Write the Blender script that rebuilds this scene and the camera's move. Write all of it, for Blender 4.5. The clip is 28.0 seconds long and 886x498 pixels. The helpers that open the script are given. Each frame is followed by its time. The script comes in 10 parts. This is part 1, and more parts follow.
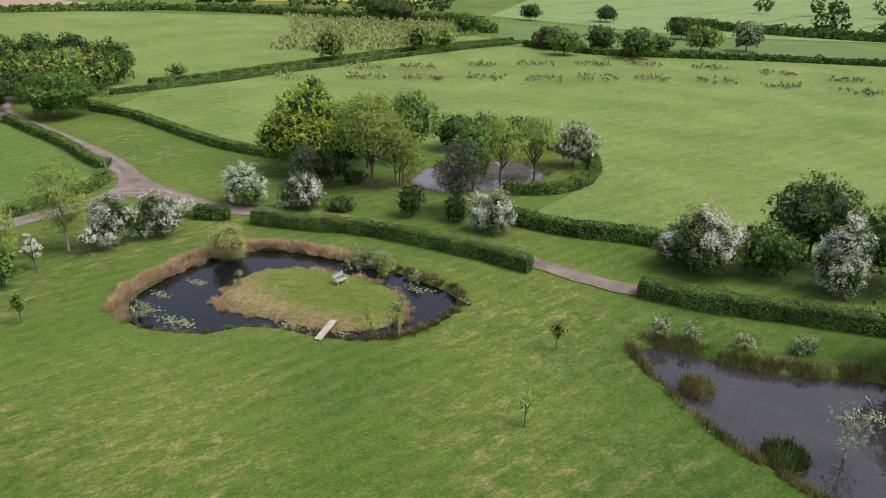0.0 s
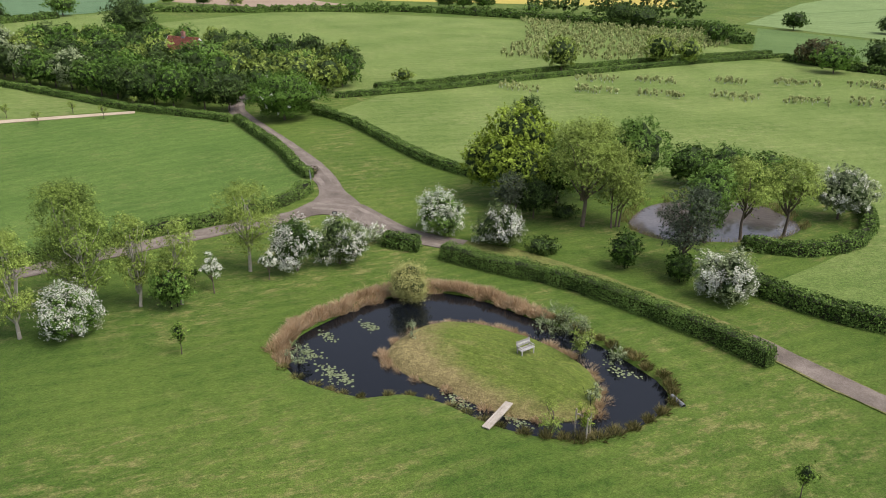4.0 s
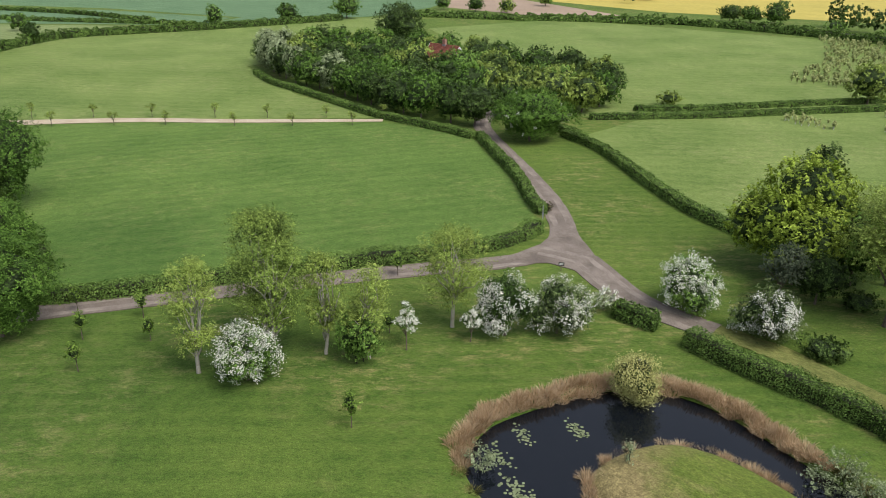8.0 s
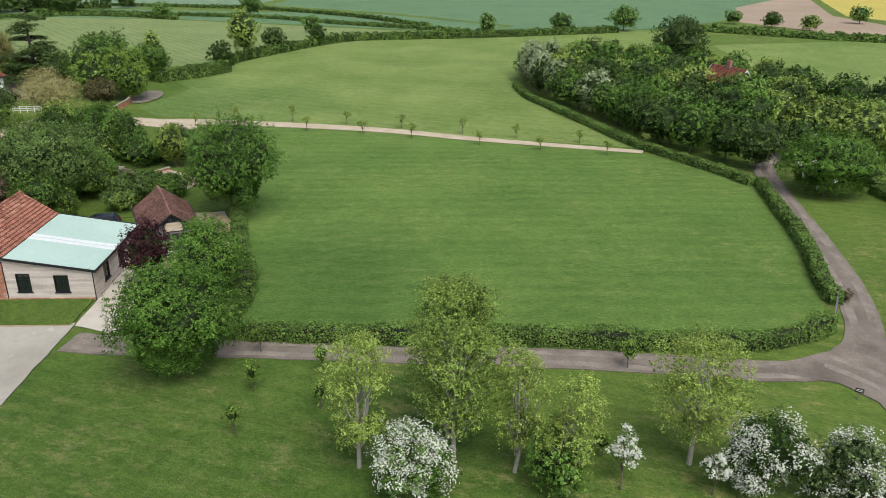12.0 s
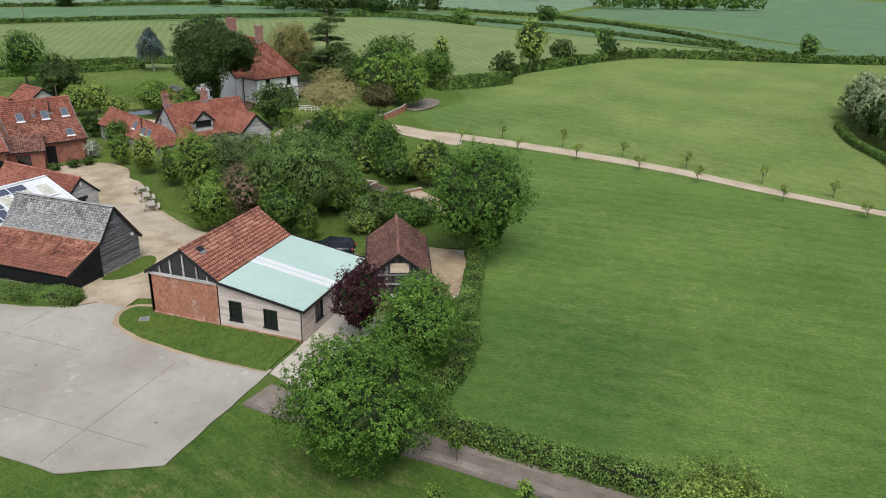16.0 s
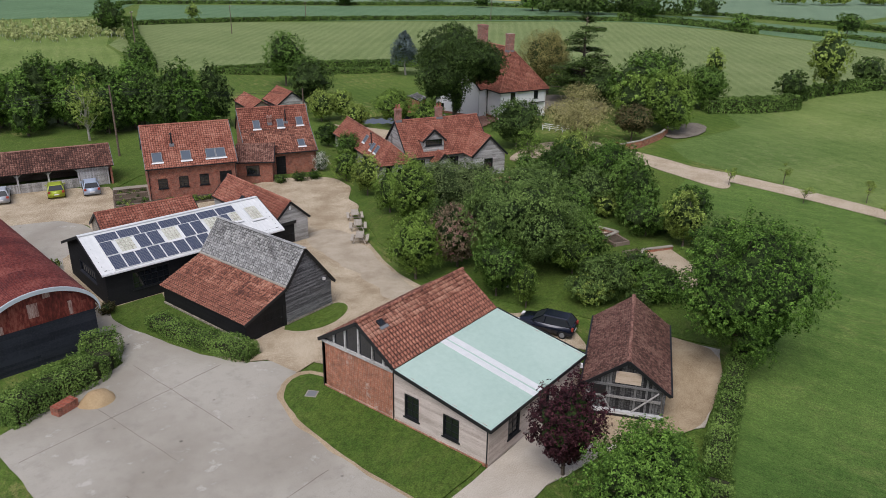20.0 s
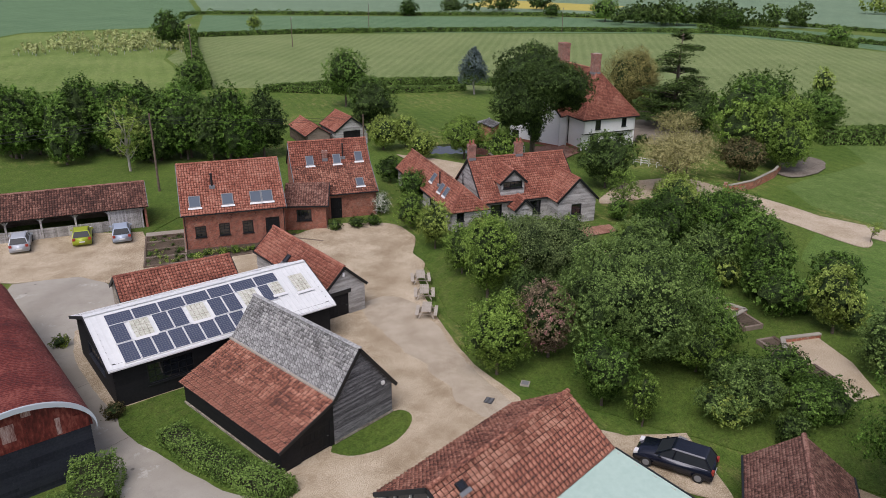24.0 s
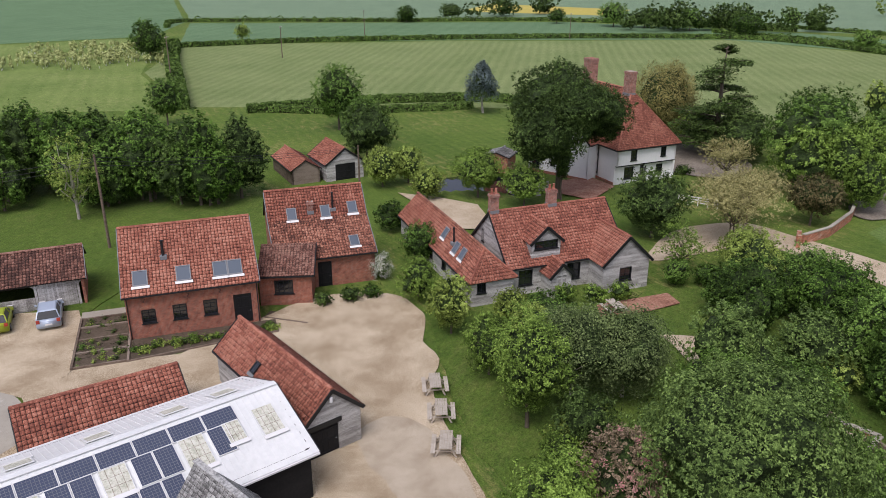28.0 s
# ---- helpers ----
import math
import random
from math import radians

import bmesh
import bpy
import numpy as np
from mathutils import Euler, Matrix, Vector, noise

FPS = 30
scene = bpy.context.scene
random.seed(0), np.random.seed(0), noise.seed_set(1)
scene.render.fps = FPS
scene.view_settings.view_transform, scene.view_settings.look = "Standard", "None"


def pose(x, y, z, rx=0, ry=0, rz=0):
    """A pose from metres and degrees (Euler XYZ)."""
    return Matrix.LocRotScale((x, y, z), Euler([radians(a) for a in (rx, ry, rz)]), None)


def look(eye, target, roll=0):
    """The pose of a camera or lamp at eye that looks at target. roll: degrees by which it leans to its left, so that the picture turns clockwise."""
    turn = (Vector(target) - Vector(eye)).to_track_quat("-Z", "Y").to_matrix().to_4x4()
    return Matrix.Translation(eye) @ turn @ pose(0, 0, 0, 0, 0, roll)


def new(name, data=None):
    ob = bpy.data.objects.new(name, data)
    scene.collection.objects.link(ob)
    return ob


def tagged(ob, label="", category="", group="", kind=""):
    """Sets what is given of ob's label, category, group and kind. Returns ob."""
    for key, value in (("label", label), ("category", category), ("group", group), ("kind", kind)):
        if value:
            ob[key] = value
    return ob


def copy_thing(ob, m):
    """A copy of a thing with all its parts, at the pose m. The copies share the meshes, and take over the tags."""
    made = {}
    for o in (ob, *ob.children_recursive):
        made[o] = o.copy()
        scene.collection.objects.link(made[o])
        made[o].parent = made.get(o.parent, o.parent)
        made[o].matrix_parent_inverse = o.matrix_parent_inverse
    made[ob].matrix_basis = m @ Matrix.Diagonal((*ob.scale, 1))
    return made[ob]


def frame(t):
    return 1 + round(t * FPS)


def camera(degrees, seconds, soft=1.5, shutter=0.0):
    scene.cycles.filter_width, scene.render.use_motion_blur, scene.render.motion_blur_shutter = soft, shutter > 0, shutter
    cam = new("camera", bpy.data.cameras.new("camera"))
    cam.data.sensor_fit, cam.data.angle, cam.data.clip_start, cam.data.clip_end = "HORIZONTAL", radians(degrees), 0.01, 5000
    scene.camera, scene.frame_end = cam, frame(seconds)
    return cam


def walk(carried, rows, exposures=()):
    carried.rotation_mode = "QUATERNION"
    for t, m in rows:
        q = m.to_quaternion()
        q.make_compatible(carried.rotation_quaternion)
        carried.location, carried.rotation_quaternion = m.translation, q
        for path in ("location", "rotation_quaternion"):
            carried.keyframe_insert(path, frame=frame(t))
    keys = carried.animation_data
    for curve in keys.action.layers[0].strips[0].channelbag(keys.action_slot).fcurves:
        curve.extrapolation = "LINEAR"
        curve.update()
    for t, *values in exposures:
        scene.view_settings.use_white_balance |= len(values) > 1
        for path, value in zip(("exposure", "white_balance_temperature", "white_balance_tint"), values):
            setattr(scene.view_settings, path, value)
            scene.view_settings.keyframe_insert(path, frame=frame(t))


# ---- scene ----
cam = camera(60.8, 28.0, 0.5)
PATH = [
    (0, (-3.417, 2.117, 27.12), (-4.325, 3.729, 26.359), 1.4),
    (0.5, (-3.947, 3.331, 27.15), (-4.906, 4.913, 26.39), 1.3),
    (1, (-4.549, 4.523, 27.182), (-5.558, 6.074, 26.422), 1.3),
    (1.5, (-5.166, 5.725, 27.215), (-6.225, 7.241, 26.454), 1.2),
    (2, (-5.867, 6.999, 27.229), (-6.983, 8.473, 26.465), 1.1),
    (2.5, (-6.595, 8.327, 27.198), (-7.774, 9.75, 26.434), 1.0),
    (3, (-7.366, 9.685, 27.145), (-8.607, 11.054, 26.38), 0.9),
    (3.5, (-8.227, 10.948, 27.096), (-9.526, 12.262, 26.33), 0.8),
    (5.5, (-11.981, 15.491, 26.976), (-13.49, 16.558, 26.212), 0.5),
    (6, (-13.129, 16.555, 26.946), (-14.684, 17.556, 26.183), 0.4),
    (6.5, (-14.374, 17.504, 26.916), (-15.97, 18.439, 26.155), 0.5),
    (7, (-15.597, 18.368, 26.894), (-17.232, 19.236, 26.135), 0.7),
    (7.5, (-16.924, 19.226, 26.893), (-18.594, 20.023, 26.134), 0.8),
    (8, (-18.202, 20.109, 26.89), (-19.905, 20.833, 26.133), 0.7),
    (8.5, (-19.492, 20.944, 26.88), (-21.225, 21.595, 26.123), 0.7),
    (9, (-20.896, 21.725, 26.864), (-22.657, 22.3, 26.108), 0.7),
    (9.5, (-22.392, 22.446, 26.802), (-24.176, 22.944, 26.047), 0.7),
    (10, (-23.974, 23.152, 26.747), (-25.779, 23.572, 25.993), 0.6),
    (10.5, (-25.5, 23.741, 26.739), (-27.323, 24.078, 25.987), 0.6),
    (11, (-27.069, 24.258, 26.729), (-28.904, 24.512, 25.977), 0.6),
    (11.5, (-28.672, 24.672, 26.707), (-30.518, 24.843, 25.957), 0.6),
    (12, (-30.284, 25.031, 26.648), (-32.138, 25.12, 25.902), 0.6),
    (12.5, (-31.868, 25.299, 26.611), (-33.725, 25.309, 25.866), 0.6),
    (14.5, (-38.615, 25.433, 26.63), (-40.445, 25.109, 25.89), 1.0),
    (15, (-40.334, 25.321, 26.629), (-42.147, 24.906, 25.892), 1.3),
    (15.5, (-42.089, 25.066, 26.625), (-43.879, 24.561, 25.889), 1.5),
    (16, (-43.87, 24.732, 26.623), (-45.631, 24.138, 25.884), 1.4),
    (16.5, (-45.674, 24.327, 26.64), (-47.402, 23.646, 25.899), 1.4),
    (17, (-47.468, 23.853, 26.671), (-49.159, 23.087, 25.927), 1.4),
    (17.5, (-49.246, 23.279, 26.688), (-50.895, 22.428, 25.942), 1.5),
    (18, (-51.027, 22.633, 26.715), (-52.629, 21.699, 25.967), 1.4),
    (18.5, (-52.774, 21.88, 26.754), (-54.325, 20.864, 26.004), 1.3),
    (19, (-54.466, 21.038, 26.803), (-55.962, 19.943, 26.052), 1.2),
    (19.5, (-56.083, 20.096, 26.852), (-57.553, 18.966, 26.101), 1.1),
    (20, (-57.627, 19.035, 26.888), (-59.086, 17.891, 26.136), 0.9),
    (20.5, (-59.094, 17.863, 26.903), (-60.531, 16.693, 26.151), 0.7),
    (21, (-60.437, 16.59, 26.915), (-61.842, 15.381, 26.165), 0.7),
    (21.5, (-61.633, 15.258, 26.93), (-63.014, 14.02, 26.182), 0.8),
    (23.5, (-65.917, 9.727, 27.064), (-67.323, 8.513, 26.323), 0.5),
    (24, (-67.272, 8.387, 27.061), (-68.638, 7.125, 26.324), 0.5),
    (24.5, (-68.642, 6.979, 27.036), (-70.007, 5.716, 26.3), 0.4),
    (25, (-70.009, 5.526, 27.028), (-71.375, 4.263, 26.293), 0.3),
    (25.5, (-71.44, 4.024, 27.009), (-72.807, 2.761, 26.275), 0.3),
    (26, (-72.929, 2.403, 26.985), (-74.295, 1.14, 26.253), 0.2),
    (26.5, (-74.442, 0.735, 26.95), (-75.81, -0.528, 26.218), 0.1),
    (27, (-75.998, -1.03, 26.922), (-77.367, -2.292, 26.19), 0.1),
    (27.5, (-77.52, -2.826, 26.893), (-78.89, -4.087, 26.163), 0.1),
    (28, (-78.956, -4.539, 26.871), (-80.328, -5.798, 26.141), 0.1),
]
EXPOSURE = [(0, 0.28, 6440, 16), (6, 0.24, 6420, 15.5), (9, 0.18, 6320, 11), (11, 0.14, 6260, 8), (12, 0.13, 6250, 10), (16, 0.04, 6150, 12), (18, -0.06, 6120, 14), (20, -0.26, 6120, 17), (24, -0.2, 6200, 21), (28, -0.08, 6200, 21)]
walk(cam, [(t, look(eye, target, roll)) for t, eye, target, roll in PATH], EXPOSURE)

# ---- world, sun, exposure ----
SUN_EL, SUN_AZ = 58.0, 22.0
world = bpy.data.worlds.new("world")
scene.world = world
world.use_nodes = True
wn = world.node_tree.nodes
sky = wn.new("ShaderNodeTexSky")
sky.sky_type = "NISHITA"
sky.sun_disc = False
sky.sun_elevation, sky.sun_rotation = radians(SUN_EL), radians(90 - SUN_AZ)
sky.air_density, sky.dust_density = 1.0, 2.5
wn["Background"].inputs[1].default_value = 0.14
veil = wn.new("ShaderNodeHueSaturation")
veil.inputs["Saturation"].default_value = 0.5
world.node_tree.links.new(sky.outputs[0], veil.inputs["Color"])
world.node_tree.links.new(veil.outputs[0], wn["Background"].inputs[0])
sun = new("sun", bpy.data.lights.new("sun", "SUN"))
sun.data.energy, sun.data.angle, sun.data.color = 2.1, radians(36), (1.0, 0.96, 0.88)
sun_from = Vector((math.cos(radians(SUN_AZ)) * math.cos(radians(SUN_EL)), math.sin(radians(SUN_AZ)) * math.cos(radians(SUN_EL)), math.sin(radians(SUN_EL))))
sun.matrix_world = look(sun_from * 100, (0, 0, 0))

# ---- materials ----
rng = np.random.default_rng(7)


def shade(name, colours, scale=1.0, fine=25.0, rough=0.85, bump=0.15, metal=0.0, spec=0.3, pieces=0.0, things=0.0, stretch=(1, 1, 1), place=False, translucent=0.0, grit=1.0):
    """A surface of two or three colours mixed by a coarse and a fine noise, and from piece to piece or thing to thing."""
    m = bpy.data.materials.new(name)
    m.use_nodes = True
    t, ln = m.node_tree.nodes, m.node_tree.links.new
    out, b = t["Material Output"], t["Principled BSDF"]
    if place:
        g = t.new("ShaderNodeNewGeometry")
        src = g.outputs["Position"]
    else:
        src = t.new("ShaderNodeTexCoord").outputs["Object"]
    mp = t.new("ShaderNodeMapping")
    mp.inputs["Scale"].default_value = stretch
    ln(src, mp.inputs["Vector"])
    n1, n2 = t.new("ShaderNodeTexNoise"), t.new("ShaderNodeTexNoise")
    for n, s in ((n1, scale), (n2, fine)):
        n.inputs["Scale"].default_value, n.inputs["Detail"].default_value, n.inputs["Roughness"].default_value = s, 4, 0.65
        ln(mp.outputs[0], n.inputs["Vector"])
    add = t.new("ShaderNodeMath")
    add.operation = "ADD"
    ln(n1.outputs[0], add.inputs[0])
    gr = t.new("ShaderNodeMath")
    gr.operation = "MULTIPLY_ADD"
    gr.inputs[1].default_value, gr.inputs[2].default_value = grit, 0.5 - 0.5 * grit
    ln(n2.outputs[0], gr.inputs[0])
    ln(gr.outputs[0], add.inputs[1])
    fac = add.outputs[0]
    for weight, which in ((pieces, "island"), (things, "thing")):
        if weight:
            r = t.new("ShaderNodeNewGeometry").outputs["Random Per Island"] if which == "island" else t.new("ShaderNodeObjectInfo").outputs["Random"]
            ma = t.new("ShaderNodeMath")
            ma.operation = "MULTIPLY_ADD"
            ln(r, ma.inputs[0])
            ma.inputs[1].default_value = weight
            sub = t.new("ShaderNodeMath")
            sub.operation = "SUBTRACT"
            sub.inputs[1].default_value = weight / 2
            ln(fac, sub.inputs[0])
            ln(sub.outputs[0], ma.inputs[2])
            fac = ma.outputs[0]
    ramp = t.new("ShaderNodeValToRGB")
    el = ramp.color_ramp.elements
    lo, hi = 0.72, 1.28
    while len(el) < len(colours):
        el.new(0.5)
    half = t.new("ShaderNodeMath")
    half.operation = "MULTIPLY"
    half.inputs[1].default_value = 0.5
    ln(fac, half.inputs[0])
    for n, c in enumerate(colours):
        el[n].position = (lo + (hi - lo) * n / (len(colours) - 1)) / 2
        el[n].color = (*c, 1)
    ln(half.outputs[0], ramp.inputs[0])
    ln(ramp.outputs[0], b.inputs["Base Color"])
    b.inputs["Roughness"].default_value, b.inputs["Metallic"].default_value = rough, metal
    b.inputs["Specular IOR Level"].default_value = spec
    if bump:
        bp = t.new("ShaderNodeBump")
        bp.inputs["Strength"].default_value, bp.inputs["Distance"].default_value = bump, 0.05
        ln(add.outputs[0], bp.inputs["Height"])
        ln(bp.outputs[0], b.inputs["Normal"])
    if translucent:
        tr = t.new("ShaderNodeBsdfTranslucent")
        mx = t.new("ShaderNodeMixShader")
        mx.inputs[0].default_value = translucent
        ln(ramp.outputs[0], tr.inputs[0])
        ln(b.outputs[0], mx.inputs[1])
        ln(tr.outputs[0], mx.inputs[2])
        ln(mx.outputs[0], out.inputs[0])
    return m


def leafy(name, *colours, pieces=0.33, things=0.12):
    if len(colours) == 3:
        colours = tuple(tuple(v * k for v in c) for c, k in zip(colours, (0.35, 0.77, 1.22)))
    return shade(name, colours, scale=0.5, fine=9.0, rough=0.65, bump=0, spec=0.12, pieces=pieces, things=things, translucent=0.12, grit=1.3)


def grass_material(name, dark, light, dry, dry_amount, stripe_turn=None, stripe=2.4, stripe_weight=0.25, tuft=1.0, dim_spots=None, core=None, lined=0.08):
    """Mown or rough grass: tufts, broad tone, dry patches, spots of painted shade and, where it is mown, faint stripes.
    """
    m = bpy.data.materials.new(name)
    m.use_nodes = True
    t, ln = m.node_tree.nodes, m.node_tree.links.new
    b = t["Principled BSDF"]
    pos = t.new("ShaderNodeNewGeometry").outputs["Position"]

    def noisy(scale, detail=5, stretch=None, turn=0.0, rough=0.6):
        n = t.new("ShaderNodeTexNoise")
        n.inputs["Scale"].default_value, n.inputs["Detail"].default_value, n.inputs["Roughness"].default_value = scale, detail, rough
        if stretch:
            mp = t.new("ShaderNodeMapping")
            mp.vector_type = "TEXTURE"
            mp.inputs["Rotation"].default_value = (0, 0, turn)
            mp.inputs["Scale"].default_value = tuple(1 / v for v in stretch)
            ln(pos, mp.inputs["Vector"])
            ln(mp.outputs[0], n.inputs["Vector"])
        else:
            ln(pos, n.inputs["Vector"])
        return n.outputs[0]

    def ranged(v, a, z, c=0.0, d=1.0):
        r = t.new("ShaderNodeMapRange")
        for k, x in enumerate((a, z, c, d)):
            r.inputs[k + 1].default_value = x
        ln(v, r.inputs[0])
        return r.outputs[0]

    def mixed(f, one, two):
        x = t.new("ShaderNodeMix")
        x.data_type = "RGBA"
        if isinstance(f, float):
            x.inputs[0].default_value = f
        else:
            ln(f, x.inputs[0])
        for k, c in ((6, one), (7, two)):
            if isinstance(c, tuple):
                x.inputs[k].default_value = (*c, 1)
            else:
                ln(c, x.inputs[k])
        return x.outputs[2]

    def calc(op, a, z):
        x = t.new("ShaderNodeMath")
        x.operation = op
        for k, v in ((0, a), (1, z)):
            if isinstance(v, float):
                x.inputs[k].default_value = v
            else:
                ln(v, x.inputs[k])
        return x.outputs[0]

    turn = stripe_turn or 0.4
    tone = calc("ADD", calc("MULTIPLY", noisy(0.06, 3), 0.45), calc("MULTIPLY", noisy(0.9 * tuft, 6, (0.85, 1.1, 1), turn, 0.75), 0.55))
    if stripe_turn is not None:
        for k, (way, wide, share) in enumerate(((0.0, stripe, stripe_weight), (math.pi / 2, stripe * 0.8, stripe_weight * 0.2))):
            w = t.new("ShaderNodeTexWave")
            w.inputs["Scale"].default_value = 0.314 / wide
            w.inputs["Distortion"].default_value, w.inputs["Detail"].default_value, w.inputs["Detail Scale"].default_value = 2.0, 3, 0.5
            mp = t.new("ShaderNodeMapping")
            mp.vector_type = "TEXTURE"
            mp.inputs["Rotation"].default_value = (0, 0, stripe_turn + math.pi / 2 + way)
            ln(pos, mp.inputs["Vector"])
            ln(mp.outputs[0], w.inputs["Vector"])
            where = ranged(noisy(0.022, 2), 0.42, 0.56) if k else 1.0
            tone = calc("ADD", tone, calc("MULTIPLY", calc("MULTIPLY", calc("SUBTRACT", w.outputs[1], 0.5), share), where))
    lines = noisy(2.2, 3, (0.02, 1.0, 1), turn, 0.7)
    tone = calc("ADD", calc("MULTIPLY", tone, 1.0 - lined), calc("MULTIPLY", lines, lined))
    base = mixed(ranged(tone, 0.38, 0.62), dark, light)
    streak = noisy(0.9, 6, (0.55, 1.1, 1), turn, 0.8)
    patch = calc("MULTIPLY", ranged(streak, 0.49, 0.63), ranged(noisy(0.07, 4), 0.44, 0.58))
    base = mixed(calc("MULTIPLY", patch, dry_amount), base, dry)
    grain = calc("MULTIPLY", ranged(noisy(4.0, 4, (0.7, 1.1, 1), turn, 0.7), 0.34, 0.66, 0.74, 1.26), ranged(noisy(11.0, 3, None, 0, 0.7), 0.34, 0.66, 0.62, 1.38))
    if core:
        near = t.new("ShaderNodeVectorMath")
        near.operation = "DISTANCE"
        near.inputs[1].default_value = (core[0] * 0.55, core[1], 0)
        squeeze = t.new("ShaderNodeVectorMath")
        squeeze.operation = "MULTIPLY"
        squeeze.inputs[1].default_value = (0.55, 1, 0)
        ln(pos, squeeze.inputs[0])
        ln(squeeze.outputs[0], near.inputs[0])
        dryness = ranged(calc("ADD", near.outputs["Value"], calc("MULTIPLY", noisy(0.9, 6, None, 0, 0.75), 3.0)), core[2] + 0.8, core[2] + 2.6)
        base = mixed(dryness, base, mixed(ranged(noisy(2.5, 6, None, 0, 0.8), 0.35, 0.65), tuple(v * 0.62 for v in dry), dry))
    # Shade painted into the grass: its colour darkens round each spot.
    for k, place in enumerate(dim_spots or ()):
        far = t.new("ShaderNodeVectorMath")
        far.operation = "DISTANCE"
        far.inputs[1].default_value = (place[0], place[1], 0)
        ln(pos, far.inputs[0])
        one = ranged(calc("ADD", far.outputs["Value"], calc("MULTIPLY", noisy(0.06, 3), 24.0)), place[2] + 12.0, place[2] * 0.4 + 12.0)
        dim_mask = one if k == 0 else calc("MAXIMUM", dim_mask, one)
    if dim_spots:
        dim_tone = mixed(dim_mask, (1.0, 1.0, 1.0), (0.7, 0.8, 0.76))
    mul = t.new("ShaderNodeMix")
    mul.data_type, mul.blend_type = "RGBA", "MULTIPLY"
    mul.inputs[0].default_value = 1.0
    if dim_spots:
        dim_mix = t.new("ShaderNodeMix")
        dim_mix.data_type, dim_mix.blend_type = "RGBA", "MULTIPLY"
        dim_mix.inputs[0].default_value = 1.0
        ln(base, dim_mix.inputs[6])
        ln(dim_tone, dim_mix.inputs[7])
        base = dim_mix.outputs[2]
    ln(base, mul.inputs[6])
    ln(grain, mul.inputs[7])
    ln(mul.outputs[2], b.inputs["Base Color"])
    b.inputs["Roughness"].default_value, b.inputs["Specular IOR Level"].default_value = 0.9, 0.12
    b.inputs["Sheen Weight"].default_value, b.inputs["Sheen Roughness"].default_value = 0.1, 0.5
    b.inputs["Sheen Tint"].default_value = (0.75, 0.8, 0.3, 1)
    bp = t.new("ShaderNodeBump")
    bp.inputs["Strength"].default_value, bp.inputs["Distance"].default_value = 0.7, 0.2
    ln(noisy(3.4, 5, None, 0, 0.8), bp.inputs["Height"])
    ln(bp.outputs[0], b.inputs["Normal"])
    return m


def plain(name, colour, rough=0.5, metal=0.0, spec=0.5, transmission=0.0):
    m = bpy.data.materials.new(name)
    m.use_nodes = True
    b = m.node_tree.nodes["Principled BSDF"]
    b.inputs["Base Color"].default_value = (*colour, 1)
    b.inputs["Roughness"].default_value, b.inputs["Metallic"].default_value = rough, metal
    b.inputs["Specular IOR Level"].default_value = spec
    b.inputs["Transmission Weight"].default_value = transmission
    return m


def concrete_material(name):
    """Old yard concrete: faint clouds, pale scuffed patches, dark spots and fine grit."""
    m = bpy.data.materials.new(name)
    m.use_nodes = True
    t, ln = m.node_tree.nodes, m.node_tree.links.new
    b = t["Principled BSDF"]
    pos = t.new("ShaderNodeNewGeometry").outputs["Position"]

    def noisy(scale, detail, rough):
        n = t.new("ShaderNodeTexNoise")
        n.inputs["Scale"].default_value, n.inputs["Detail"].default_value, n.inputs["Roughness"].default_value = scale, detail, rough
        ln(pos, n.inputs["Vector"])
        return n.outputs[0]

    def ranged(v, lo, hi, top=1.0):
        r = t.new("ShaderNodeMapRange")
        for k, x in enumerate((lo, hi, 0.0, top)):
            r.inputs[k + 1].default_value = x
        ln(v, r.inputs[0])
        return r.outputs[0]

    def mixed(f, one, two):
        x = t.new("ShaderNodeMix")
        x.data_type = "RGBA"
        ln(f, x.inputs[0])
        for k, c in ((6, one), (7, two)):
            if isinstance(c, tuple):
                x.inputs[k].default_value = (*c, 1)
            else:
                ln(c, x.inputs[k])
        return x.outputs[2]

    broad = mixed(ranged(noisy(0.14, 4, 0.6), 0.36, 0.64), (0.335, 0.305, 0.25), (0.445, 0.415, 0.35))
    cloud = mixed(ranged(noisy(1.1, 7, 0.72), 0.5, 0.72, 0.55), broad, (0.27, 0.25, 0.21))
    scuff = mixed(ranged(noisy(0.55, 8, 0.75), 0.585, 0.66, 0.65), cloud, (0.6, 0.575, 0.51))
    gritty = mixed(ranged(noisy(26.0, 3, 0.6), 0.55, 0.75, 0.6), scuff, (0.22, 0.2, 0.17))
    v = t.new("ShaderNodeTexVoronoi")
    v.inputs["Scale"].default_value = 0.42
    ln(pos, v.inputs["Vector"])
    spots = mixed(ranged(v.outputs["Distance"], 0.06, 0.03, 0.75), gritty, (0.11, 0.1, 0.085))
    ln(spots, b.inputs["Base Color"])
    b.inputs["Roughness"].default_value, b.inputs["Specular IOR Level"].default_value = 0.9, 0.3
    bp = t.new("ShaderNodeBump")
    bp.inputs["Strength"].default_value, bp.inputs["Distance"].default_value = 0.15, 0.03
    ln(noisy(9.0, 6, 0.75), bp.inputs["Height"])
    ln(bp.outputs[0], b.inputs["Normal"])
    return m


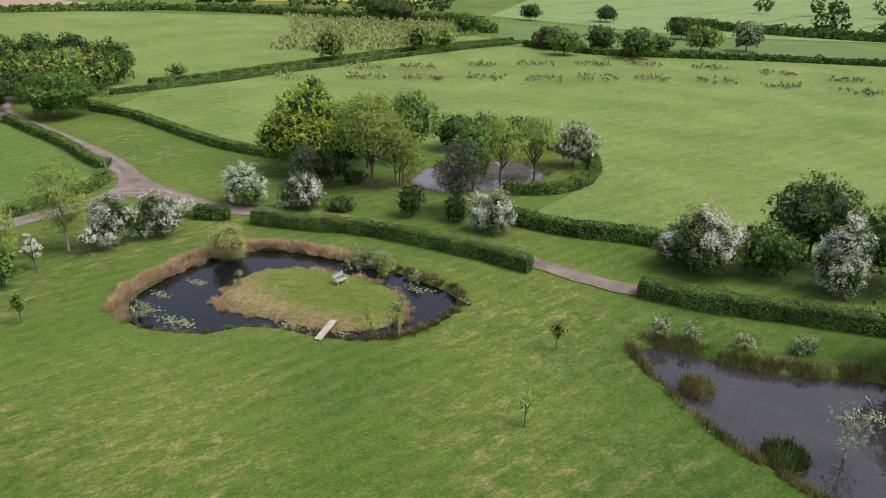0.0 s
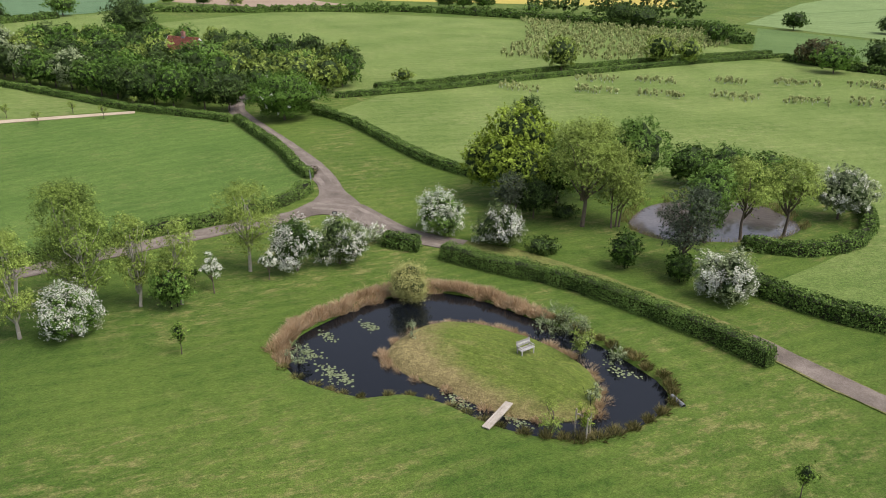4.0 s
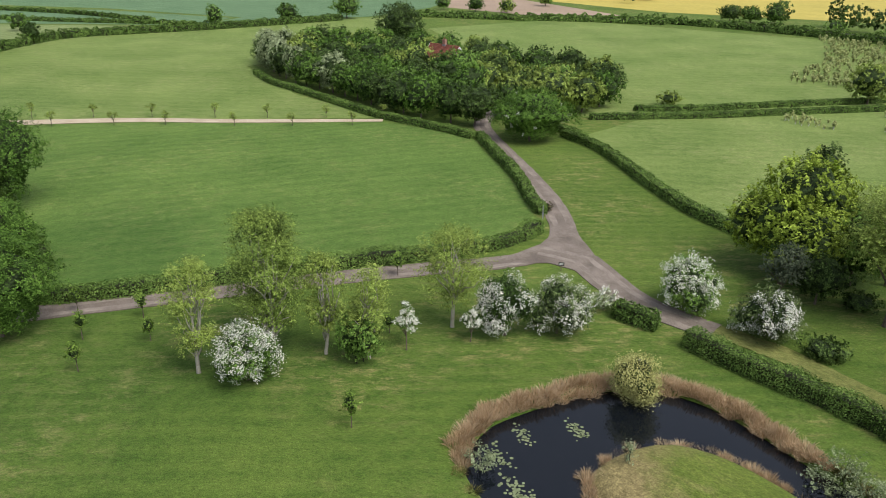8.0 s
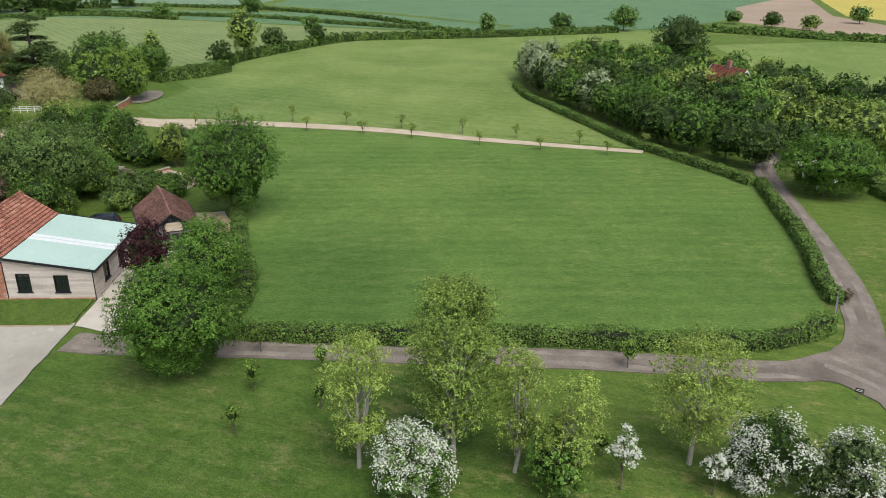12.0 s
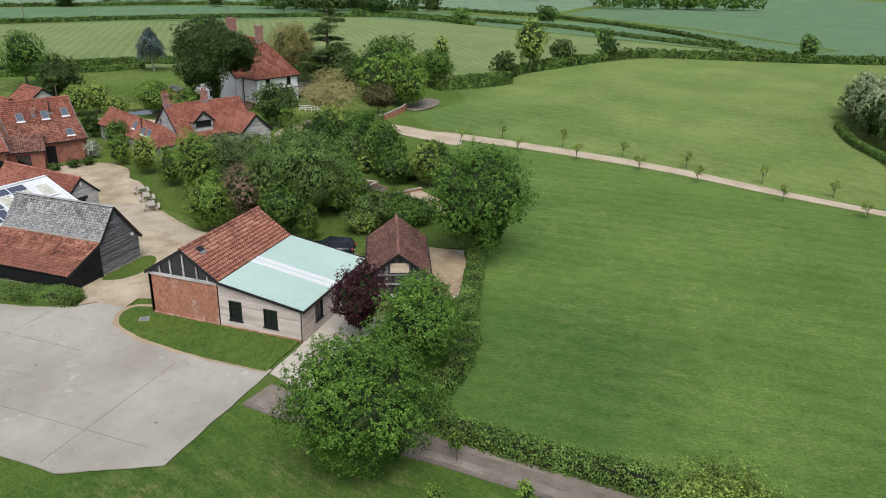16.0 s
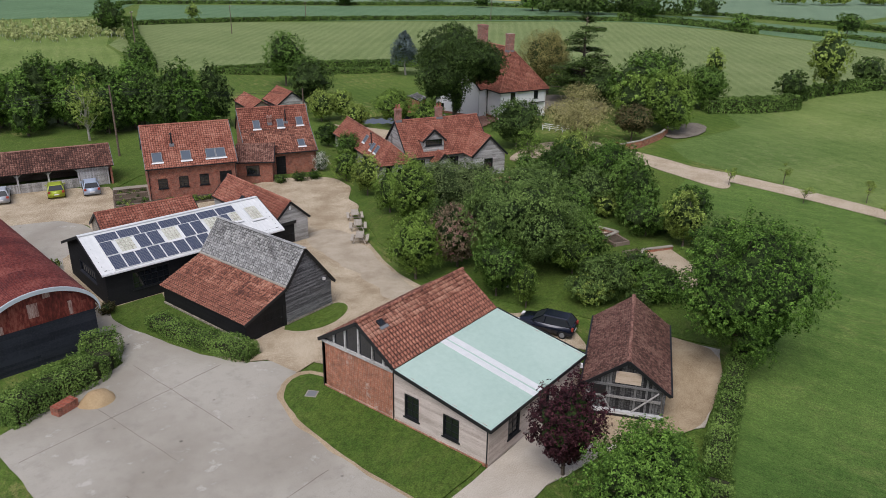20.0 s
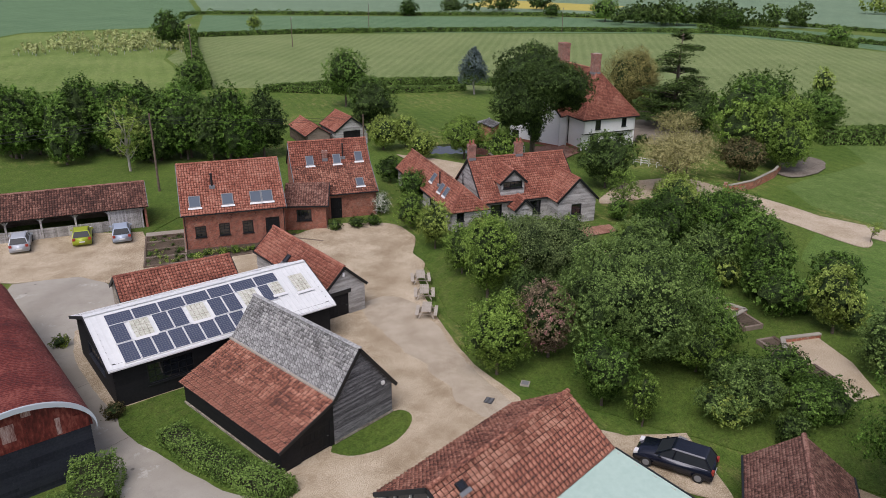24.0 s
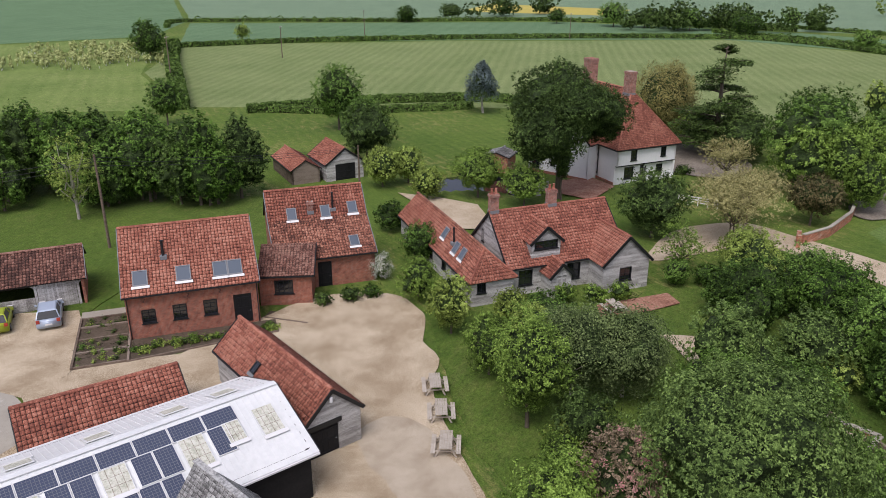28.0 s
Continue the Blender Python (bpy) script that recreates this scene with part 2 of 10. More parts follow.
def brick_material(name, c1, c2, mortar, length=0.225, height=0.075, lime=0.0):
    """Brickwork on upright walls, by the wall's own metres."""
    m = bpy.data.materials.new(name)
    m.use_nodes = True
    t, ln = m.node_tree.nodes, m.node_tree.links.new
    b = t["Principled BSDF"]
    tc = t.new("ShaderNodeTexCoord")
    sp, cb = t.new("ShaderNodeSeparateXYZ"), t.new("ShaderNodeCombineXYZ")
    ln(tc.outputs["Object"], sp.inputs[0])
    ad = t.new("ShaderNodeMath")
    ad.operation = "ADD"
    ln(sp.outputs[0], ad.inputs[0])
    ln(sp.outputs[1], ad.inputs[1])
    ln(ad.outputs[0], cb.inputs[0])
    ln(sp.outputs[2], cb.inputs[1])
    br = t.new("ShaderNodeTexBrick")
    br.inputs["Scale"].default_value = 1.0
    br.inputs["Brick Width"].default_value, br.inputs["Row Height"].default_value = length, height
    br.inputs["Mortar Size"].default_value = 0.012
    br.inputs["Color1"].default_value, br.inputs["Color2"].default_value, br.inputs["Mortar"].default_value = (*c1, 1), (*c2, 1), (*mortar, 1)
    ln(cb.outputs[0], br.inputs["Vector"])
    n = t.new("ShaderNodeTexNoise")
    n.inputs["Scale"].default_value, n.inputs["Detail"].default_value = 1.8, 8
    ln(tc.outputs["Object"], n.inputs["Vector"])
    r = t.new("ShaderNodeMapRange")
    r.inputs[1].default_value, r.inputs[2].default_value, r.inputs[3].default_value, r.inputs[4].default_value = 0.35, 0.65, 0.5, 1.55
    n.inputs["Roughness"].default_value = 0.85
    ln(n.outputs[0], r.inputs[0])
    mul = t.new("ShaderNodeMix")
    mul.data_type, mul.blend_type = "RGBA", "MULTIPLY"
    mul.inputs[0].default_value = 1.0
    ln(br.outputs[0], mul.inputs[6])
    ln(r.outputs[0], mul.inputs[7])
    wash, stain, old = t.new("ShaderNodeTexNoise"), t.new("ShaderNodeMapRange"), t.new("ShaderNodeMix")
    wash.inputs["Scale"].default_value, wash.inputs["Detail"].default_value, wash.inputs["Roughness"].default_value = 0.7, 9, 0.82
    ln(tc.outputs["Object"], wash.inputs["Vector"])
    for k, x in enumerate((0.55, 0.63, 0.0, lime)):
        stain.inputs[k + 1].default_value = x
    ln(wash.outputs[0], stain.inputs[0])
    old.data_type = "RGBA"
    old.inputs[7].default_value = (0.62, 0.52, 0.44, 1)
    ln(stain.outputs[0], old.inputs[0])
    ln(mul.outputs[2], old.inputs[6])
    ln(old.outputs[2], b.inputs["Base Color"])
    b.inputs["Roughness"].default_value = 0.9
    bp = t.new("ShaderNodeBump")
    bp.inputs["Strength"].default_value, bp.inputs["Distance"].default_value = 0.4, 0.01
    ln(br.outputs[1], bp.inputs["Height"])
    bp.invert = True
    ln(bp.outputs[0], b.inputs["Normal"])
    return m


GRASS = grass_material("mown grass", (0.05, 0.108, 0.014), (0.126, 0.19, 0.033), (0.29, 0.26, 0.1), 0.75, 1.2, 1.6, 0.06, dim_spots=((-68, 8, 24), (-3, 50, 20)))
FIELD = grass_material("meadow grass", (0.105, 0.175, 0.036), (0.215, 0.285, 0.08), (0.33, 0.33, 0.14), 0.55, 1.1, 3.2, 0.04, dim_spots=((-165, -24, 40),))
TURF_ISLAND = grass_material("island grass", (0.085, 0.135, 0.02), (0.17, 0.215, 0.04), (0.33, 0.27, 0.12), 0.4, None, tuft=1.6, core=(-38.8, 46.6, 3.9))
LAWN = grass_material("short green lawn", (0.05, 0.105, 0.014), (0.11, 0.168, 0.028), (0.2, 0.2, 0.07), 0.3, None)
PADDOCK = grass_material("paddock grass", (0.062, 0.132, 0.022), (0.136, 0.224, 0.047), (0.24, 0.26, 0.085), 0.5, 1.55, 2.6, 0.05, dim_spots=((-88, 14, 20), (-124, 2, 10)))
ROUGH_GRASS = grass_material("rough bank grass", (0.1, 0.13, 0.03), (0.25, 0.25, 0.08), (0.36, 0.3, 0.15), 0.9, None, tuft=2.0)
HAY = grass_material("mown hay field", (0.14, 0.195, 0.065), (0.225, 0.28, 0.112), (0.29, 0.3, 0.15), 0.4, 0.6, 2.6, 0.12)
# Distance haze is painted into this crop: paler and bluer.
FAR_CROP = grass_material("far crop with haze in its colour", (0.14, 0.22, 0.14), (0.19, 0.28, 0.18), (0.24, 0.29, 0.17), 0.3, 0.3, 9.0, 0.05)
CROP = grass_material("young cereal crop", (0.09, 0.172, 0.088), (0.135, 0.235, 0.122), (0.16, 0.25, 0.13), 0.2, 0.5, 6.0, 0.08)
PASTURE = grass_material("dark green pasture", (0.085, 0.155, 0.045), (0.14, 0.225, 0.07), (0.18, 0.25, 0.1), 0.3, 0.5, 6.0, 0.05)
HILL = grass_material("pale crop", (0.16, 0.24, 0.085), (0.22, 0.31, 0.12), (0.26, 0.34, 0.15), 0.3, 0.3, 7.0, 0.12)
RAPE = shade("rape in flower", ((0.42, 0.35, 0.07), (0.55, 0.46, 0.1)), 0.05, 0.5, bump=0, place=True)
PLOUGH = shade("ploughed earth", ((0.3, 0.22, 0.15), (0.42, 0.32, 0.23)), 0.03, 0.8, place=True)
GRAVEL = shade("pale gravel", ((0.27, 0.2, 0.12), (0.46, 0.37, 0.25), (0.66, 0.57, 0.42)), 0.3, 16.0, rough=0.95, bump=0.5, place=True, grit=1.8)
TRACK = shade("worn stony track", ((0.115, 0.093, 0.075), (0.2, 0.166, 0.135), (0.31, 0.265, 0.22)), 0.35, 18.0, rough=0.95, bump=0.6, place=True, grit=1.3)
CONCRETE = concrete_material("old concrete")
WORN = shade("dusty worn gravel", ((0.33, 0.265, 0.185), (0.46, 0.39, 0.29), (0.56, 0.49, 0.38)), 0.5, 16.0, rough=0.95, bump=0.3, place=True, grit=1.3)
SANDY = shade("sandy drive", ((0.36, 0.28, 0.18), (0.5, 0.41, 0.29), (0.62, 0.53, 0.4)), 0.3, 15.0, rough=0.95, bump=0.4, place=True, grit=1.9)
EARTHY = shade("brown earthy gravel", ((0.27, 0.195, 0.115), (0.42, 0.325, 0.205), (0.54, 0.435, 0.295)), 0.35, 20.0, rough=0.95, bump=0.4, place=True, grit=1.5)
CHALKY = shade("pale chalky gravel", ((0.4, 0.345, 0.27), (0.55, 0.495, 0.41), (0.68, 0.63, 0.545)), 0.3, 16.0, rough=0.95, bump=0.4, place=True, grit=1.6)
STONY = shade("stony bare ground", ((0.13, 0.11, 0.085), (0.22, 0.19, 0.15), (0.32, 0.285, 0.235)), 0.4, 5.0, bump=0.5, place=True, grit=1.6)
BRICK_FLOOR = shade("worn brick paving", ((0.2, 0.09, 0.06), (0.34, 0.17, 0.115), (0.45, 0.28, 0.2)), 0.6, 7.0, bump=0.3, place=True, grit=1.6)
EARTH = shade("bare earth", ((0.06, 0.045, 0.03), (0.13, 0.1, 0.07)), 0.6, 8.0, place=True, grit=1.6)
# Pale base colour stands in for the bright sky's reflection.
WATER_SKY_TINT = shade("pond water with painted sky reflection", ((0.1, 0.088, 0.08), (0.16, 0.14, 0.13)), 0.2, 2.0, rough=0.03, bump=0.01, spec=0.9, place=True)
# Greyed base, again to carry reflected sky.
WATER_POND = shade("grey pond water", ((0.028, 0.026, 0.027), (0.05, 0.046, 0.046)), 0.2, 2.0, rough=0.04, bump=0.015, spec=0.7, place=True)
WATER = shade("still dark water", ((0.004, 0.006, 0.009), (0.008, 0.01, 0.013)), 0.2, 2.0, rough=0.03, bump=0.015, spec=0.5, place=True)
BARK = shade("bark", ((0.09, 0.07, 0.05), (0.2, 0.165, 0.125)), 1.5, 14.0, bump=0.6, stretch=(1, 1, 0.3))
PALE_BARK = shade("pale bark", ((0.3, 0.27, 0.22), (0.5, 0.47, 0.41)), 2.0, 12.0, bump=0.4)
# Twig colour taken near black, so that it holds the inner shade.
TWIG_SHADE = shade("twigs dark with inner shade", ((0.02, 0.024, 0.01), (0.045, 0.05, 0.022)), 1.0, 8.0, bump=0.4)
# Very dark green: the shade inside a crown put into its colour.
CROWN_SHADE = shade("dark core for crown shade", ((0.008, 0.016, 0.004), (0.03, 0.055, 0.012), (0.06, 0.1, 0.022)), 1.5, 7.0, bump=1.0, grit=2.0)
LEAF = leafy("mid green leaves", (0.054, 0.118, 0.02), (0.112, 0.212, 0.036), (0.185, 0.31, 0.062), things=0.35)
LEAF_DARK = leafy("dark green leaves", (0.042, 0.08, 0.019), (0.08, 0.138, 0.032), (0.13, 0.2, 0.05))
LEAF_SOFT = leafy("soft green leaves", (0.085, 0.15, 0.035), (0.15, 0.245, 0.06), (0.23, 0.335, 0.09))
LEAF_BRIGHT = leafy("bright spring leaves", (0.1, 0.18, 0.028), (0.19, 0.31, 0.05), (0.29, 0.43, 0.085))
LEAF_LIME = leafy("yellow green oak leaves", (0.14, 0.21, 0.022), (0.26, 0.36, 0.042), (0.37, 0.49, 0.07))
LEAF_OLIVE = leafy("olive young leaves", (0.2, 0.275, 0.045), (0.3, 0.4, 0.08), (0.4, 0.52, 0.12))
LEAF_LANE = leafy("fresh green lane tree leaves", (0.145, 0.225, 0.04), (0.25, 0.36, 0.07), (0.35, 0.48, 0.105))
LEAF_YOUNG = leafy("leaves of young planted trees", (0.34, 0.4, 0.12), (0.46, 0.52, 0.19), (0.54, 0.58, 0.26))
LEAF_CHERRY = leafy("bronze cherry leaves", (0.15, 0.125, 0.065), (0.25, 0.19, 0.115), (0.35, 0.26, 0.18))
MAPLE = leafy("fresh maple leaves", (0.05, 0.12, 0.017), (0.1, 0.205, 0.03), (0.17, 0.3, 0.05))
LEAF_TAN = leafy("tan young willow leaves", (0.3, 0.28, 0.1), (0.41, 0.385, 0.15), (0.47, 0.44, 0.2))
LEAF_WEEP = leafy("hanging willow leaves", (0.16, 0.15, 0.045), (0.27, 0.25, 0.08), (0.37, 0.34, 0.12))
LEAF_WILLOW = leafy("yellow willow leaves", (0.34, 0.34, 0.1), (0.5, 0.5, 0.17), (0.58, 0.58, 0.24))
LEAF_SILVER = leafy("silvery leaves", (0.17, 0.22, 0.1), (0.3, 0.37, 0.18), (0.46, 0.53, 0.31))
LEAF_BIRCH = leafy("grey green birch leaves", (0.085, 0.13, 0.045), (0.145, 0.205, 0.07), (0.22, 0.29, 0.105))
LEAF_COPPER = leafy("copper leaves", (0.033, 0.0132, 0.0154), (0.066, 0.022, 0.0286), (0.11, 0.0396, 0.0462))
LEAF_BRONZE = leafy("bronze leaves", (0.0672, 0.0735, 0.028), (0.134, 0.125, 0.049), (0.213, 0.176, 0.084))
LEAF_PINE = leafy("dull pine needles", (0.045, 0.066, 0.036), (0.085, 0.115, 0.064), (0.135, 0.165, 0.1))
LEAF_BLUE = leafy("blue grey needles", (0.06, 0.09, 0.084), (0.12, 0.168, 0.162), (0.204, 0.264, 0.252))
LEAF_HEDGE = leafy("hedge leaves", (0.07, 0.135, 0.026), (0.13, 0.225, 0.045), (0.21, 0.32, 0.075))
BLOSSOM = shade("white blossom", ((0.82, 0.82, 0.72), (0.92, 0.92, 0.85)), 1.0, 9.0, rough=0.7, bump=0, spec=0.1, pieces=0.3, translucent=0.35)
PINK = leafy("pink blossom", (0.5, 0.2, 0.2), (0.65, 0.36, 0.34))
REED = shade("dry reeds", ((0.44, 0.315, 0.17), (0.66, 0.5, 0.31), (0.8, 0.66, 0.45)), 0.5, 9.0, rough=0.7, bump=0, spec=0.1, pieces=0.42, translucent=0.4, grit=1.3)
RUSH = leafy("green rushes", (0.13, 0.14, 0.035), (0.24, 0.23, 0.075), (0.36, 0.3, 0.13))
PAD = leafy("lily pads", (0.17, 0.21, 0.1), (0.28, 0.32, 0.17))
STRAW = leafy("dry yellowed grass", (0.55, 0.46, 0.2), (0.6, 0.5, 0.25), (0.6, 0.5, 0.28))
PANTILE = shade("weathered red pantiles", ((0.11, 0.048, 0.036), (0.315, 0.122, 0.078), (0.5, 0.255, 0.175)), 0.5, 7.0, rough=0.85, bump=0.2, pieces=0.3, things=0.2, grit=1.6)
PANTILE_NEW = shade("red pantiles", ((0.19, 0.068, 0.048), (0.355, 0.125, 0.08), (0.5, 0.23, 0.16)), 0.5, 7.0, rough=0.85, bump=0.2, pieces=0.26, things=0.25, grit=1.6)
# Near black, so that gaps between tiles read as overlap shadows.
DECK_SHADE = plain("black deck for tile shadows", (0.02, 0.016, 0.014), 0.9)
TILE_BROWN = shade("brown lichened tiles", ((0.085, 0.043, 0.034), (0.2, 0.092, 0.068), (0.33, 0.185, 0.14)), 0.5, 7.0, rough=0.9, bump=0.2, pieces=0.4, things=0.3, grit=1.6)
SLATE = shade("grey lichened slates", ((0.13, 0.13, 0.125), (0.3, 0.3, 0.29), (0.5, 0.5, 0.48)), 0.6, 8.0, rough=0.8, bump=0.2, pieces=0.45, things=0.3, grit=1.6)
BRICK = brick_material("red brick", (0.38, 0.105, 0.058), (0.265, 0.07, 0.042), (0.32, 0.22, 0.165), lime=0.12)
BRICK_PALE = brick_material("worn orange brick", (0.46, 0.14, 0.065), (0.31, 0.085, 0.045), (0.42, 0.29, 0.21), lime=0.75)
BOARD_PALE = shade("pale larch boards", ((0.4, 0.33, 0.28), (0.56, 0.48, 0.42), (0.68, 0.6, 0.54)), 0.5, 9.0, bump=0.2, pieces=0.35, stretch=(1, 1, 6), grit=1.5, things=0.3)
BOARD_GREY = shade("silvered boards", ((0.207, 0.196, 0.184), (0.391, 0.38, 0.356), (0.621, 0.609, 0.586)), 0.5, 9.0, bump=0.3, pieces=0.35, stretch=(1, 1, 6), grit=1.6, things=0.3)
BOARD_WORN = shade("worn tarred boards", ((0.02, 0.02, 0.02), (0.07, 0.07, 0.068), (0.2, 0.197, 0.19)), 2.0, 14.0, bump=0.3, pieces=0.5, stretch=(1, 1, 8), grit=1.6, things=0.7)
BOARD_TARRED = shade("silver and black weatherboards", ((0.04, 0.041, 0.043), (0.13, 0.132, 0.136), (0.3, 0.3, 0.302)), 1.2, 9.0, bump=0.3, pieces=0.2, stretch=(0.6, 0.6, 8), grit=1.8, things=0.3)
BOARD_SLATE = shade("blue black painted boards", ((0.012, 0.014, 0.02), (0.03, 0.034, 0.045)), 0.7, 8.0, rough=0.6, pieces=0.3, things=0.5)
BOARD_BLACK = shade("black tarred boards", ((0.008, 0.008, 0.009), (0.018, 0.018, 0.019)), 0.7, 8.0, rough=0.7, pieces=0.4, things=0.3)
BOARD_BROWN = shade("brown boards", ((0.1, 0.07, 0.05), (0.19, 0.145, 0.11), (0.28, 0.225, 0.18)), 0.7, 8.0, pieces=0.6, stretch=(1, 1, 4), things=0.4)
RENDER_WHITE = shade("white limewash", ((0.8, 0.8, 0.79), (0.87, 0.87, 0.86)), 0.4, 4.0, rough=0.9, bump=0.1)
WHITE_SHEET = shade("white profiled sheet", ((0.69, 0.71, 0.7), (0.81, 0.82, 0.81)), 0.3, 3.0, rough=0.45, bump=0.02)
MINT = shade("pale green roof membrane", ((0.42, 0.57, 0.49), (0.5, 0.645, 0.56)), 0.2, 3.0, rough=0.5, bump=0.03)
RUST = shade("rusted red iron sheet", ((0.075, 0.015, 0.012), (0.155, 0.03, 0.022), (0.27, 0.085, 0.062)), 0.5, 6.0, rough=0.6, bump=0.1, stretch=(1, 1, 0.4), grit=1.5, things=0.2)
RUST_PALE = shade("faded pink iron sheet", ((0.16, 0.06, 0.05), (0.34, 0.21, 0.18), (0.48, 0.37, 0.33)), 1.2, 8.0, rough=0.7, bump=0.1, stretch=(1, 3, 0.3), grit=1.8)
BARGE_BLUE = plain("pale blue grey paint", (0.5, 0.56, 0.6), 0.5)
# Blue-grey base paints the sky's reflection into the pane.
PANE_SKY = plain("rooflight glass with painted sky", (0.1, 0.125, 0.155), 0.05, spec=1.0)
TRIM_BLACK = plain("black trim", (0.012, 0.013, 0.015), 0.5)
TRIM_WHITE = plain("white paint", (0.78, 0.78, 0.77), 0.5)
TRIM_GREY = plain("lead grey", (0.2, 0.21, 0.22), 0.6)
PANE_DARK = plain("dark pane", (0.012, 0.014, 0.018), 0.06, spec=1.0)
# Dark blue cells lightened in colour to include reflected sky.
CELL = plain("solar cells with sky tint", (0.065, 0.08, 0.13), 0.12, spec=0.8)
ROOFLIGHT = shade("clouded rooflight", ((0.42, 0.43, 0.33), (0.6, 0.6, 0.5), (0.7, 0.7, 0.62)), 1.5, 6.0, rough=0.4, grit=1.5)
FLINT = shade("flint and mortar", ((0.18, 0.15, 0.12), (0.36, 0.32, 0.26), (0.52, 0.47, 0.4)), 1.5, 9.0, bump=0.5, grit=2.0)
PINE = shade("fresh pale pine boards", ((0.5, 0.38, 0.26), (0.6, 0.48, 0.35), (0.68, 0.56, 0.43)), 1.0, 9.0, pieces=0.3, things=0.3, stretch=(1, 1, 5))
BOARD_SILVER = shade("bleached silver beam", ((0.42, 0.42, 0.41), (0.6, 0.6, 0.59), (0.7, 0.7, 0.69)), 0.8, 9.0, bump=0.2, stretch=(1, 0.3, 3), grit=1.5)
PLANK = shade("weathered planks", ((0.3, 0.26, 0.21), (0.44, 0.39, 0.32), (0.56, 0.51, 0.44)), 1.0, 12.0, pieces=0.5, stretch=(1, 1, 1))
SAND = shade("heap of sand", ((0.36, 0.25, 0.13), (0.5, 0.37, 0.21)), 1.0, 12.0, place=True)
CHIMNEY = brick_material("chimney brick", (0.33, 0.12, 0.08), (0.24, 0.085, 0.06), (0.38, 0.3, 0.25))
RED_PLASTIC = plain("red plastic", (0.4, 0.05, 0.03), 0.5)
RUBBER = plain("rubber", (0.012, 0.012, 0.012), 0.8)


# ---- helpers ----
class Build:
    """Collects the faces of one mesh."""

    def __init__(self):
        self.v, self.f = [], []

    def face(self, pts):
        n = len(self.v)
        self.v += [tuple(p) for p in pts]
        self.f.append(tuple(range(n, n + len(pts))))

    def box(self, a, z):
        (x0, y0, z0), (x1, y1, z1) = a, z
        self.hexa([(x0, y0, z0), (x1, y0, z0), (x1, y1, z0), (x0, y1, z0), (x0, y0, z1), (x1, y0, z1), (x1, y1, z1), (x0, y1, z1)])
        return self

    def hexa(self, p):
        n = len(self.v)
        self.v += [tuple(q) for q in p]
        self.f += [tuple(n + k for k in q) for q in ((3, 2, 1, 0), (4, 5, 6, 7), (0, 1, 5, 4), (1, 2, 6, 5), (2, 3, 7, 6), (3, 0, 4, 7))]
        return self

    def beam(self, a, z, w, h=None, up=(0, 0, 1)):
        """A bar from a to z, w wide and h high."""
        a, z = Vector(a), Vector(z)
        d = (z - a).normalized()
        s = d.cross(Vector(up))
        s = s.normalized() if s.length > 1e-4 else Vector((1, 0, 0))
        u = s.cross(d)
        s, u = s * w / 2, u * (h or w) / 2
        return self.hexa([a - s - u, a + s - u, z + s - u, z - s - u, a - s + u, a + s + u, z + s + u, z - s + u])

    def tube(self, pts, radii, sides=6, cap=True):
        n = len(self.v)
        pts = [Vector(p) for p in pts]
        for k, p in enumerate(pts):
            d = (pts[min(k + 1, len(pts) - 1)] - pts[max(k - 1, 0)]).normalized()
            s = d.cross(Vector((0.31, 0.95, 0.05))).normalized()
            u = s.cross(d)
            for j in range(sides):
                a = 2 * math.pi * j / sides
                self.v.append(tuple(p + (s * math.cos(a) + u * math.sin(a)) * radii[k]))
        for k in range(len(pts) - 1):
            for j in range(sides):
                i = (j + 1) % sides
                self.f.append((n + k * sides + j, n + k * sides + i, n + (k + 1) * sides + i, n + (k + 1) * sides + j))
        if cap:
            self.f.append(tuple(n + (len(pts) - 1) * sides + j for j in range(sides)))
            self.f.append(tuple(n + j for j in reversed(range(sides))))
        return self

    def slab(self, pts, z0, z1):
        """An upright prism over a ring of (x, y)."""
        n, k = len(self.v), len(pts)
        self.v += [(x, y, z0) for x, y in pts] + [(x, y, z1) for x, y in pts]
        self.f += [tuple(range(n + k, n + 2 * k)), tuple(reversed(range(n, n + k)))]
        self.f += [(n + j, n + (j + 1) % k, n + k + (j + 1) % k, n + k + j) for j in range(k)]
        return self

    def mesh(self, name, material, smooth=False):
        me = bpy.data.meshes.new(name)
        me.from_pydata(self.v, [], self.f)
        me.materials.append(material)
        if smooth:
            me.shade_smooth()
        return me


def part(name, b, material, parent, label="", smooth=False):
    ob = new(name, b.mesh(name, material, smooth) if isinstance(b, Build) else b)
    ob.parent = parent
    return tagged(ob, label)


def thing(name, label, category, x=0, y=0, z=0, turn=0, group="", kind=""):
    ob = new(name)
    ob.empty_display_size = 0.3
    ob.matrix_basis = pose(x, y, z, 0, 0, turn)
    return tagged(ob, label, category, group, kind)


def setting(name, b, material, label, category, smooth=False, kind="structure"):
    ob = new(name, b.mesh(name, material, smooth) if isinstance(b, Build) else b)
    return tagged(ob, label, category, "", kind)


def flat_mesh(name, verts, count, per, material):
    """A mesh of count loose faces with per corners each, from an array of their corners."""
    me = bpy.data.meshes.new(name)
    verts = np.asarray(verts, np.float32).reshape(-1, 3)
    me.vertices.add(len(verts))
    me.vertices.foreach_set("co", verts.ravel())
    me.loops.add(count * per)
    me.loops.foreach_set("vertex_index", np.arange(count * per, dtype=np.int32))
    me.polygons.add(count)
    me.polygons.foreach_set("loop_start", np.arange(0, count * per, per, dtype=np.int32))
    me.update(calc_edges=True)
    me.materials.append(material)
    return me


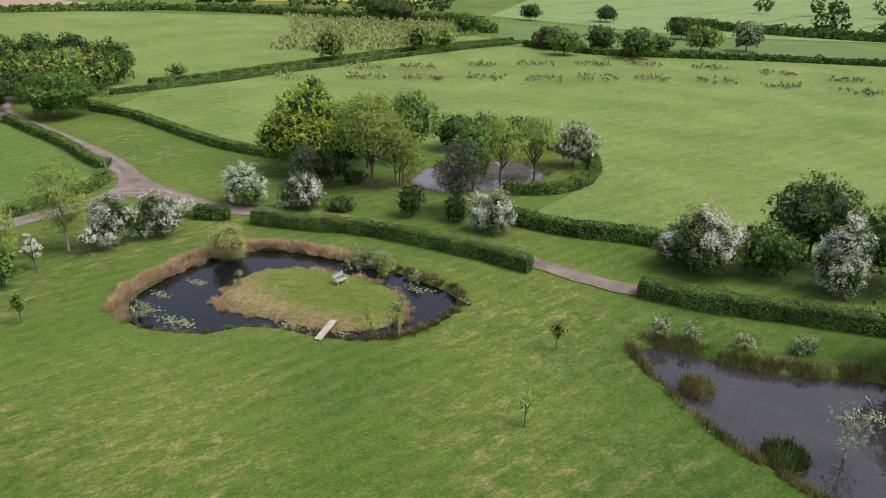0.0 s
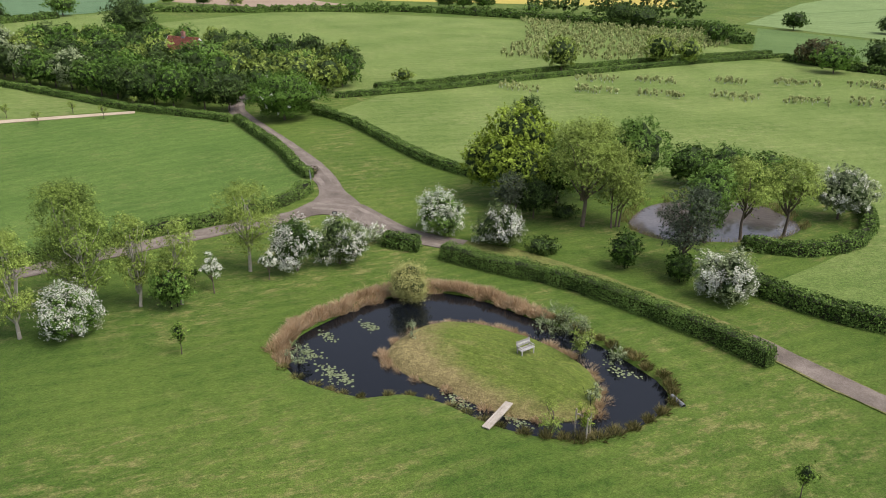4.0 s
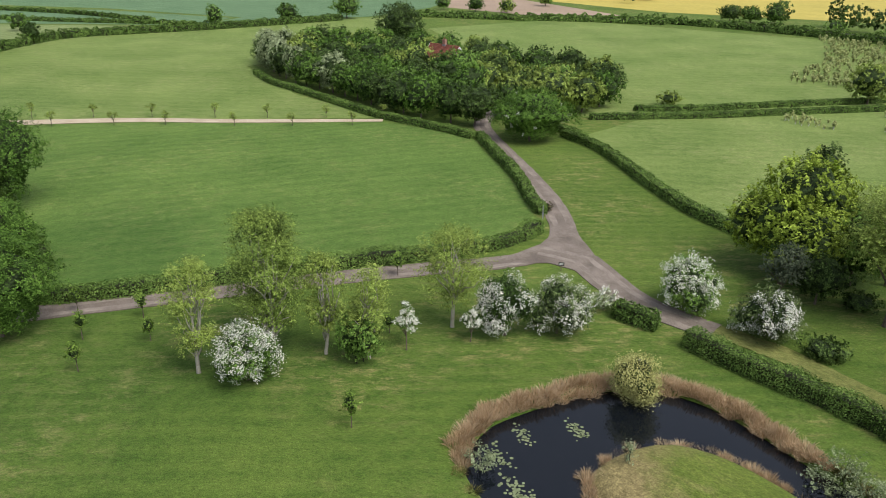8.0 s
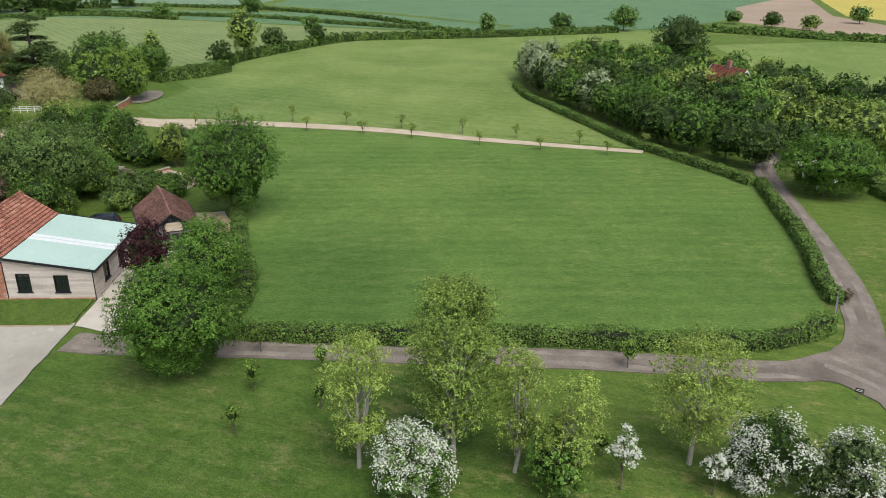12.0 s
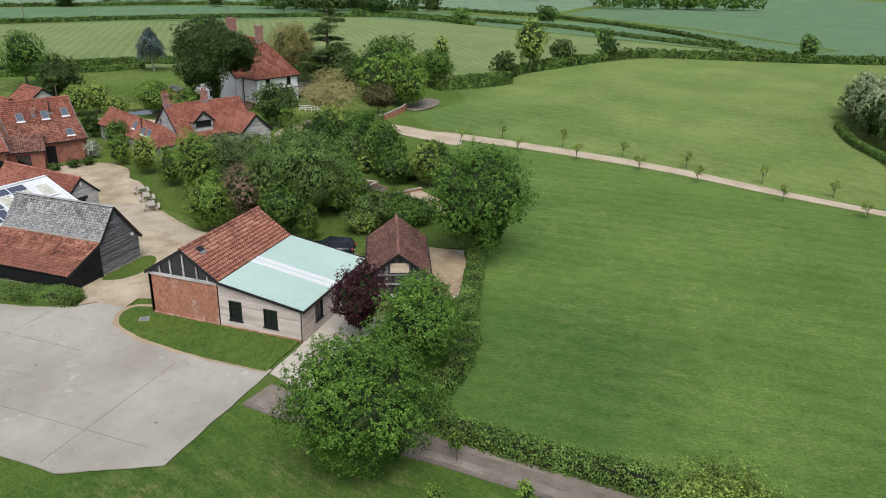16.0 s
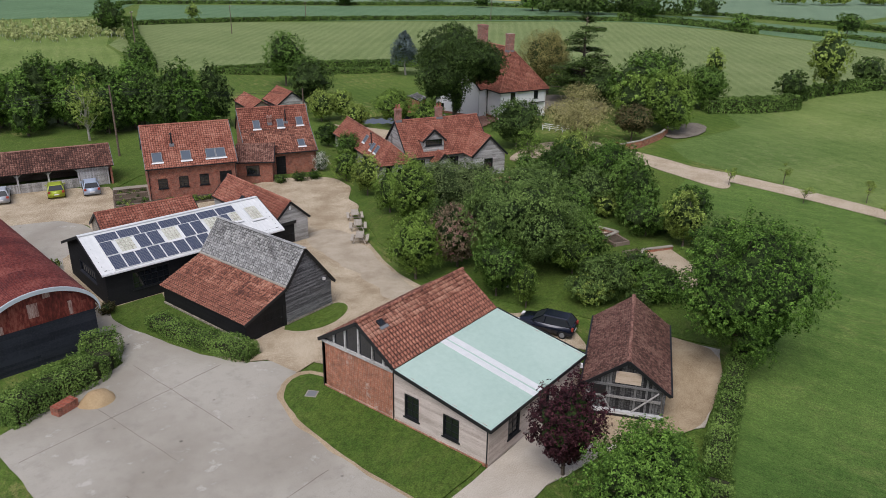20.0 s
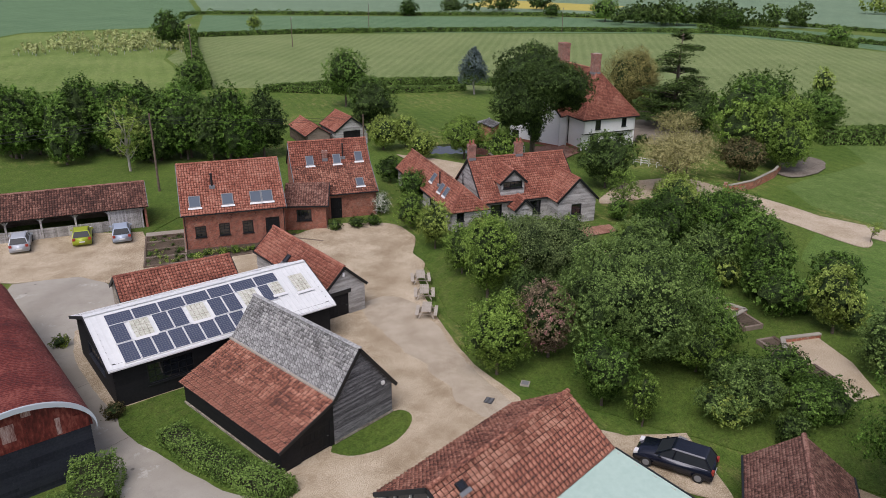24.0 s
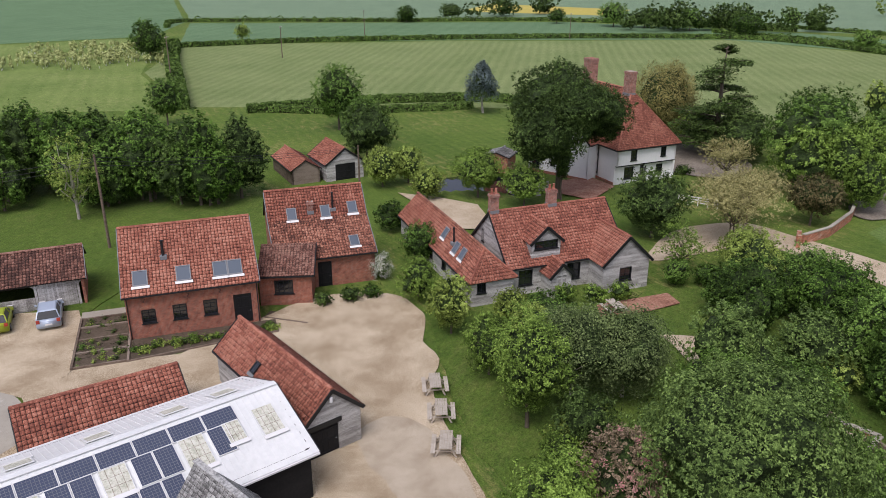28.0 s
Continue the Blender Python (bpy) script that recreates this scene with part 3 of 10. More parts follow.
def unit(a):
    return a / np.maximum(np.linalg.norm(a, axis=-1, keepdims=True), 1e-6)


def leaf_mesh(name, at, normal, size, material, long=1.6):
    """Pointed leaves at the given places, facing about their normals."""
    n = len(at)
    normal = unit(normal)
    a = unit(np.cross(normal, rng.normal(size=(n, 3))))
    b = np.cross(normal, a)
    s = (size * rng.uniform(0.6, 1.3, n))[:, None] if np.ndim(size) == 0 else size[:, None]
    a, b = a * s * long / 2, b * s / 2
    return flat_mesh(name, np.stack([at - a * 0.6 - b, at - a * 0.6 + b, at + a], 1), n, 3, material)


def smooth_ring(pts, step=0.6, closed=True):
    """A smooth line through the points, by Catmull and Rom."""
    p, out = [Vector((*q, 0)) for q in pts], []
    n = len(p)
    for k in range(n if closed else n - 1):
        a, b, c, d = (p[(k + j) % n] if closed else p[min(max(k + j, 0), n - 1)] for j in (-1, 0, 1, 2))
        m = max(1, int((c - b).length / step))
        for j in range(m):
            t = j / m
            q = 0.5 * (2 * b + (c - a) * t + (2 * a - 5 * b + 4 * c - d) * t * t + (3 * b - a - 3 * c + d) * t ** 3)
            out.append((q.x, q.y))
    if not closed:
        out.append(tuple(pts[-1]))
    return out


def inside(x, y, ring):
    """Whether each point lies in the ring, and how far from its edge."""
    r = np.asarray(ring, float)
    hit = np.zeros(np.shape(x), bool)
    far = np.full(np.shape(x), 1e9)
    for (x0, y0), (x1, y1) in zip(r, np.roll(r, -1, 0)):
        cross = (y0 > y) != (y1 > y)
        hit ^= cross & (x < (x1 - x0) * (y - y0) / (y1 - y0 + 1e-12) + x0)
        dx, dy = x1 - x0, y1 - y0
        t = np.clip(((x - x0) * dx + (y - y0) * dy) / (dx * dx + dy * dy + 1e-12), 0, 1)
        far = np.minimum(far, np.hypot(x - x0 - t * dx, y - y0 - t * dy))
    return hit, far


def ragged(ring, amount=0.15, step=0.8):
    """A ring with its sides cut up and its edge a little uneven."""
    out = []
    for (x0, y0), (x1, y1) in zip(ring, ring[1:] + ring[:1]):
        n = max(1, int(math.hypot(x1 - x0, y1 - y0) / step))
        for k in range(n):
            x, y = x0 + (x1 - x0) * k / n, y0 + (y1 - y0) * k / n
            v = noise.noise_vector((x * 0.45, y * 0.45, 3.3)) + 0.5 * noise.noise_vector((x * 1.7, y * 1.7, 7.1))
            out.append((x + v.x * amount, y + v.y * amount))
    return out


def sheet(name, ring, z, material, label, category, amount=0.15, step=0.8, thick=0.06):
    ring = ragged(list(ring), amount, step)
    return setting(name, Build().slab(ring, z - thick, z), material, label, category)


def ribbon_ring(line, width):
    """The outline of a band round a line; width may change along it."""
    l = [Vector((*p, 0)) for p in line]
    left, right = [], []
    for k, p in enumerate(l):
        d = (l[min(k + 1, len(l) - 1)] - l[max(k - 1, 0)]).normalized()
        w = (width[0] + (width[1] - width[0]) * k / (len(l) - 1)) / 2 if isinstance(width, tuple) else width / 2
        left.append((p.x - d.y * w, p.y + d.x * w))
        right.append((p.x + d.y * w, p.y - d.x * w))
    return left + right[::-1]

# ---- ground, ponds, tracks ----
MOAT = smooth_ring([(-50.3, 34.9), (-52.5, 37.6), (-53.1, 40.5), (-53.4, 44.6), (-52.9, 48.1), (-50.7, 51.1), (-47.5, 52.5), (-43.0, 53.1), (-38.6, 53.8), (-34.6, 53.4), (-31.1, 52.7), (-29.1, 51.2), (-28.6, 48.4), (-29.1, 45.5), (-30.5, 43.0), (-32.8, 41.1), (-35.5, 40.1), (-38.8, 39.5), (-41.1, 38.2), (-42.2, 36.3), (-44.9, 34.9), (-47.6, 34.2)], 1.2)
ISLAND = smooth_ring([(-45.9, 40.9), (-47.0, 44.0), (-46.6, 46.7), (-44.5, 48.7), (-41.6, 49.8), (-38.6, 50.3), (-35.2, 49.9), (-32.7, 48.1), (-31.7, 45.9), (-33.3, 43.2), (-36.2, 41.7), (-40.1, 41.1), (-42.9, 40.4)], 1.2)
POND = smooth_ring([(-15.1, 51.1), (-13.1, 48.6), (-10.5, 46.2), (-7.1, 43.3), (-3.8, 41.7), (0.8, 40.0), (7.6, 41.5), (9.5, 49.1), (7.5, 55.7), (0.7, 56.2), (-2.8, 54.7), (-7.0, 53.2), (-10.1, 53.2), (-13.4, 53.0)], 1.2)
WOOD_POND = smooth_ring([(-49.8, 75.5), (-45.4, 74.5), (-41.4, 77.7), (-37.8, 82.3), (-37.1, 88.8), (-40.4, 91.6), (-44.6, 93.0), (-49.3, 89.0), (-52.0, 84.5), (-51.7, 79.7)], 1.5)
GARDEN_MOAT = smooth_ring([(-142.9, -65.9), (-146.9, -69.9), (-151.4, -68.4), (-156.0, -63.5), (-154.5, -57.5), (-151.4, -54.5), (-148.9, -56.5), (-147.4, -61.4)], 1.5)
PONDS = ((MOAT, -0.95), (POND, -1.3), (WOOD_POND, -0.9), (GARDEN_MOAT, -1.3))


def ground_height(x, y):
    x, y = np.asarray(x, float), np.asarray(y, float)
    z = np.zeros(x.shape)
    for ring, deep in PONDS:
        r = np.array(ring)
        near = (x > r[:, 0].min() - 3) & (x < r[:, 0].max() + 3) & (y > r[:, 1].min() - 3) & (y < r[:, 1].max() + 3)
        if not near.any():
            continue
        hit, far = inside(x[near], y[near], ring)
        t = np.clip((np.where(hit, far, -far) + 0.35) / 1.5, 0, 1)
        h = deep * t * t * (3 - 2 * t)
        if ring is MOAT:
            on, off = inside(x[near], y[near], ISLAND)
            s = np.clip((np.where(on, off, -off) + 0.9) / 1.6, 0, 1)
            s = s * s * (3 - 2 * s)
            h = h * (1 - s) + s * (0.05 + 0.55 * np.clip(off * on / 4, 0, 1) ** 0.8)
        z[near] = h
    return z


def steps(edges):
    out = []
    for a, b, s in edges:
        out += list(np.arange(a, b, s))
    return np.array(out + [edges[-1][1]])


gx = steps([(-3000, -600, 200), (-600, -160, 20), (-160, -140, 1.0), (-140, -56, 4), (-56, 14, 0.55), (14, 60, 6), (60, 1000, 100), (1000, 3000, 250)])
gy = steps([(-3000, -600, 200), (-600, -80, 20), (-80, -50, 1.0), (-50, 32, 4), (32, 60, 0.55), (60, 74, 2), (74, 100, 0.9), (100, 250, 10), (250, 1000, 60), (1000, 3000, 250)])
mx, my = np.meshgrid(gx, gy)
mz = ground_height(mx, my)
me = bpy.data.meshes.new("ground")
nx, ny = len(gx), len(gy)
quad = (np.arange(ny - 1)[:, None] * nx + np.arange(nx - 1)[None, :]).ravel()
me.from_pydata(np.stack([mx, my, mz], -1).reshape(-1, 3).tolist(), [], np.stack([quad, quad + 1, quad + nx + 1, quad + nx], -1).tolist())
me.shade_smooth()
me.materials.append(GRASS)
setting("ground", me, GRASS, "mown green grass with dry yellowish patches", "lawn")
for name, ring, z, label in (("water_moat", MOAT, -0.42, "dark still water of a ring-shaped pond"), ("water_pond", POND, -0.5, "dark still pond water reflecting the sky"), ("water_wood_pond", WOOD_POND, -0.4, "pale reflecting pond among trees"), ("water_garden_moat", GARDEN_MOAT, -0.6, "garden moat water reflecting the white house")):
    setting(name, Build().slab(ring, z - 0.05, z), WATER_SKY_TINT if ring is WOOD_POND else WATER_POND if ring is POND else WATER, label, "water")

ix, iy = np.meshgrid(np.arange(-48.0, -30.9, 0.5), np.arange(39.6, 51.3, 0.5))
iz = ground_height(ix, iy) + 0.07
on, off = inside(ix.ravel(), iy.ravel(), ISLAND)
ok = (np.where(on, off, -off) > -0.55).reshape(ix.shape)
c = np.argwhere(ok[:-1, :-1] & ok[1:, :-1] & ok[:-1, 1:] & ok[1:, 1:])
k = c[:, 0] * ix.shape[1] + c[:, 1]
me = bpy.data.meshes.new("ground_island")
me.from_pydata(np.stack([ix, iy, iz], -1).reshape(-1, 3).tolist(), [], np.stack([k, k + 1, k + ix.shape[1] + 1, k + ix.shape[1]], -1).tolist())
me.shade_smooth()
me.materials.append(TURF_ISLAND)
setting("ground_island", me, TURF_ISLAND, "island turf, green on top and dry yellow round the rim", "grass")

# fields laid on the ground, far ones first
sheet("field_paddock", [(-79.0, 13.0), (-77.6, 23.9), (-77.3, 34.7), (-76.7, 45.4), (-77.0, 52.2), (-80.7, 57.0), (-87.1, 59.6), (-98.8, 62.9), (-115.5, 66.3), (-122.5, 63.9), (-131.7, 57.3), (-137.8, 36.8), (-144.5, 20.9), (-148.5, 3.6), (-152.0, -13.8), (-139.4, -11.8), (-125.4, -1.9), (-111.5, 7.1), (-97.5, 9.5), (-91.6, 10.5)], 0.008, PADDOCK, "mown paddock grass with faint mowing stripes", "field", 0.3, 3)
sheet("field_meadow_west", [(-134.6, 59.2), (-140.8, 36.8), (-147.5, 21.0), (-151.5, 3.6), (-156.6, -16.7), (-162.6, -21.7), (-181.8, -17.8), (-200.2, -28.8), (-221.0, -17.8), (-268.0, -1.8), (-276.2, 25.0), (-283.4, 52.8), (-300.6, 97.1), (-295.8, 114.2), (-255.3, 109.8), (-217.4, 82.8), (-195.1, 46.7), (-159.0, 49.6)], 0.012, FIELD, "broad pale green meadow", "field", 0.4, 6)
sheet("field_meadow_north", [(-112.1, 82.1), (-84.7, 77.2), (-63.2, 75.1), (-57.0, 94.7), (-35.7, 99.9), (-31.0, 88.7), (-33.0, 72.8), (-20.5, 72.8), (2.5, 77.0), (60.0, 90.0), (100.0, 230.0), (-4.0, 230.2), (-54.0, 212.2), (-98.5, 192.6), (-113.8, 119.7), (-118.5, 97.3)], 0.016, FIELD, "broad pale green meadow", "field", 0.4, 6)
sheet("field_meadow_hill", [(-123.6, 89.8), (-118.6, 120.7), (-109.7, 150.6), (-100.9, 178.8), (-97.8, 208.8), (-189.1, 220.9), (-270.8, 173.6), (-257.0, 115.5), (-196.0, 105.6), (-146.9, 101.4)], 0.020, FIELD, "broad pale green meadow on a slope", "field", 0.4, 6)
sheet("field_meadow_south", [(-183.9, -99.6), (-150.1, -135.1), (-166.3, -182.0), (-202.6, -228.6), (-268.2, -175.2), (-335.4, -108.5), (-326.6, -60.6), (-284.0, 44.0), (-258.0, 5.1), (-220.0, -16.8), (-200.3, -31.8), (-205.3, -69.8)], 0.024, HAY, "wide mown field with faint rows", "field", 0.4, 6)
sheet("field_crop_south", [(-204.7, -233.8), (-268.2, -179.3), (-335.3, -112.5), (-331.0, -62.7), (-287.6, 45.9), (-309.5, 59.8), (-357.4, 15.1), (-375.7, -101.9), (-356.4, -189.2), (-304.5, -239.5), (-245.4, -297.7)], 0.028, CROP, "blue-green young cereal field", "field", 0.5, 8)
sheet("field_crop_west", [(-291.6, 47.9), (-311.3, 63.8), (-363.4, 18.1), (-402.6, -39.9), (-700.6, 1.4), (-564.2, 300.5), (-332.5, 146.4), (-302.0, 110.4)], 0.032, CROP, "blue-green young cereal field", "field", 0.5, 8)
sheet("field_crop_far", [(-380.0, -101.9), (-360.7, -193.4), (-310.8, -245.8), (-249.7, -304.2), (-449.7, -687.2), (-1063.5, -355.0), (-699.9, -6.6), (-407.5, -46.2)], 0.036, FAR_CROP, "green far fields with haze put into the colour", "field", 0.5, 12)
sheet("field_rough_south", [(-100.1, -134.5), (-124.6, -153.4), (-147.3, -134.3), (-164.2, -179.8), (-208.7, -255.7), (-163.1, -269.4), (-62.3, -187.5)], 0.040, FIELD, "rough grass with young planted trees", "field", 0.5, 6)
sheet("field_crop_rear", [(-62.3, -192), (-163.1, -273), (-209, -260), (-246, -303), (-448, -690), (-60, -720), (60, -300)], 0.042, CROP, "green cereal field behind young trees", "field", 0.5, 10)
sheet("field_rape", [(-362.2, 214.2), (-285.4, 233.3), (-188.2, 312.9), (-236.8, 380.3), (-641.3, 476.2), (-528.7, 282.8)], 0.044, RAPE, "yellow flowering rape field", "field", 0.5, 12)
sheet("field_plough", [(-268.2, 206.2), (-362.3, 208.4), (-529.0, 277.3), (-406.9, 183.9), (-331.9, 153.9), (-291.0, 170.4)], 0.048, PLOUGH, "pale brown ploughed field", "field", 0.5, 12)
sheet("field_hill_north", [(-138.2, 273.5), (-56.0, 258.2), (-2.5, 281.1), (62.0, 341.5), (194.4, 598.2), (-199.9, 715.0), (-166.0, 380.0)], 0.052, HILL, "pale green crop with tractor lines", "field", 0.5, 12)
sheet("field_pasture_north", [(-103.6, 209.2), (-54.0, 216.4), (-4.0, 234.9), (90.0, 250.0), (200.0, 500.0), (-2.5, 277.5), (-56.1, 254.1), (-129.1, 264.5)], 0.056, PASTURE, "dark green pasture between hedges", "field", 0.5, 10)

for k in range(7):
    x, y = -150 + 34 * k, 300 + 6 * k
    sheet("track_tramline", ribbon_ring([(x, y), (x + 28, y + 120), (x + 62, y + 260)], 1.6), 0.058, PASTURE, "dark tractor line through a crop", "tractor line", 0.3, 8, 0.004)

# lanes, yards and drives
lane = smooth_ring([(-79.1, 0.6), (-78.3, 6.0), (-77.9, 13.0), (-76.9, 23.4), (-75.9, 34.7), (-74.6, 44.4), (-73.7, 51.2), (-75.8, 56.8), (-82.1, 60.5), (-90.9, 63.4), (-100.0, 65.6), (-109.5, 67.7), (-118.4, 69.7), (-124.2, 71.6), (-129.5, 75.0), (-135.8, 81.3)], 2.0, False)
sheet("road_lane", ribbon_ring(lane, 2.7), 0.070, TRACK, "worn stony farm lane", "lane", 0.12, 0.7)
spur = smooth_ring([(-74.9, 54.1), (-71.4, 56.6), (-67.5, 56.2), (-62.6, 56.0), (-58.1, 57.5), (-52.2, 60.4), (-45.8, 61.5), (-38.0, 61.9), (-31.2, 61.7), (-24.4, 60.7), (-18.1, 60.3), (-10.9, 62.7), (-1.3, 65.5), (10.2, 69.6)], 2.0, False)
sheet("road_spur", ribbon_ring(spur[:9], (4.0, 2.6)), 0.075, TRACK, "worn stony farm track", "track", 0.12, 0.7)
PALE_TRACK = shade("pale wheel rut", ((0.15, 0.123, 0.1), (0.25, 0.212, 0.175), (0.36, 0.31, 0.26)), 0.5, 15.0, rough=0.95, bump=0.4, place=True, grit=1.4)


def ruts(line, off, z, name):
    """Two paler wheel ruts worn along a track."""
    for side in (-off, off):
        l = [Vector((*p, 0)) for p in line]
        q = []
        for k, p in enumerate(l):
            d = (l[min(k + 1, len(l) - 1)] - l[max(k - 1, 0)]).normalized()
            q.append((p.x - d.y * side, p.y + d.x * side))
        sheet(name, ribbon_ring(q, 0.62), z, PALE_TRACK, "pale worn wheel rut", "wheel rut", 0.16, 0.6, 0.002)


ruts(lane, 0.72, 0.0745, "road_rut_lane")
ruts(spur[:9], 0.8, 0.0845, "road_rut_spur")
sheet("road_junction", [(-74.0, 48.8), (-76.3, 54.9), (-79.7, 59.4), (-82.1, 61.5), (-76.3, 59.5), (-70.4, 57.8), (-66.0, 56.8), (-64.6, 54.9), (-69.0, 55.1), (-72.1, 53.3)], 0.080, TRACK, "worn stony lane junction", "lane", 0.12, 0.7)
sheet("road_grassy_track", ribbon_ring(spur[8:], 2.2), 0.085, ROUGH_GRASS, "grassy worn track along a hedge", "track", 0.2, 0.7)
sheet("road_gravel_track", ribbon_ring(smooth_ring([(-29.7, 61.6), (-24.4, 60.8), (-18.6, 60.2), (-12.8, 61.9)], 1.5, False), 2.0), 0.090, TRACK, "pale stony track", "track", 0.12, 0.6)
sheet("pavement_kitchen_garden", ribbon_ring(smooth_ring([(-126.6, -17.0), (-123.9, -12.6), (-120.6, -7.4), (-116.2, -0.6)], 1.5), 4.4), 0.06, EARTHY, "gravelled kitchen garden among trees", "gravel", 0.15, 0.8)
drive = smooth_ring([(-132.3, 57.8), (-139.5, 36.4), (-145.7, 21.1), (-149.9, 3.8), (-151.8, -9.8), (-151.5, -17.7), (-153.5, -26.7)], 2.0, False)
sheet("road_drive", ribbon_ring(drive, (1.7, 4.0)), 0.095, SANDY, "pale gravel drive through meadow", "drive", 0.1, 0.8)
sheet("road_drive_bend", smooth_ring([(-146.5, -8.3), (-151.1, -9.8), (-154.6, -18.2), (-156.2, -26.7), (-156.5, -32.7), (-149.4, -36.6), (-140.4, -34.6), (-147.5, -30.7), (-152.0, -25.7), (-149.0, -16.7)], 0.8), 0.100, SANDY, "pale gravel drive", "drive", 0.12, 0.8)
sheet("pavement_concrete", [(-69.7, -23.2), (-69.4, -18.3), (-68.8, -12.3), (-68.5, -5.2), (-71.1, -0.2), (-78.1, -0.1), (-82.0, -0.0)] + smooth_ring([(-82.0, -3.2), (-82.3, -7.9), (-83.1, -12.4), (-84.6, -14.5), (-86.3, -16.0), (-85.9, -18.0), (-84.3, -19.8), (-83.3, -24.1), (-82.7, -29.0), (-82.7, -33.9), (-83.2, -38.5), (-84.0, -42.6), (-86.2, -46.6), (-90.0, -48.4), (-91.2, -53.0), (-89.9, -56.3), (-85.5, -58.7)], 0.6, False) + [(-79.7, -50.8), (-80.0, -31.4), (-79.4, -25.5), (-75.9, -24.5)], 0.105, CONCRETE, "cracked pale concrete farmyard", "yard", 0.12, 0.8)
sheet("pavement_yard", [(-86.0, -15.5), (-87.7, -15.7), (-88.3, -14.3), (-97.3, -14.1), (-98.9, -7.8), (-101.4, -1.9), (-105.4, -6.8)] + smooth_ring([(-102.6, -9.3), (-100.8, -15.0), (-101.6, -16.5), (-102.8, -21.4), (-105.7, -27.1), (-110.3, -34.3), (-113.5, -36.5), (-114.5, -39.1), (-117.7, -42.1), (-118.7, -46.7), (-115.3, -50.4), (-111.3, -51.4)], 0.7, False) + [(-105.3, -50.9), (-101.4, -50.6), (-95.9, -53.8), (-99.5, -63.0), (-89.7, -71.1), (-79.9, -66.1), (-85.7, -58.8), (-90.1, -56.3), (-91.4, -52.9), (-90.6, -47.8), (-85.6, -46.2), (-84.2, -42.4), (-82.8, -33.9), (-82.8, -28.9), (-83.4, -24.0), (-84.2, -19.8), (-85.9, -18.4)], 0.110, GRAVEL, "pale gravel farmyard", "yard", 0.15, 0.8)
sheet("pavement_worn_strip", smooth_ring([(-102.9, -33.2), (-106.4, -33.4), (-106.0, -29.2), (-103.3, -23.4), (-101.2, -18.2), (-100.2, -15.6), (-98.2, -16.6), (-99.4, -21.3), (-100.7, -25.9)], 0.8), 0.1145, WORN, "paler dusty strip worn across gravel", "worn gravel", 0.5, 0.7, 0.003)
sheet("pavement_gravel_path", [(-81.5, 0.1), (-86.1, 0.1), (-96.5, 0.1), (-106.4, 0.6), (-107.5, 5.3), (-103.5, 7.0), (-97.5, 8.0), (-93.5, 5.0), (-86.9, 3.4), (-80.1, 3.6)], 0.115, CHALKY, "pale gravel round a timber barn", "gravel path", 0.12, 0.7)
edge = smooth_ring([(-81.7, -0.2), (-81.6, -3.5), (-81.9, -7.8), (-82.7, -12.0), (-83.8, -14.2), (-85.2, -15.1), (-86.4, -14.7), (-86.8, -13.4)], 0.6, False)
sheet("pavement_lawn_verge", ribbon_ring(edge, (0.3, 1.0)), 0.1165, EARTHY, "stony brown earth at a lawn edge", "verge", 0.25, 0.5, 0.004)
sheet("lawn_brick_barn", edge + [(-86.7, -0.3)], 0.120, LAWN, "mown grass strip beside a brick barn", "lawn", 0.12, 0.7)
sheet("pavement_shed_gravel", smooth_ring([(-92.2, 0.3), (-96.5, 0.25), (-101.5, 0.4), (-106.0, 0.8), (-107.2, 3.2), (-106.6, 5.5), (-103.5, 6.8), (-97.5, 7.7), (-93.8, 5.3), (-91.8, 3.6)], 0.7), 0.1185, EARTHY, "brown earthy gravel round a timber shed", "gravel", 0.3, 0.7, 0.003)
sheet("lawn_tarred_barn", [(-83.3, -33.8), (-87.2, -33.1), (-86.5, -31.4), (-86.5, -21.3)] + smooth_ring([(-85.6, -20.6), (-84.2, -20.9), (-83.4, -22.4), (-82.9, -25.5), (-82.3, -29.6), (-82.3, -32.0), (-82.9, -33.6)], 0.7, False), 0.125, LAWN, "grass strip along a black barn", "lawn", 0.12, 0.7)
sheet("lawn_tarred_barn_end", smooth_ring([(-89.9, -21.2), (-94.6, -21.3), (-95.4, -20.4), (-94.4, -19.4), (-92.4, -18.8), (-90.6, -19.3), (-89.7, -20.2)], 0.4), 0.130, LAWN, "small grass patch at a barn end", "lawn", 0.12, 0.5)
# Short lawn; its darker green also stands in for the trees' shade.
sheet("lawn_garden", [(-104, -11), (-103, -17), (-107, -27.5), (-111.5, -34), (-116, -39.5), (-119.5, -43.5), (-122, -37), (-128, -34), (-138, -28), (-145, -22), (-149, -14), (-139.4, -11.8), (-125.4, -1.9), (-111.5, 6.6), (-108, 5), (-106.6, 0), (-105.5, -6)], 0.062, LAWN, "shaded garden lawn under trees", "lawn", 0.3, 1.5)
sheet("lawn_yard", [(-99.5, -62), (-104, -64.5), (-112, -64), (-118, -60), (-124, -60), (-132, -68), (-128, -78), (-112, -92), (-95, -100), (-80, -92), (-86, -79), (-93, -72)], 0.064, LAWN, "green lawn behind the brick house", "lawn", 0.4, 1.5)
sheet("pavement_barn_strip", [(-81.5, -24), (-81.5, -34), (-83, -43), (-84.8, -48), (-90, -50.5), (-93, -54), (-97, -54), (-96, -48), (-90, -30), (-86.5, -20), (-83, -19)], 0.1, GRAVEL, "gravel strip along a black barn", "gravel path", 0.1, 0.8)

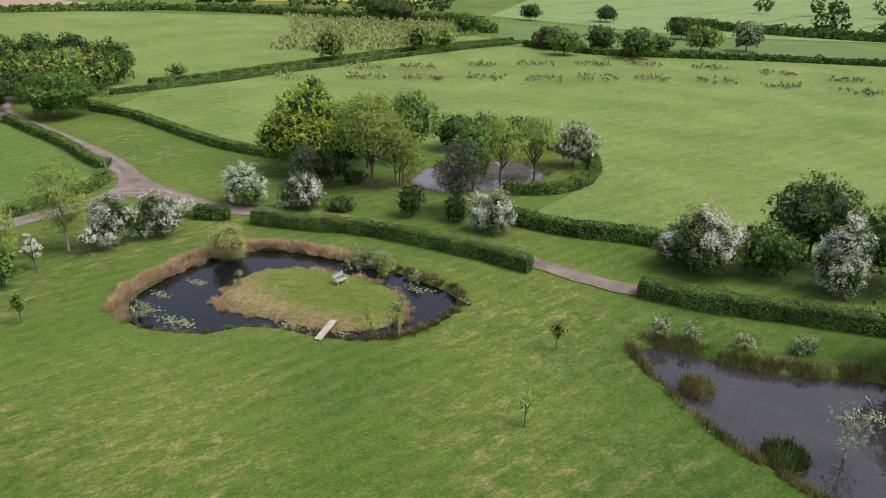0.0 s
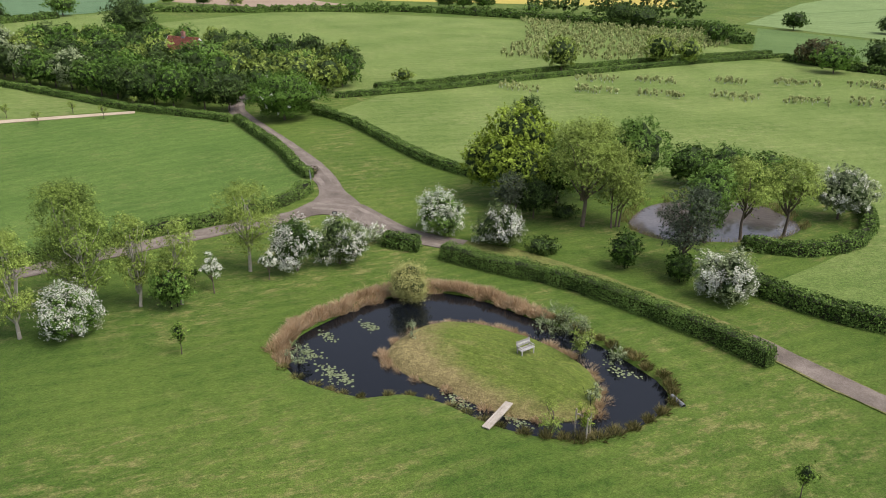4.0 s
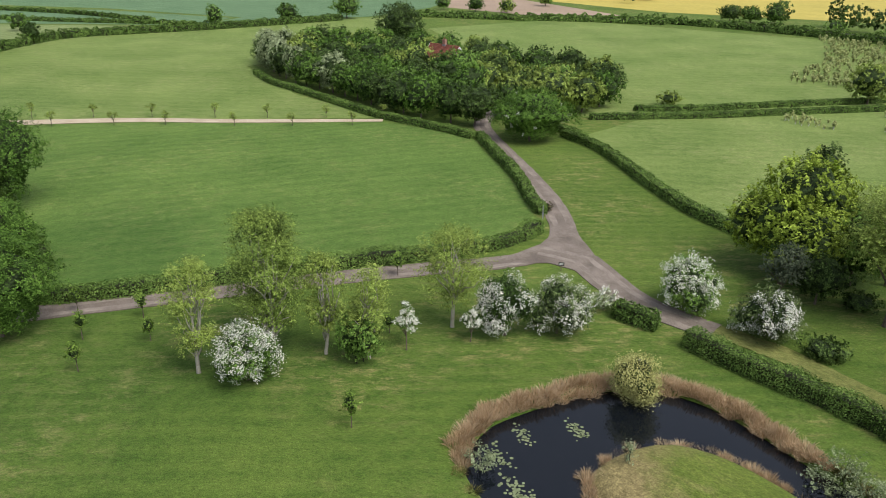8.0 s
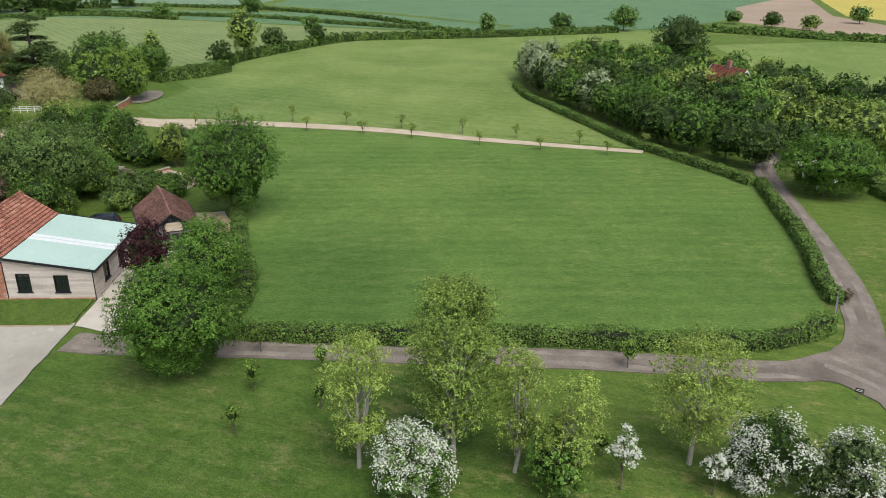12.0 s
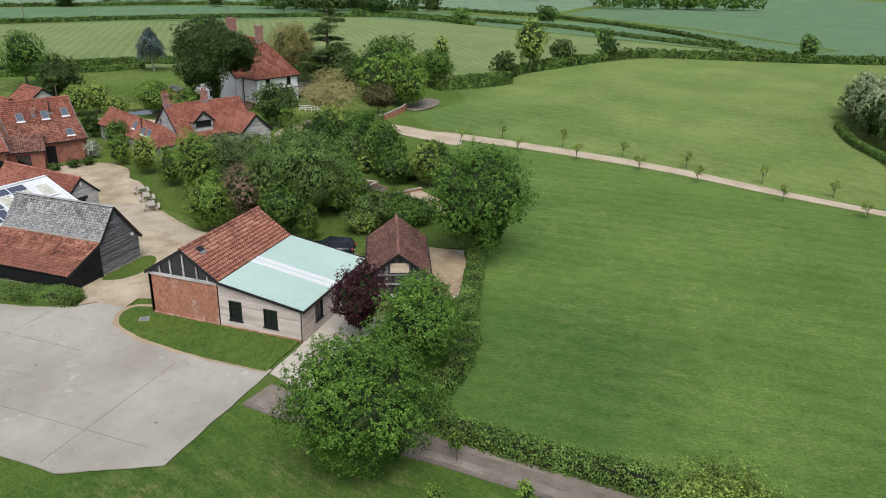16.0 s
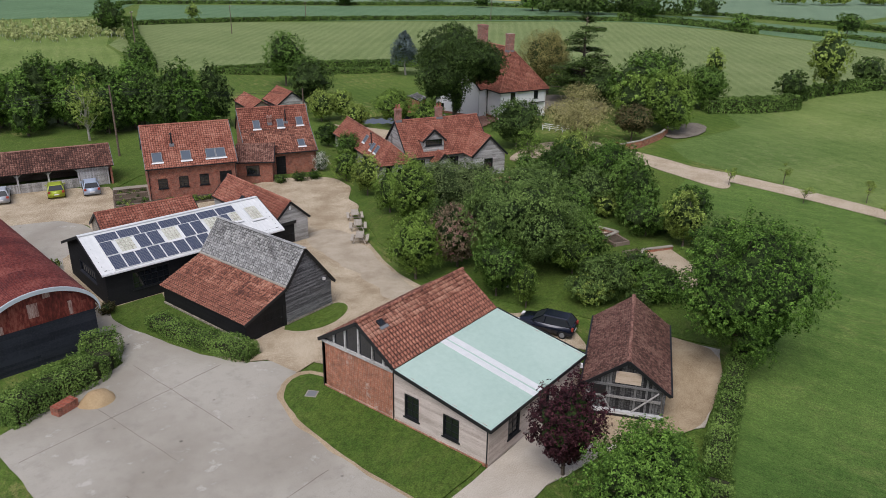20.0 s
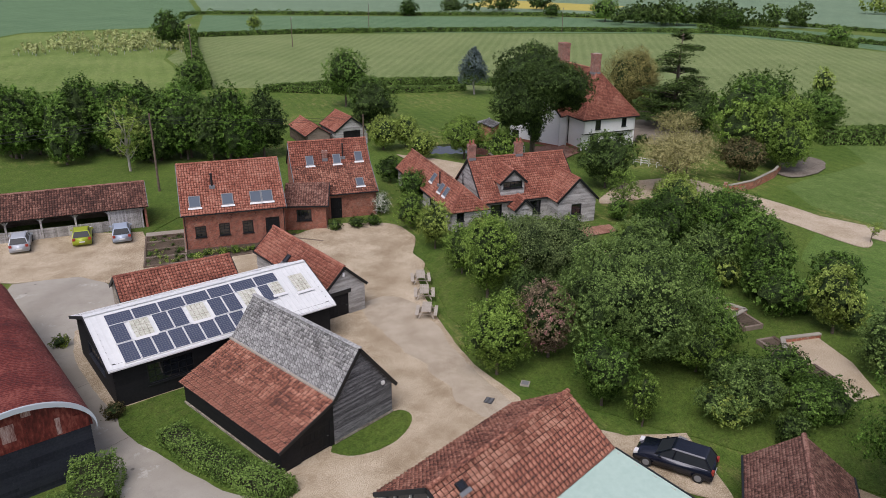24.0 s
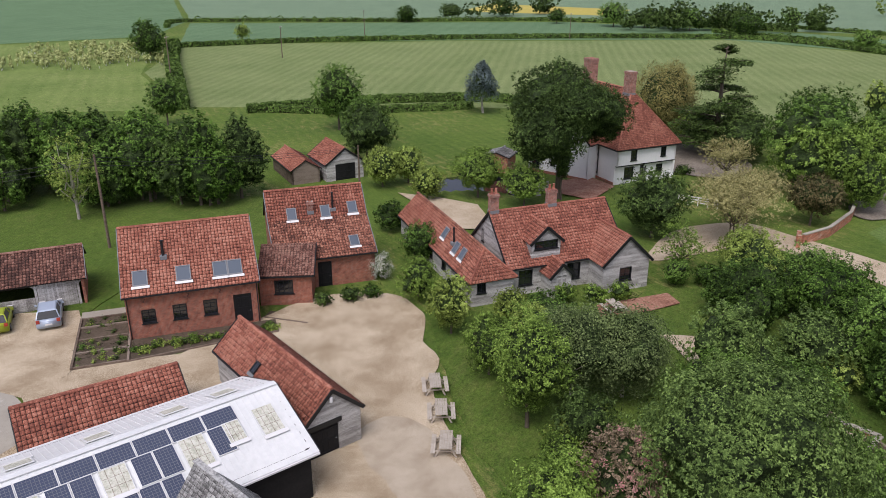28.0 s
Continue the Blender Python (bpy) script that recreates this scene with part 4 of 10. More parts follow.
# ---- buildings ----
def tiles(name, a, b, c, d, material, parent, wide=0.25, course=0.29, wave=0.05, lift=0.035, label=""):
    """Courses of tiles over the slope a, b (eave) to c, d (ridge), each one loose."""
    a, b, c, d = (np.array(p, float) for p in (a, b, c, d))
    rows = max(2, int(round(np.linalg.norm((d + c) / 2 - (a + b) / 2) / course)))
    normal = unit(np.cross(b - a, d - a))
    # Tiles stop short of each other; the black deck draws shadow lines.
    profile = [(0.05, 0.0), (0.3, 0.15), (0.55, 1.0), (0.8, 0.7), (0.95, 0.0)] if wave else [(0.03, 0.0), (0.95, 0.0)]
    corners = []
    for r in range(rows):
        t0, t1 = r / rows, min(1, (r + 0.92) / rows)
        l0, r0 = a + (d - a) * t0, b + (c - b) * t0
        l1, r1 = a + (d - a) * t1, b + (c - b) * t1
        cols = max(1, int(round(np.linalg.norm(r0 - l0) / wide)))
        for k in range(cols):
            tilt = lift * rng.uniform(0.7, 1.5)
            shift = rng.uniform(-0.15, 0.15) / rows * (d - a)
            low, high = [], []
            for u, h in profile:
                s = (k + u) / cols
                low.append(l0 + (r0 - l0) * s + normal * (tilt + h * wave) + shift * 0.3)
                high.append(l1 + (r1 - l1) * s + normal * (0.006 + h * wave))
            for j in range(len(profile) - 1):
                corners.append((low[j], low[j + 1], high[j + 1], high[j]))
                corners.append((low[j] - normal * tilt, low[j + 1] - normal * tilt, low[j + 1], low[j]))
    n = len(corners)
    v = np.array(corners, np.float32).reshape(-1, 3)
    # corners of one tile are welded, so that each tile is one island
    per = (len(profile) - 1) * 8
    key = np.round(v * 2000).astype(np.int64) + (np.arange(len(v)) // per)[:, None] * 0
    tile_no = (np.arange(len(v)) // per)[:, None]
    uniq, inv = np.unique(np.hstack([tile_no, key]), axis=0, return_inverse=True)
    inv = inv.ravel()
    co = np.zeros((len(uniq), 3), np.float32)
    co[inv] = v
    me = bpy.data.meshes.new(name)
    me.vertices.add(len(co))
    me.vertices.foreach_set("co", co.ravel())
    me.loops.add(n * 4)
    me.loops.foreach_set("vertex_index", inv.astype(np.int32))
    me.polygons.add(n)
    me.polygons.foreach_set("loop_start", np.arange(0, n * 4, 4, dtype=np.int32))
    me.update(calc_edges=True)
    me.materials.append(material)
    return tagged(part(name, me, material, parent, label), kind="stuff")


def deck(name, a, b, c, d, material, parent, thick=0.1):
    """The boarding under a roof slope."""
    p = [Vector(q) for q in (a, b, c, d)]
    n = (p[1] - p[0]).cross(p[3] - p[0]).normalized() * thick
    return part(name, Build().hexa([q - n for q in p] + [q - n * 0.05 for q in p]), material, parent)


def cells(u0, u1, z0, z1, holes):
    us = sorted({u0, u1, *(v for h in holes for v in h[:2] if u0 < v < u1)})
    zs = sorted({z0, z1, *(v for h in holes for v in h[2:4] if z0 < v < z1)})
    for ua, ub in zip(us, us[1:]):
        for za, zb in zip(zs, zs[1:]):
            um, zm = (ua + ub) / 2, (za + zb) / 2
            if not any(h[0] < um < h[1] and h[2] < zm < h[3] for h in holes):
                yield ua, ub, za, zb


def wall(parent, name, p0, p1, z1, material, holes=(), peak=None, z0=0.0, thick=0.22, boards=None, board=0.2, base=0.0, label="", z1b=None):
    """A wall from p0 to p1 whose outer face looks to the right of that way; peak: (u, z) of a gable; z1b: its height at the far end."""
    p0, p1 = Vector((*p0, 0)), Vector((*p1, 0))
    d = (p1 - p0)
    length = d.length
    d.normalize()
    out = Vector((d.y, -d.x, 0))
    z1b = z1 if z1b is None else z1b
    low = min(z1, z1b)

    def at(u, z, o=0.0):
        q = p0 + d * u + out * o
        return (q.x, q.y, z)

    b, known = Build(), {}

    def corner(u, z, o):
        k = (round(u, 4), round(z, 4), o)
        if k not in known:
            known[k] = len(b.v)
            b.v.append(at(u, z, o))
        return known[k]

    top = [(0, z1), (length, z1b)] if not peak else [(0, z1), peak, (length, z1b)]
    ring = [(0, low), (length, low)] + [q for q in reversed(top) if q[1] > low + 1e-3]
    solid = list(cells(0, length, z0, low, holes))
    left, right = {(c[0], c[2]) for c in solid}, {(c[1], c[2]) for c in solid}
    under, over = {(c[0], c[2]) for c in solid}, {(c[0], c[3]) for c in solid}
    for ua, ub, za, zb in solid:
        p = [corner(u, z, o) for z in (za, zb) for u, o in ((ua, -thick), (ub, -thick), (ub, 0.0), (ua, 0.0))]
        b.f += [(p[0], p[1], p[5], p[4]), (p[2], p[3], p[7], p[6])]
        b.f += [(p[3], p[2], p[1], p[0])] * ((ua, za) not in over) + [(p[1], p[2], p[6], p[5])] * ((ub, za) not in left) + [(p[3], p[0], p[4], p[7])] * ((ua, za) not in right)
        if (ua, zb) not in under and not (len(ring) > 2 and abs(zb - low) < 1e-6):
            b.f.append((p[4], p[5], p[6], p[7]))
    if len(ring) > 2:
        p, q = [corner(u, z, 0.0) for u, z in ring], [corner(u, z, -thick) for u, z in ring]
        k = len(ring)
        b.f += [tuple(p), tuple(reversed(q))] + [(p[(j + 1) % k], p[j], q[j], q[(j + 1) % k]) for j in range(1, k)]
    w = part(name, b, material, parent, label)
    if boards:
        def span(z):
            if z <= low:
                return 0.0, length
            lo, hi = 0.0, length
            if peak:
                if z > z1:
                    lo = peak[0] * (z - z1) / (peak[1] - z1)
                if z > z1b:
                    hi = length - (length - peak[0]) * (z - z1b) / (peak[1] - z1b)
            elif z1 < z1b:
                lo = length * (z - z1) / (z1b - z1)
            else:
                hi = length * (z1 - z) / (z1 - z1b)
            return lo, hi

        z = z0 + base
        ztop = max(z1, z1b, peak[1] if peak else 0)
        while z < ztop - 0.05:
            zb = min(z + board, ztop)
            lo, hi = span((z + zb) / 2)
            cuts = [(lo, hi)]
            for h in holes:
                if h[2] < zb - 0.02 and h[3] > z + 0.02:
                    cuts = [q for a, c in cuts for q in ((a, min(c, h[0])), (max(a, h[1]), c)) if q[1] - q[0] > 0.03]
            for a, c in cuts:
                while c - a > 0.03:
                    e = c if c - a < 4.5 else a + rng.uniform(2.4, 4.0)
                    bb = Build()
                    bb.hexa([at(a, z, 0.001), at(e - 0.006, z, 0.001), at(e - 0.006, z, 0.035), at(a, z, 0.035), at(a, zb, 0.001), at(e - 0.006, zb, 0.001), at(e - 0.006, zb, 0.012), at(a, zb, 0.012)])
                    part("weatherboard", bb, boards, parent)
                    a = e
            z += board
    return at, w


def window(parent, at, hole, trim, bars=(1, 1), out=0.03, inset=-0.06, name="window", sill=True):
    """A glazed window with frame and bars in an opening of a wall."""
    u0, u1, z0, z1 = hole[:4]
    fr, w = Build(), 0.07

    def bar(a, c, e, g, o0=inset - 0.05, o1=out):
        fr.hexa([at(a, e, o0), at(c, e, o0), at(c, e, o1), at(a, e, o1), at(a, g, o0), at(c, g, o0), at(c, g, o1), at(a, g, o1)])

    bar(u0, u0 + w, z0, z1)
    bar(u1 - w, u1, z0, z1)
    bar(u0 + w, u1 - w, z0, z0 + w)
    bar(u0 + w, u1 - w, z1 - w, z1)
    win = part(name, fr, trim, parent)
    gb = Build()
    for k in range(1, bars[0] + 1):
        u = u0 + (u1 - u0) * k / (bars[0] + 1)
        gb.hexa([at(u - 0.02, z0 + w, inset - 0.03), at(u + 0.02, z0 + w, inset - 0.03), at(u + 0.02, z0 + w, inset + 0.02), at(u - 0.02, z0 + w, inset + 0.02), at(u - 0.02, z1 - w, inset - 0.03), at(u + 0.02, z1 - w, inset - 0.03), at(u + 0.02, z1 - w, inset + 0.02), at(u - 0.02, z1 - w, inset + 0.02)])
    for k in range(1, bars[1] + 1):
        z = z0 + (z1 - z0) * k / (bars[1] + 1)
        gb.hexa([at(u0 + w, z - 0.02, inset - 0.03), at(u1 - w, z - 0.02, inset - 0.03), at(u1 - w, z - 0.02, inset + 0.02), at(u0 + w, z - 0.02, inset + 0.02), at(u0 + w, z + 0.02, inset - 0.03), at(u1 - w, z + 0.02, inset - 0.03), at(u1 - w, z + 0.02, inset + 0.02), at(u0 + w, z + 0.02, inset + 0.02)])
    if gb.v:
        part("glazing_grid", gb, trim, win)
    pb = Build()
    pb.hexa([at(u0 + w, z0 + w, inset - 0.012), at(u1 - w, z0 + w, inset - 0.012), at(u1 - w, z0 + w, inset - 0.004), at(u0 + w, z0 + w, inset - 0.004), at(u0 + w, z1 - w, inset - 0.012), at(u1 - w, z1 - w, inset - 0.012), at(u1 - w, z1 - w, inset - 0.004), at(u0 + w, z1 - w, inset - 0.004)])
    part("pane", pb, PANE_DARK, win, "dark reflecting glass")
    if sill:
        sb = Build()
        sb.hexa([at(u0 - 0.08, z0 - 0.07, 0.0), at(u1 + 0.08, z0 - 0.07, 0.0), at(u1 + 0.08, z0 - 0.07, 0.09), at(u0 - 0.08, z0 - 0.07, 0.09), at(u0 - 0.08, z0 - 0.003, 0.0), at(u1 + 0.08, z0 - 0.003, 0.0), at(u1 + 0.08, z0 - 0.003, 0.09), at(u0 - 0.08, z0 - 0.003, 0.09)])
        part("sill", sb, trim, win)
    return win


def door(parent, at, hole, material, planks=4, handle=True, name="door"):
    """A boarded door set back in its opening."""
    u0, u1, z0, z1 = hole[:4]

    def slab(ua, ub, za, zb, o0, o1):
        return Build().hexa([at(ua, za, o0), at(ub, za, o0), at(ub, za, o1), at(ua, za, o1), at(ua, zb, o0), at(ub, zb, o0), at(ub, zb, o1), at(ua, zb, o1)])

    dr = part(name, slab(u0 + 0.005, u1 - 0.005, z0, z1, -0.12, -0.09), material, parent)
    for k in range(planks):
        part("plank", slab(u0 + (u1 - u0) * k / planks + 0.008, u0 + (u1 - u0) * (k + 1) / planks - 0.008, z0, z1, -0.089, -0.06), material, dr)
    for f in (0.12, 0.5, 0.86):
        z = z0 + (z1 - z0) * f
        part("rail", slab(u0 + 0.02, u1 - 0.02, z - 0.06, z + 0.06, -0.059, -0.03), material, dr)
    if handle:
        part("handle", Build().tube([at(u1 - 0.12, z0 + 0.95, -0.055), at(u1 - 0.12, z0 + 0.95, 0.0), at(u1 - 0.22, z0 + 0.95, 0.0)], [0.015] * 3), TRIM_GREY, dr)
    return dr


def rooflight(parent, a, b, c, d, u, v, w, h, trim=TRIM_GREY, pane=PANE_DARK, name="rooflight", proud=0.1, label="", e=0.08, raise_by=0.06):
    """A window lying in the slope a, b, c, d with its middle at the shares u along and v up."""
    a, b, c, d = (Vector(p) for p in (a, b, c, d))
    x, y = (b - a).normalized(), ((d + c) / 2 - (a + b) / 2).normalized()
    n = x.cross(y).normalized()
    o = (a + (b - a) * u) * (1 - v) + (d + (c - d) * u) * v

    def q(p, r, s):
        return o + x * p + y * r + n * (s + raise_by)

    def bx(bd, p0, p1, r0, r1, s0, s1):
        bd.hexa([q(p0, r0, s0), q(p1, r0, s0), q(p1, r1, s0), q(p0, r1, s0), q(p0, r0, s1), q(p1, r0, s1), q(p1, r1, s1), q(p0, r1, s1)])

    fr = Build()
    bx(fr, -w / 2, -w / 2 + e, -h / 2, h / 2, 0.0, proud)
    bx(fr, w / 2 - e, w / 2, -h / 2, h / 2, 0.0, proud)
    bx(fr, -w / 2 + e, w / 2 - e, -h / 2, -h / 2 + e, 0.0, proud)
    bx(fr, -w / 2 + e, w / 2 - e, h / 2 - e, h / 2, 0.0, proud)
    rl = part(name, fr, trim, parent, label)
    pb = Build()
    bx(pb, -w / 2 + e, w / 2 - e, -h / 2 + e, h / 2 - e, 0.03, proud - 0.03)
    part("pane", pb, pane, rl)
    fl = Build()
    bx(fl, -w / 2 - 0.1, w / 2 + 0.1, -h / 2 - 0.22, -h / 2 - 0.005, 0.04, 0.06)
    part("flashing", fl, TRIM_WHITE if trim is not TRIM_BLACK else TRIM_GREY, rl)
    return rl


def ridge_tiles(parent, a, b, material, r=0.13):
    a, b = Vector(a), Vector(b)
    n = max(2, int((b - a).length / 0.42))
    bd = Build()
    side = (b - a).normalized().cross(Vector((0, 0, 1)))
    for k in range(n):
        p, q = a + (b - a) * k / n, a + (b - a) * (k + 0.985) / n
        arc = [side * math.cos(t) * r * 1.15 + Vector((0, 0, math.sin(t) * r)) for t in np.linspace(0, math.pi, 6)]
        for s, t in zip(arc, arc[1:]):
            bd.face([p + s, q + s, q + t, p + t])
        bd.face([p + s for s in reversed(arc)])
        bd.face([q + s for s in arc])
    return tagged(part("ridge_tiles", bd, material, parent), kind="stuff")


def chimney(parent, x, y, z0, z1, w=0.7, d=0.55, pots=2, material=None):
    b = Build().box((x - w / 2, y - d / 2, z0), (x + w / 2, y + d / 2, z1 - 0.3))
    b.box((x - w / 2 - 0.06, y - d / 2 - 0.06, z1 - 0.297), (x + w / 2 + 0.06, y + d / 2 + 0.06, z1 - 0.1))
    b.box((x - w / 2 - 0.02, y - d / 2 - 0.02, z1 - 0.097), (x + w / 2 + 0.02, y + d / 2 + 0.02, z1))
    st = part("chimney", b, material or CHIMNEY, parent)
    for k in range(pots):
        u = x + (k - (pots - 1) / 2) * w / pots
        part("chimney_pot", Build().tube([(u, y, z1 + 0.002), (u, y, z1 + 0.12), (u, y, z1 + 0.4), (u, y, z1 + 0.44)], [0.14, 0.12, 0.1, 0.13], 10), PANTILE_NEW, st)
    part("lead_flashing", Build().box((x - w / 2 - 0.03, y - d / 2 - 0.03, z0 + 0.25), (x + w / 2 + 0.03, y + d / 2 + 0.03, z0 + 0.55)), TRIM_GREY, st)
    return st


def flue(parent, x, y, z0, z1, r=0.08):
    f = part("flue", Build().tube([(x, y, z0), (x, y, z1)], [r, r], 10), TRIM_BLACK, parent)
    part("cowl", Build().tube([(x, y, z1 + 0.002), (x, y, z1 + 0.1), (x, y, z1 + 0.16)], [r * 1.3, r * 1.5, 0.02], 10), TRIM_BLACK, f)
    part("collar", Build().box((x - 0.25, y - 0.25, z0 - 0.1), (x + 0.25, y + 0.25, z0 + 0.16)), TRIM_GREY, f)


def gutter(parent, a, b, material=None):
    a, b = Vector(a), Vector(b)
    part("gutter", Build().beam(a, b, 0.11, 0.09), material or TRIM_BLACK, parent)


def pipe(parent, p, z0, z1, material=None):
    part("downpipe", Build().tube([(p[0], p[1], z0), (p[0], p[1], z1)], [0.04, 0.04], 6), material or TRIM_BLACK, parent)


def gable_house(parent, L, W, eave, ridge, wall_mat, roof_mat, holes=None, boards=None, over=0.18, verge=0.15, tile=(0.25, 0.29, 0.05), ridge_v=0.0, eave_back=None, barge=None, base=0.0, board=0.2, wood=None):
    """Walls and roof of a house with its ridge along x, from x = 0 to L; y = -W/2 is its front. Returns the walls' placers and slopes."""
    holes = holes or {}
    eb = eave if eave_back is None else eave_back
    w2 = W / 2
    kw = dict(boards=boards, base=base, board=board)
    at = {}
    at["front"], _ = wall(parent, "wall", (0, -w2), (L, -w2), eave, wall_mat, holes.get("front", ()), **kw)
    at["right"], _ = wall(parent, "wall", (L, -w2 + 0.001), (L, w2 - 0.001), eave, wall_mat, holes.get("right", ()), (w2 + ridge_v, ridge - 0.06), z1b=eb, **kw)
    at["back"], _ = wall(parent, "wall", (L, w2), (0, w2), eb, wall_mat, holes.get("back", ()), **kw)
    at["left"], _ = wall(parent, "wall", (0, w2 - 0.001), (0, -w2 + 0.001), eb, wall_mat, holes.get("left", ()), (w2 - ridge_v, ridge - 0.06), z1b=eave, **kw)
    sf, sb = (ridge - eave) / (w2 + ridge_v), (ridge - eb) / (w2 - ridge_v)
    lo, hi = -verge, L + verge
    front = ((lo, -w2 - over, eave - over * sf), (hi, -w2 - over, eave - over * sf), (hi, ridge_v, ridge), (lo, ridge_v, ridge))
    back = ((hi, w2 + over, eb - over * sb), (lo, w2 + over, eb - over * sb), (lo, ridge_v, ridge), (hi, ridge_v, ridge))
    for s in (front, back):
        deck("roof_deck", *s, wood or DECK_SHADE, parent)
        if tile:
            tiles("roof_tiles", *s, roof_mat, parent, *tile)
    if tile:
        ridge_tiles(parent, (lo, ridge_v, ridge + 0.03), (hi, ridge_v, ridge + 0.03), roof_mat)
    if barge:
        for x in (lo - 0.02, hi + 0.02):
            for s in (front, back):
                e = s[0] if s is front else s[1]
                part("bargeboard", Build().beam((x, e[1], e[2] - 0.06), (x, ridge_v, ridge - 0.06), 0.05, 0.22), barge, parent)
    gutter(parent, (lo, -w2 - over - 0.06, eave - over * sf - 0.04), (hi, -w2 - over - 0.06, eave - over * sf - 0.04))
    gutter(parent, (lo, w2 + over + 0.06, eb - over * sb - 0.04), (hi, w2 + over + 0.06, eb - over * sb - 0.04))
    return at, front, back

# ---- trees, hedges, reeds ----
def limb(b, a, z, r0, r1, bend=0.12, sides=4):
    a, z = Vector(a), Vector(z)
    k = (z - a).length * bend
    m1, m2 = (a + (z - a) * t + Vector(rng.normal(size=3)) * k * 0.5 for t in (0.35, 0.7))
    b.tube([a, m1, m2, z], [r0, r0 * 0.75 + r1 * 0.25, r0 * 0.45 + r1 * 0.55, r1], sides)


def crown_lobes(h, r, bottom, count, kind):
    """Middles and radii of the clumps of a crown between bottom and h."""
    mid, half = (h + bottom) / 2, (h - bottom) / 2
    out = []
    for k in range(count):
        u = rng.uniform(-0.95, 0.95)
        a = rng.uniform(0, 2 * math.pi)
        if kind == "cone":
            wide = 1.0 - (u + 1) / 2 * 0.85
        elif kind == "dome":
            wide = math.sqrt(max(0.05, 1 - max(u, -0.2) ** 2)) if u > -0.6 else 0.85
        else:
            wide = math.sqrt(max(0.08, 1 - u * u))
        s = math.sqrt(rng.uniform(0.2, 1.15))
        q = r * rng.uniform(0.2, 0.38)
        out.append((math.cos(a) * (r - q * 0.8) * wide * s, math.sin(a) * (r - q * 0.8) * wide * s, mid + u * (half - q * 0.6), q, q * rng.uniform(0.6, 0.9)))
    return np.array(out)


def clump_leaves(lobes, n, loose=0.35, up=0.85, spray=8, reach=0.42):
    """Places and normals of leaves that sit in sprays on the clumps of a crown."""
    m = max(1, n // spray)
    pick = rng.choice(len(lobes), m, p=lobes[:, 3] ** 2 / (lobes[:, 3] ** 2).sum())
    d = rng.normal(size=(m, 3)) + (0, 0, up)
    d = unit(d)
    far = 1 + rng.normal(size=(m, 1)) * loose * 0.4
    size = np.stack([lobes[pick, 3], lobes[pick, 3], lobes[pick, 4]], -1)
    root = lobes[pick, :3] + d * size * far
    way = unit(d + rng.normal(size=(m, 3)) * 0.5 + (0, 0, 0.25))
    s = rng.uniform(-0.5, 1.0, (m, spray, 1)) * reach * rng.uniform(0.5, 1.4, (m, 1, 1))
    at = root[:, None] + way[:, None] * s + rng.normal(size=(m, spray, 3)) * reach * 0.22
    nr = way[:, None] * 0.25 + d[:, None] * 0.7 + (0, 0, 0.6) + rng.normal(size=(m, spray, 3)) * 0.33
    return at.reshape(-1, 3), nr.reshape(-1, 3)


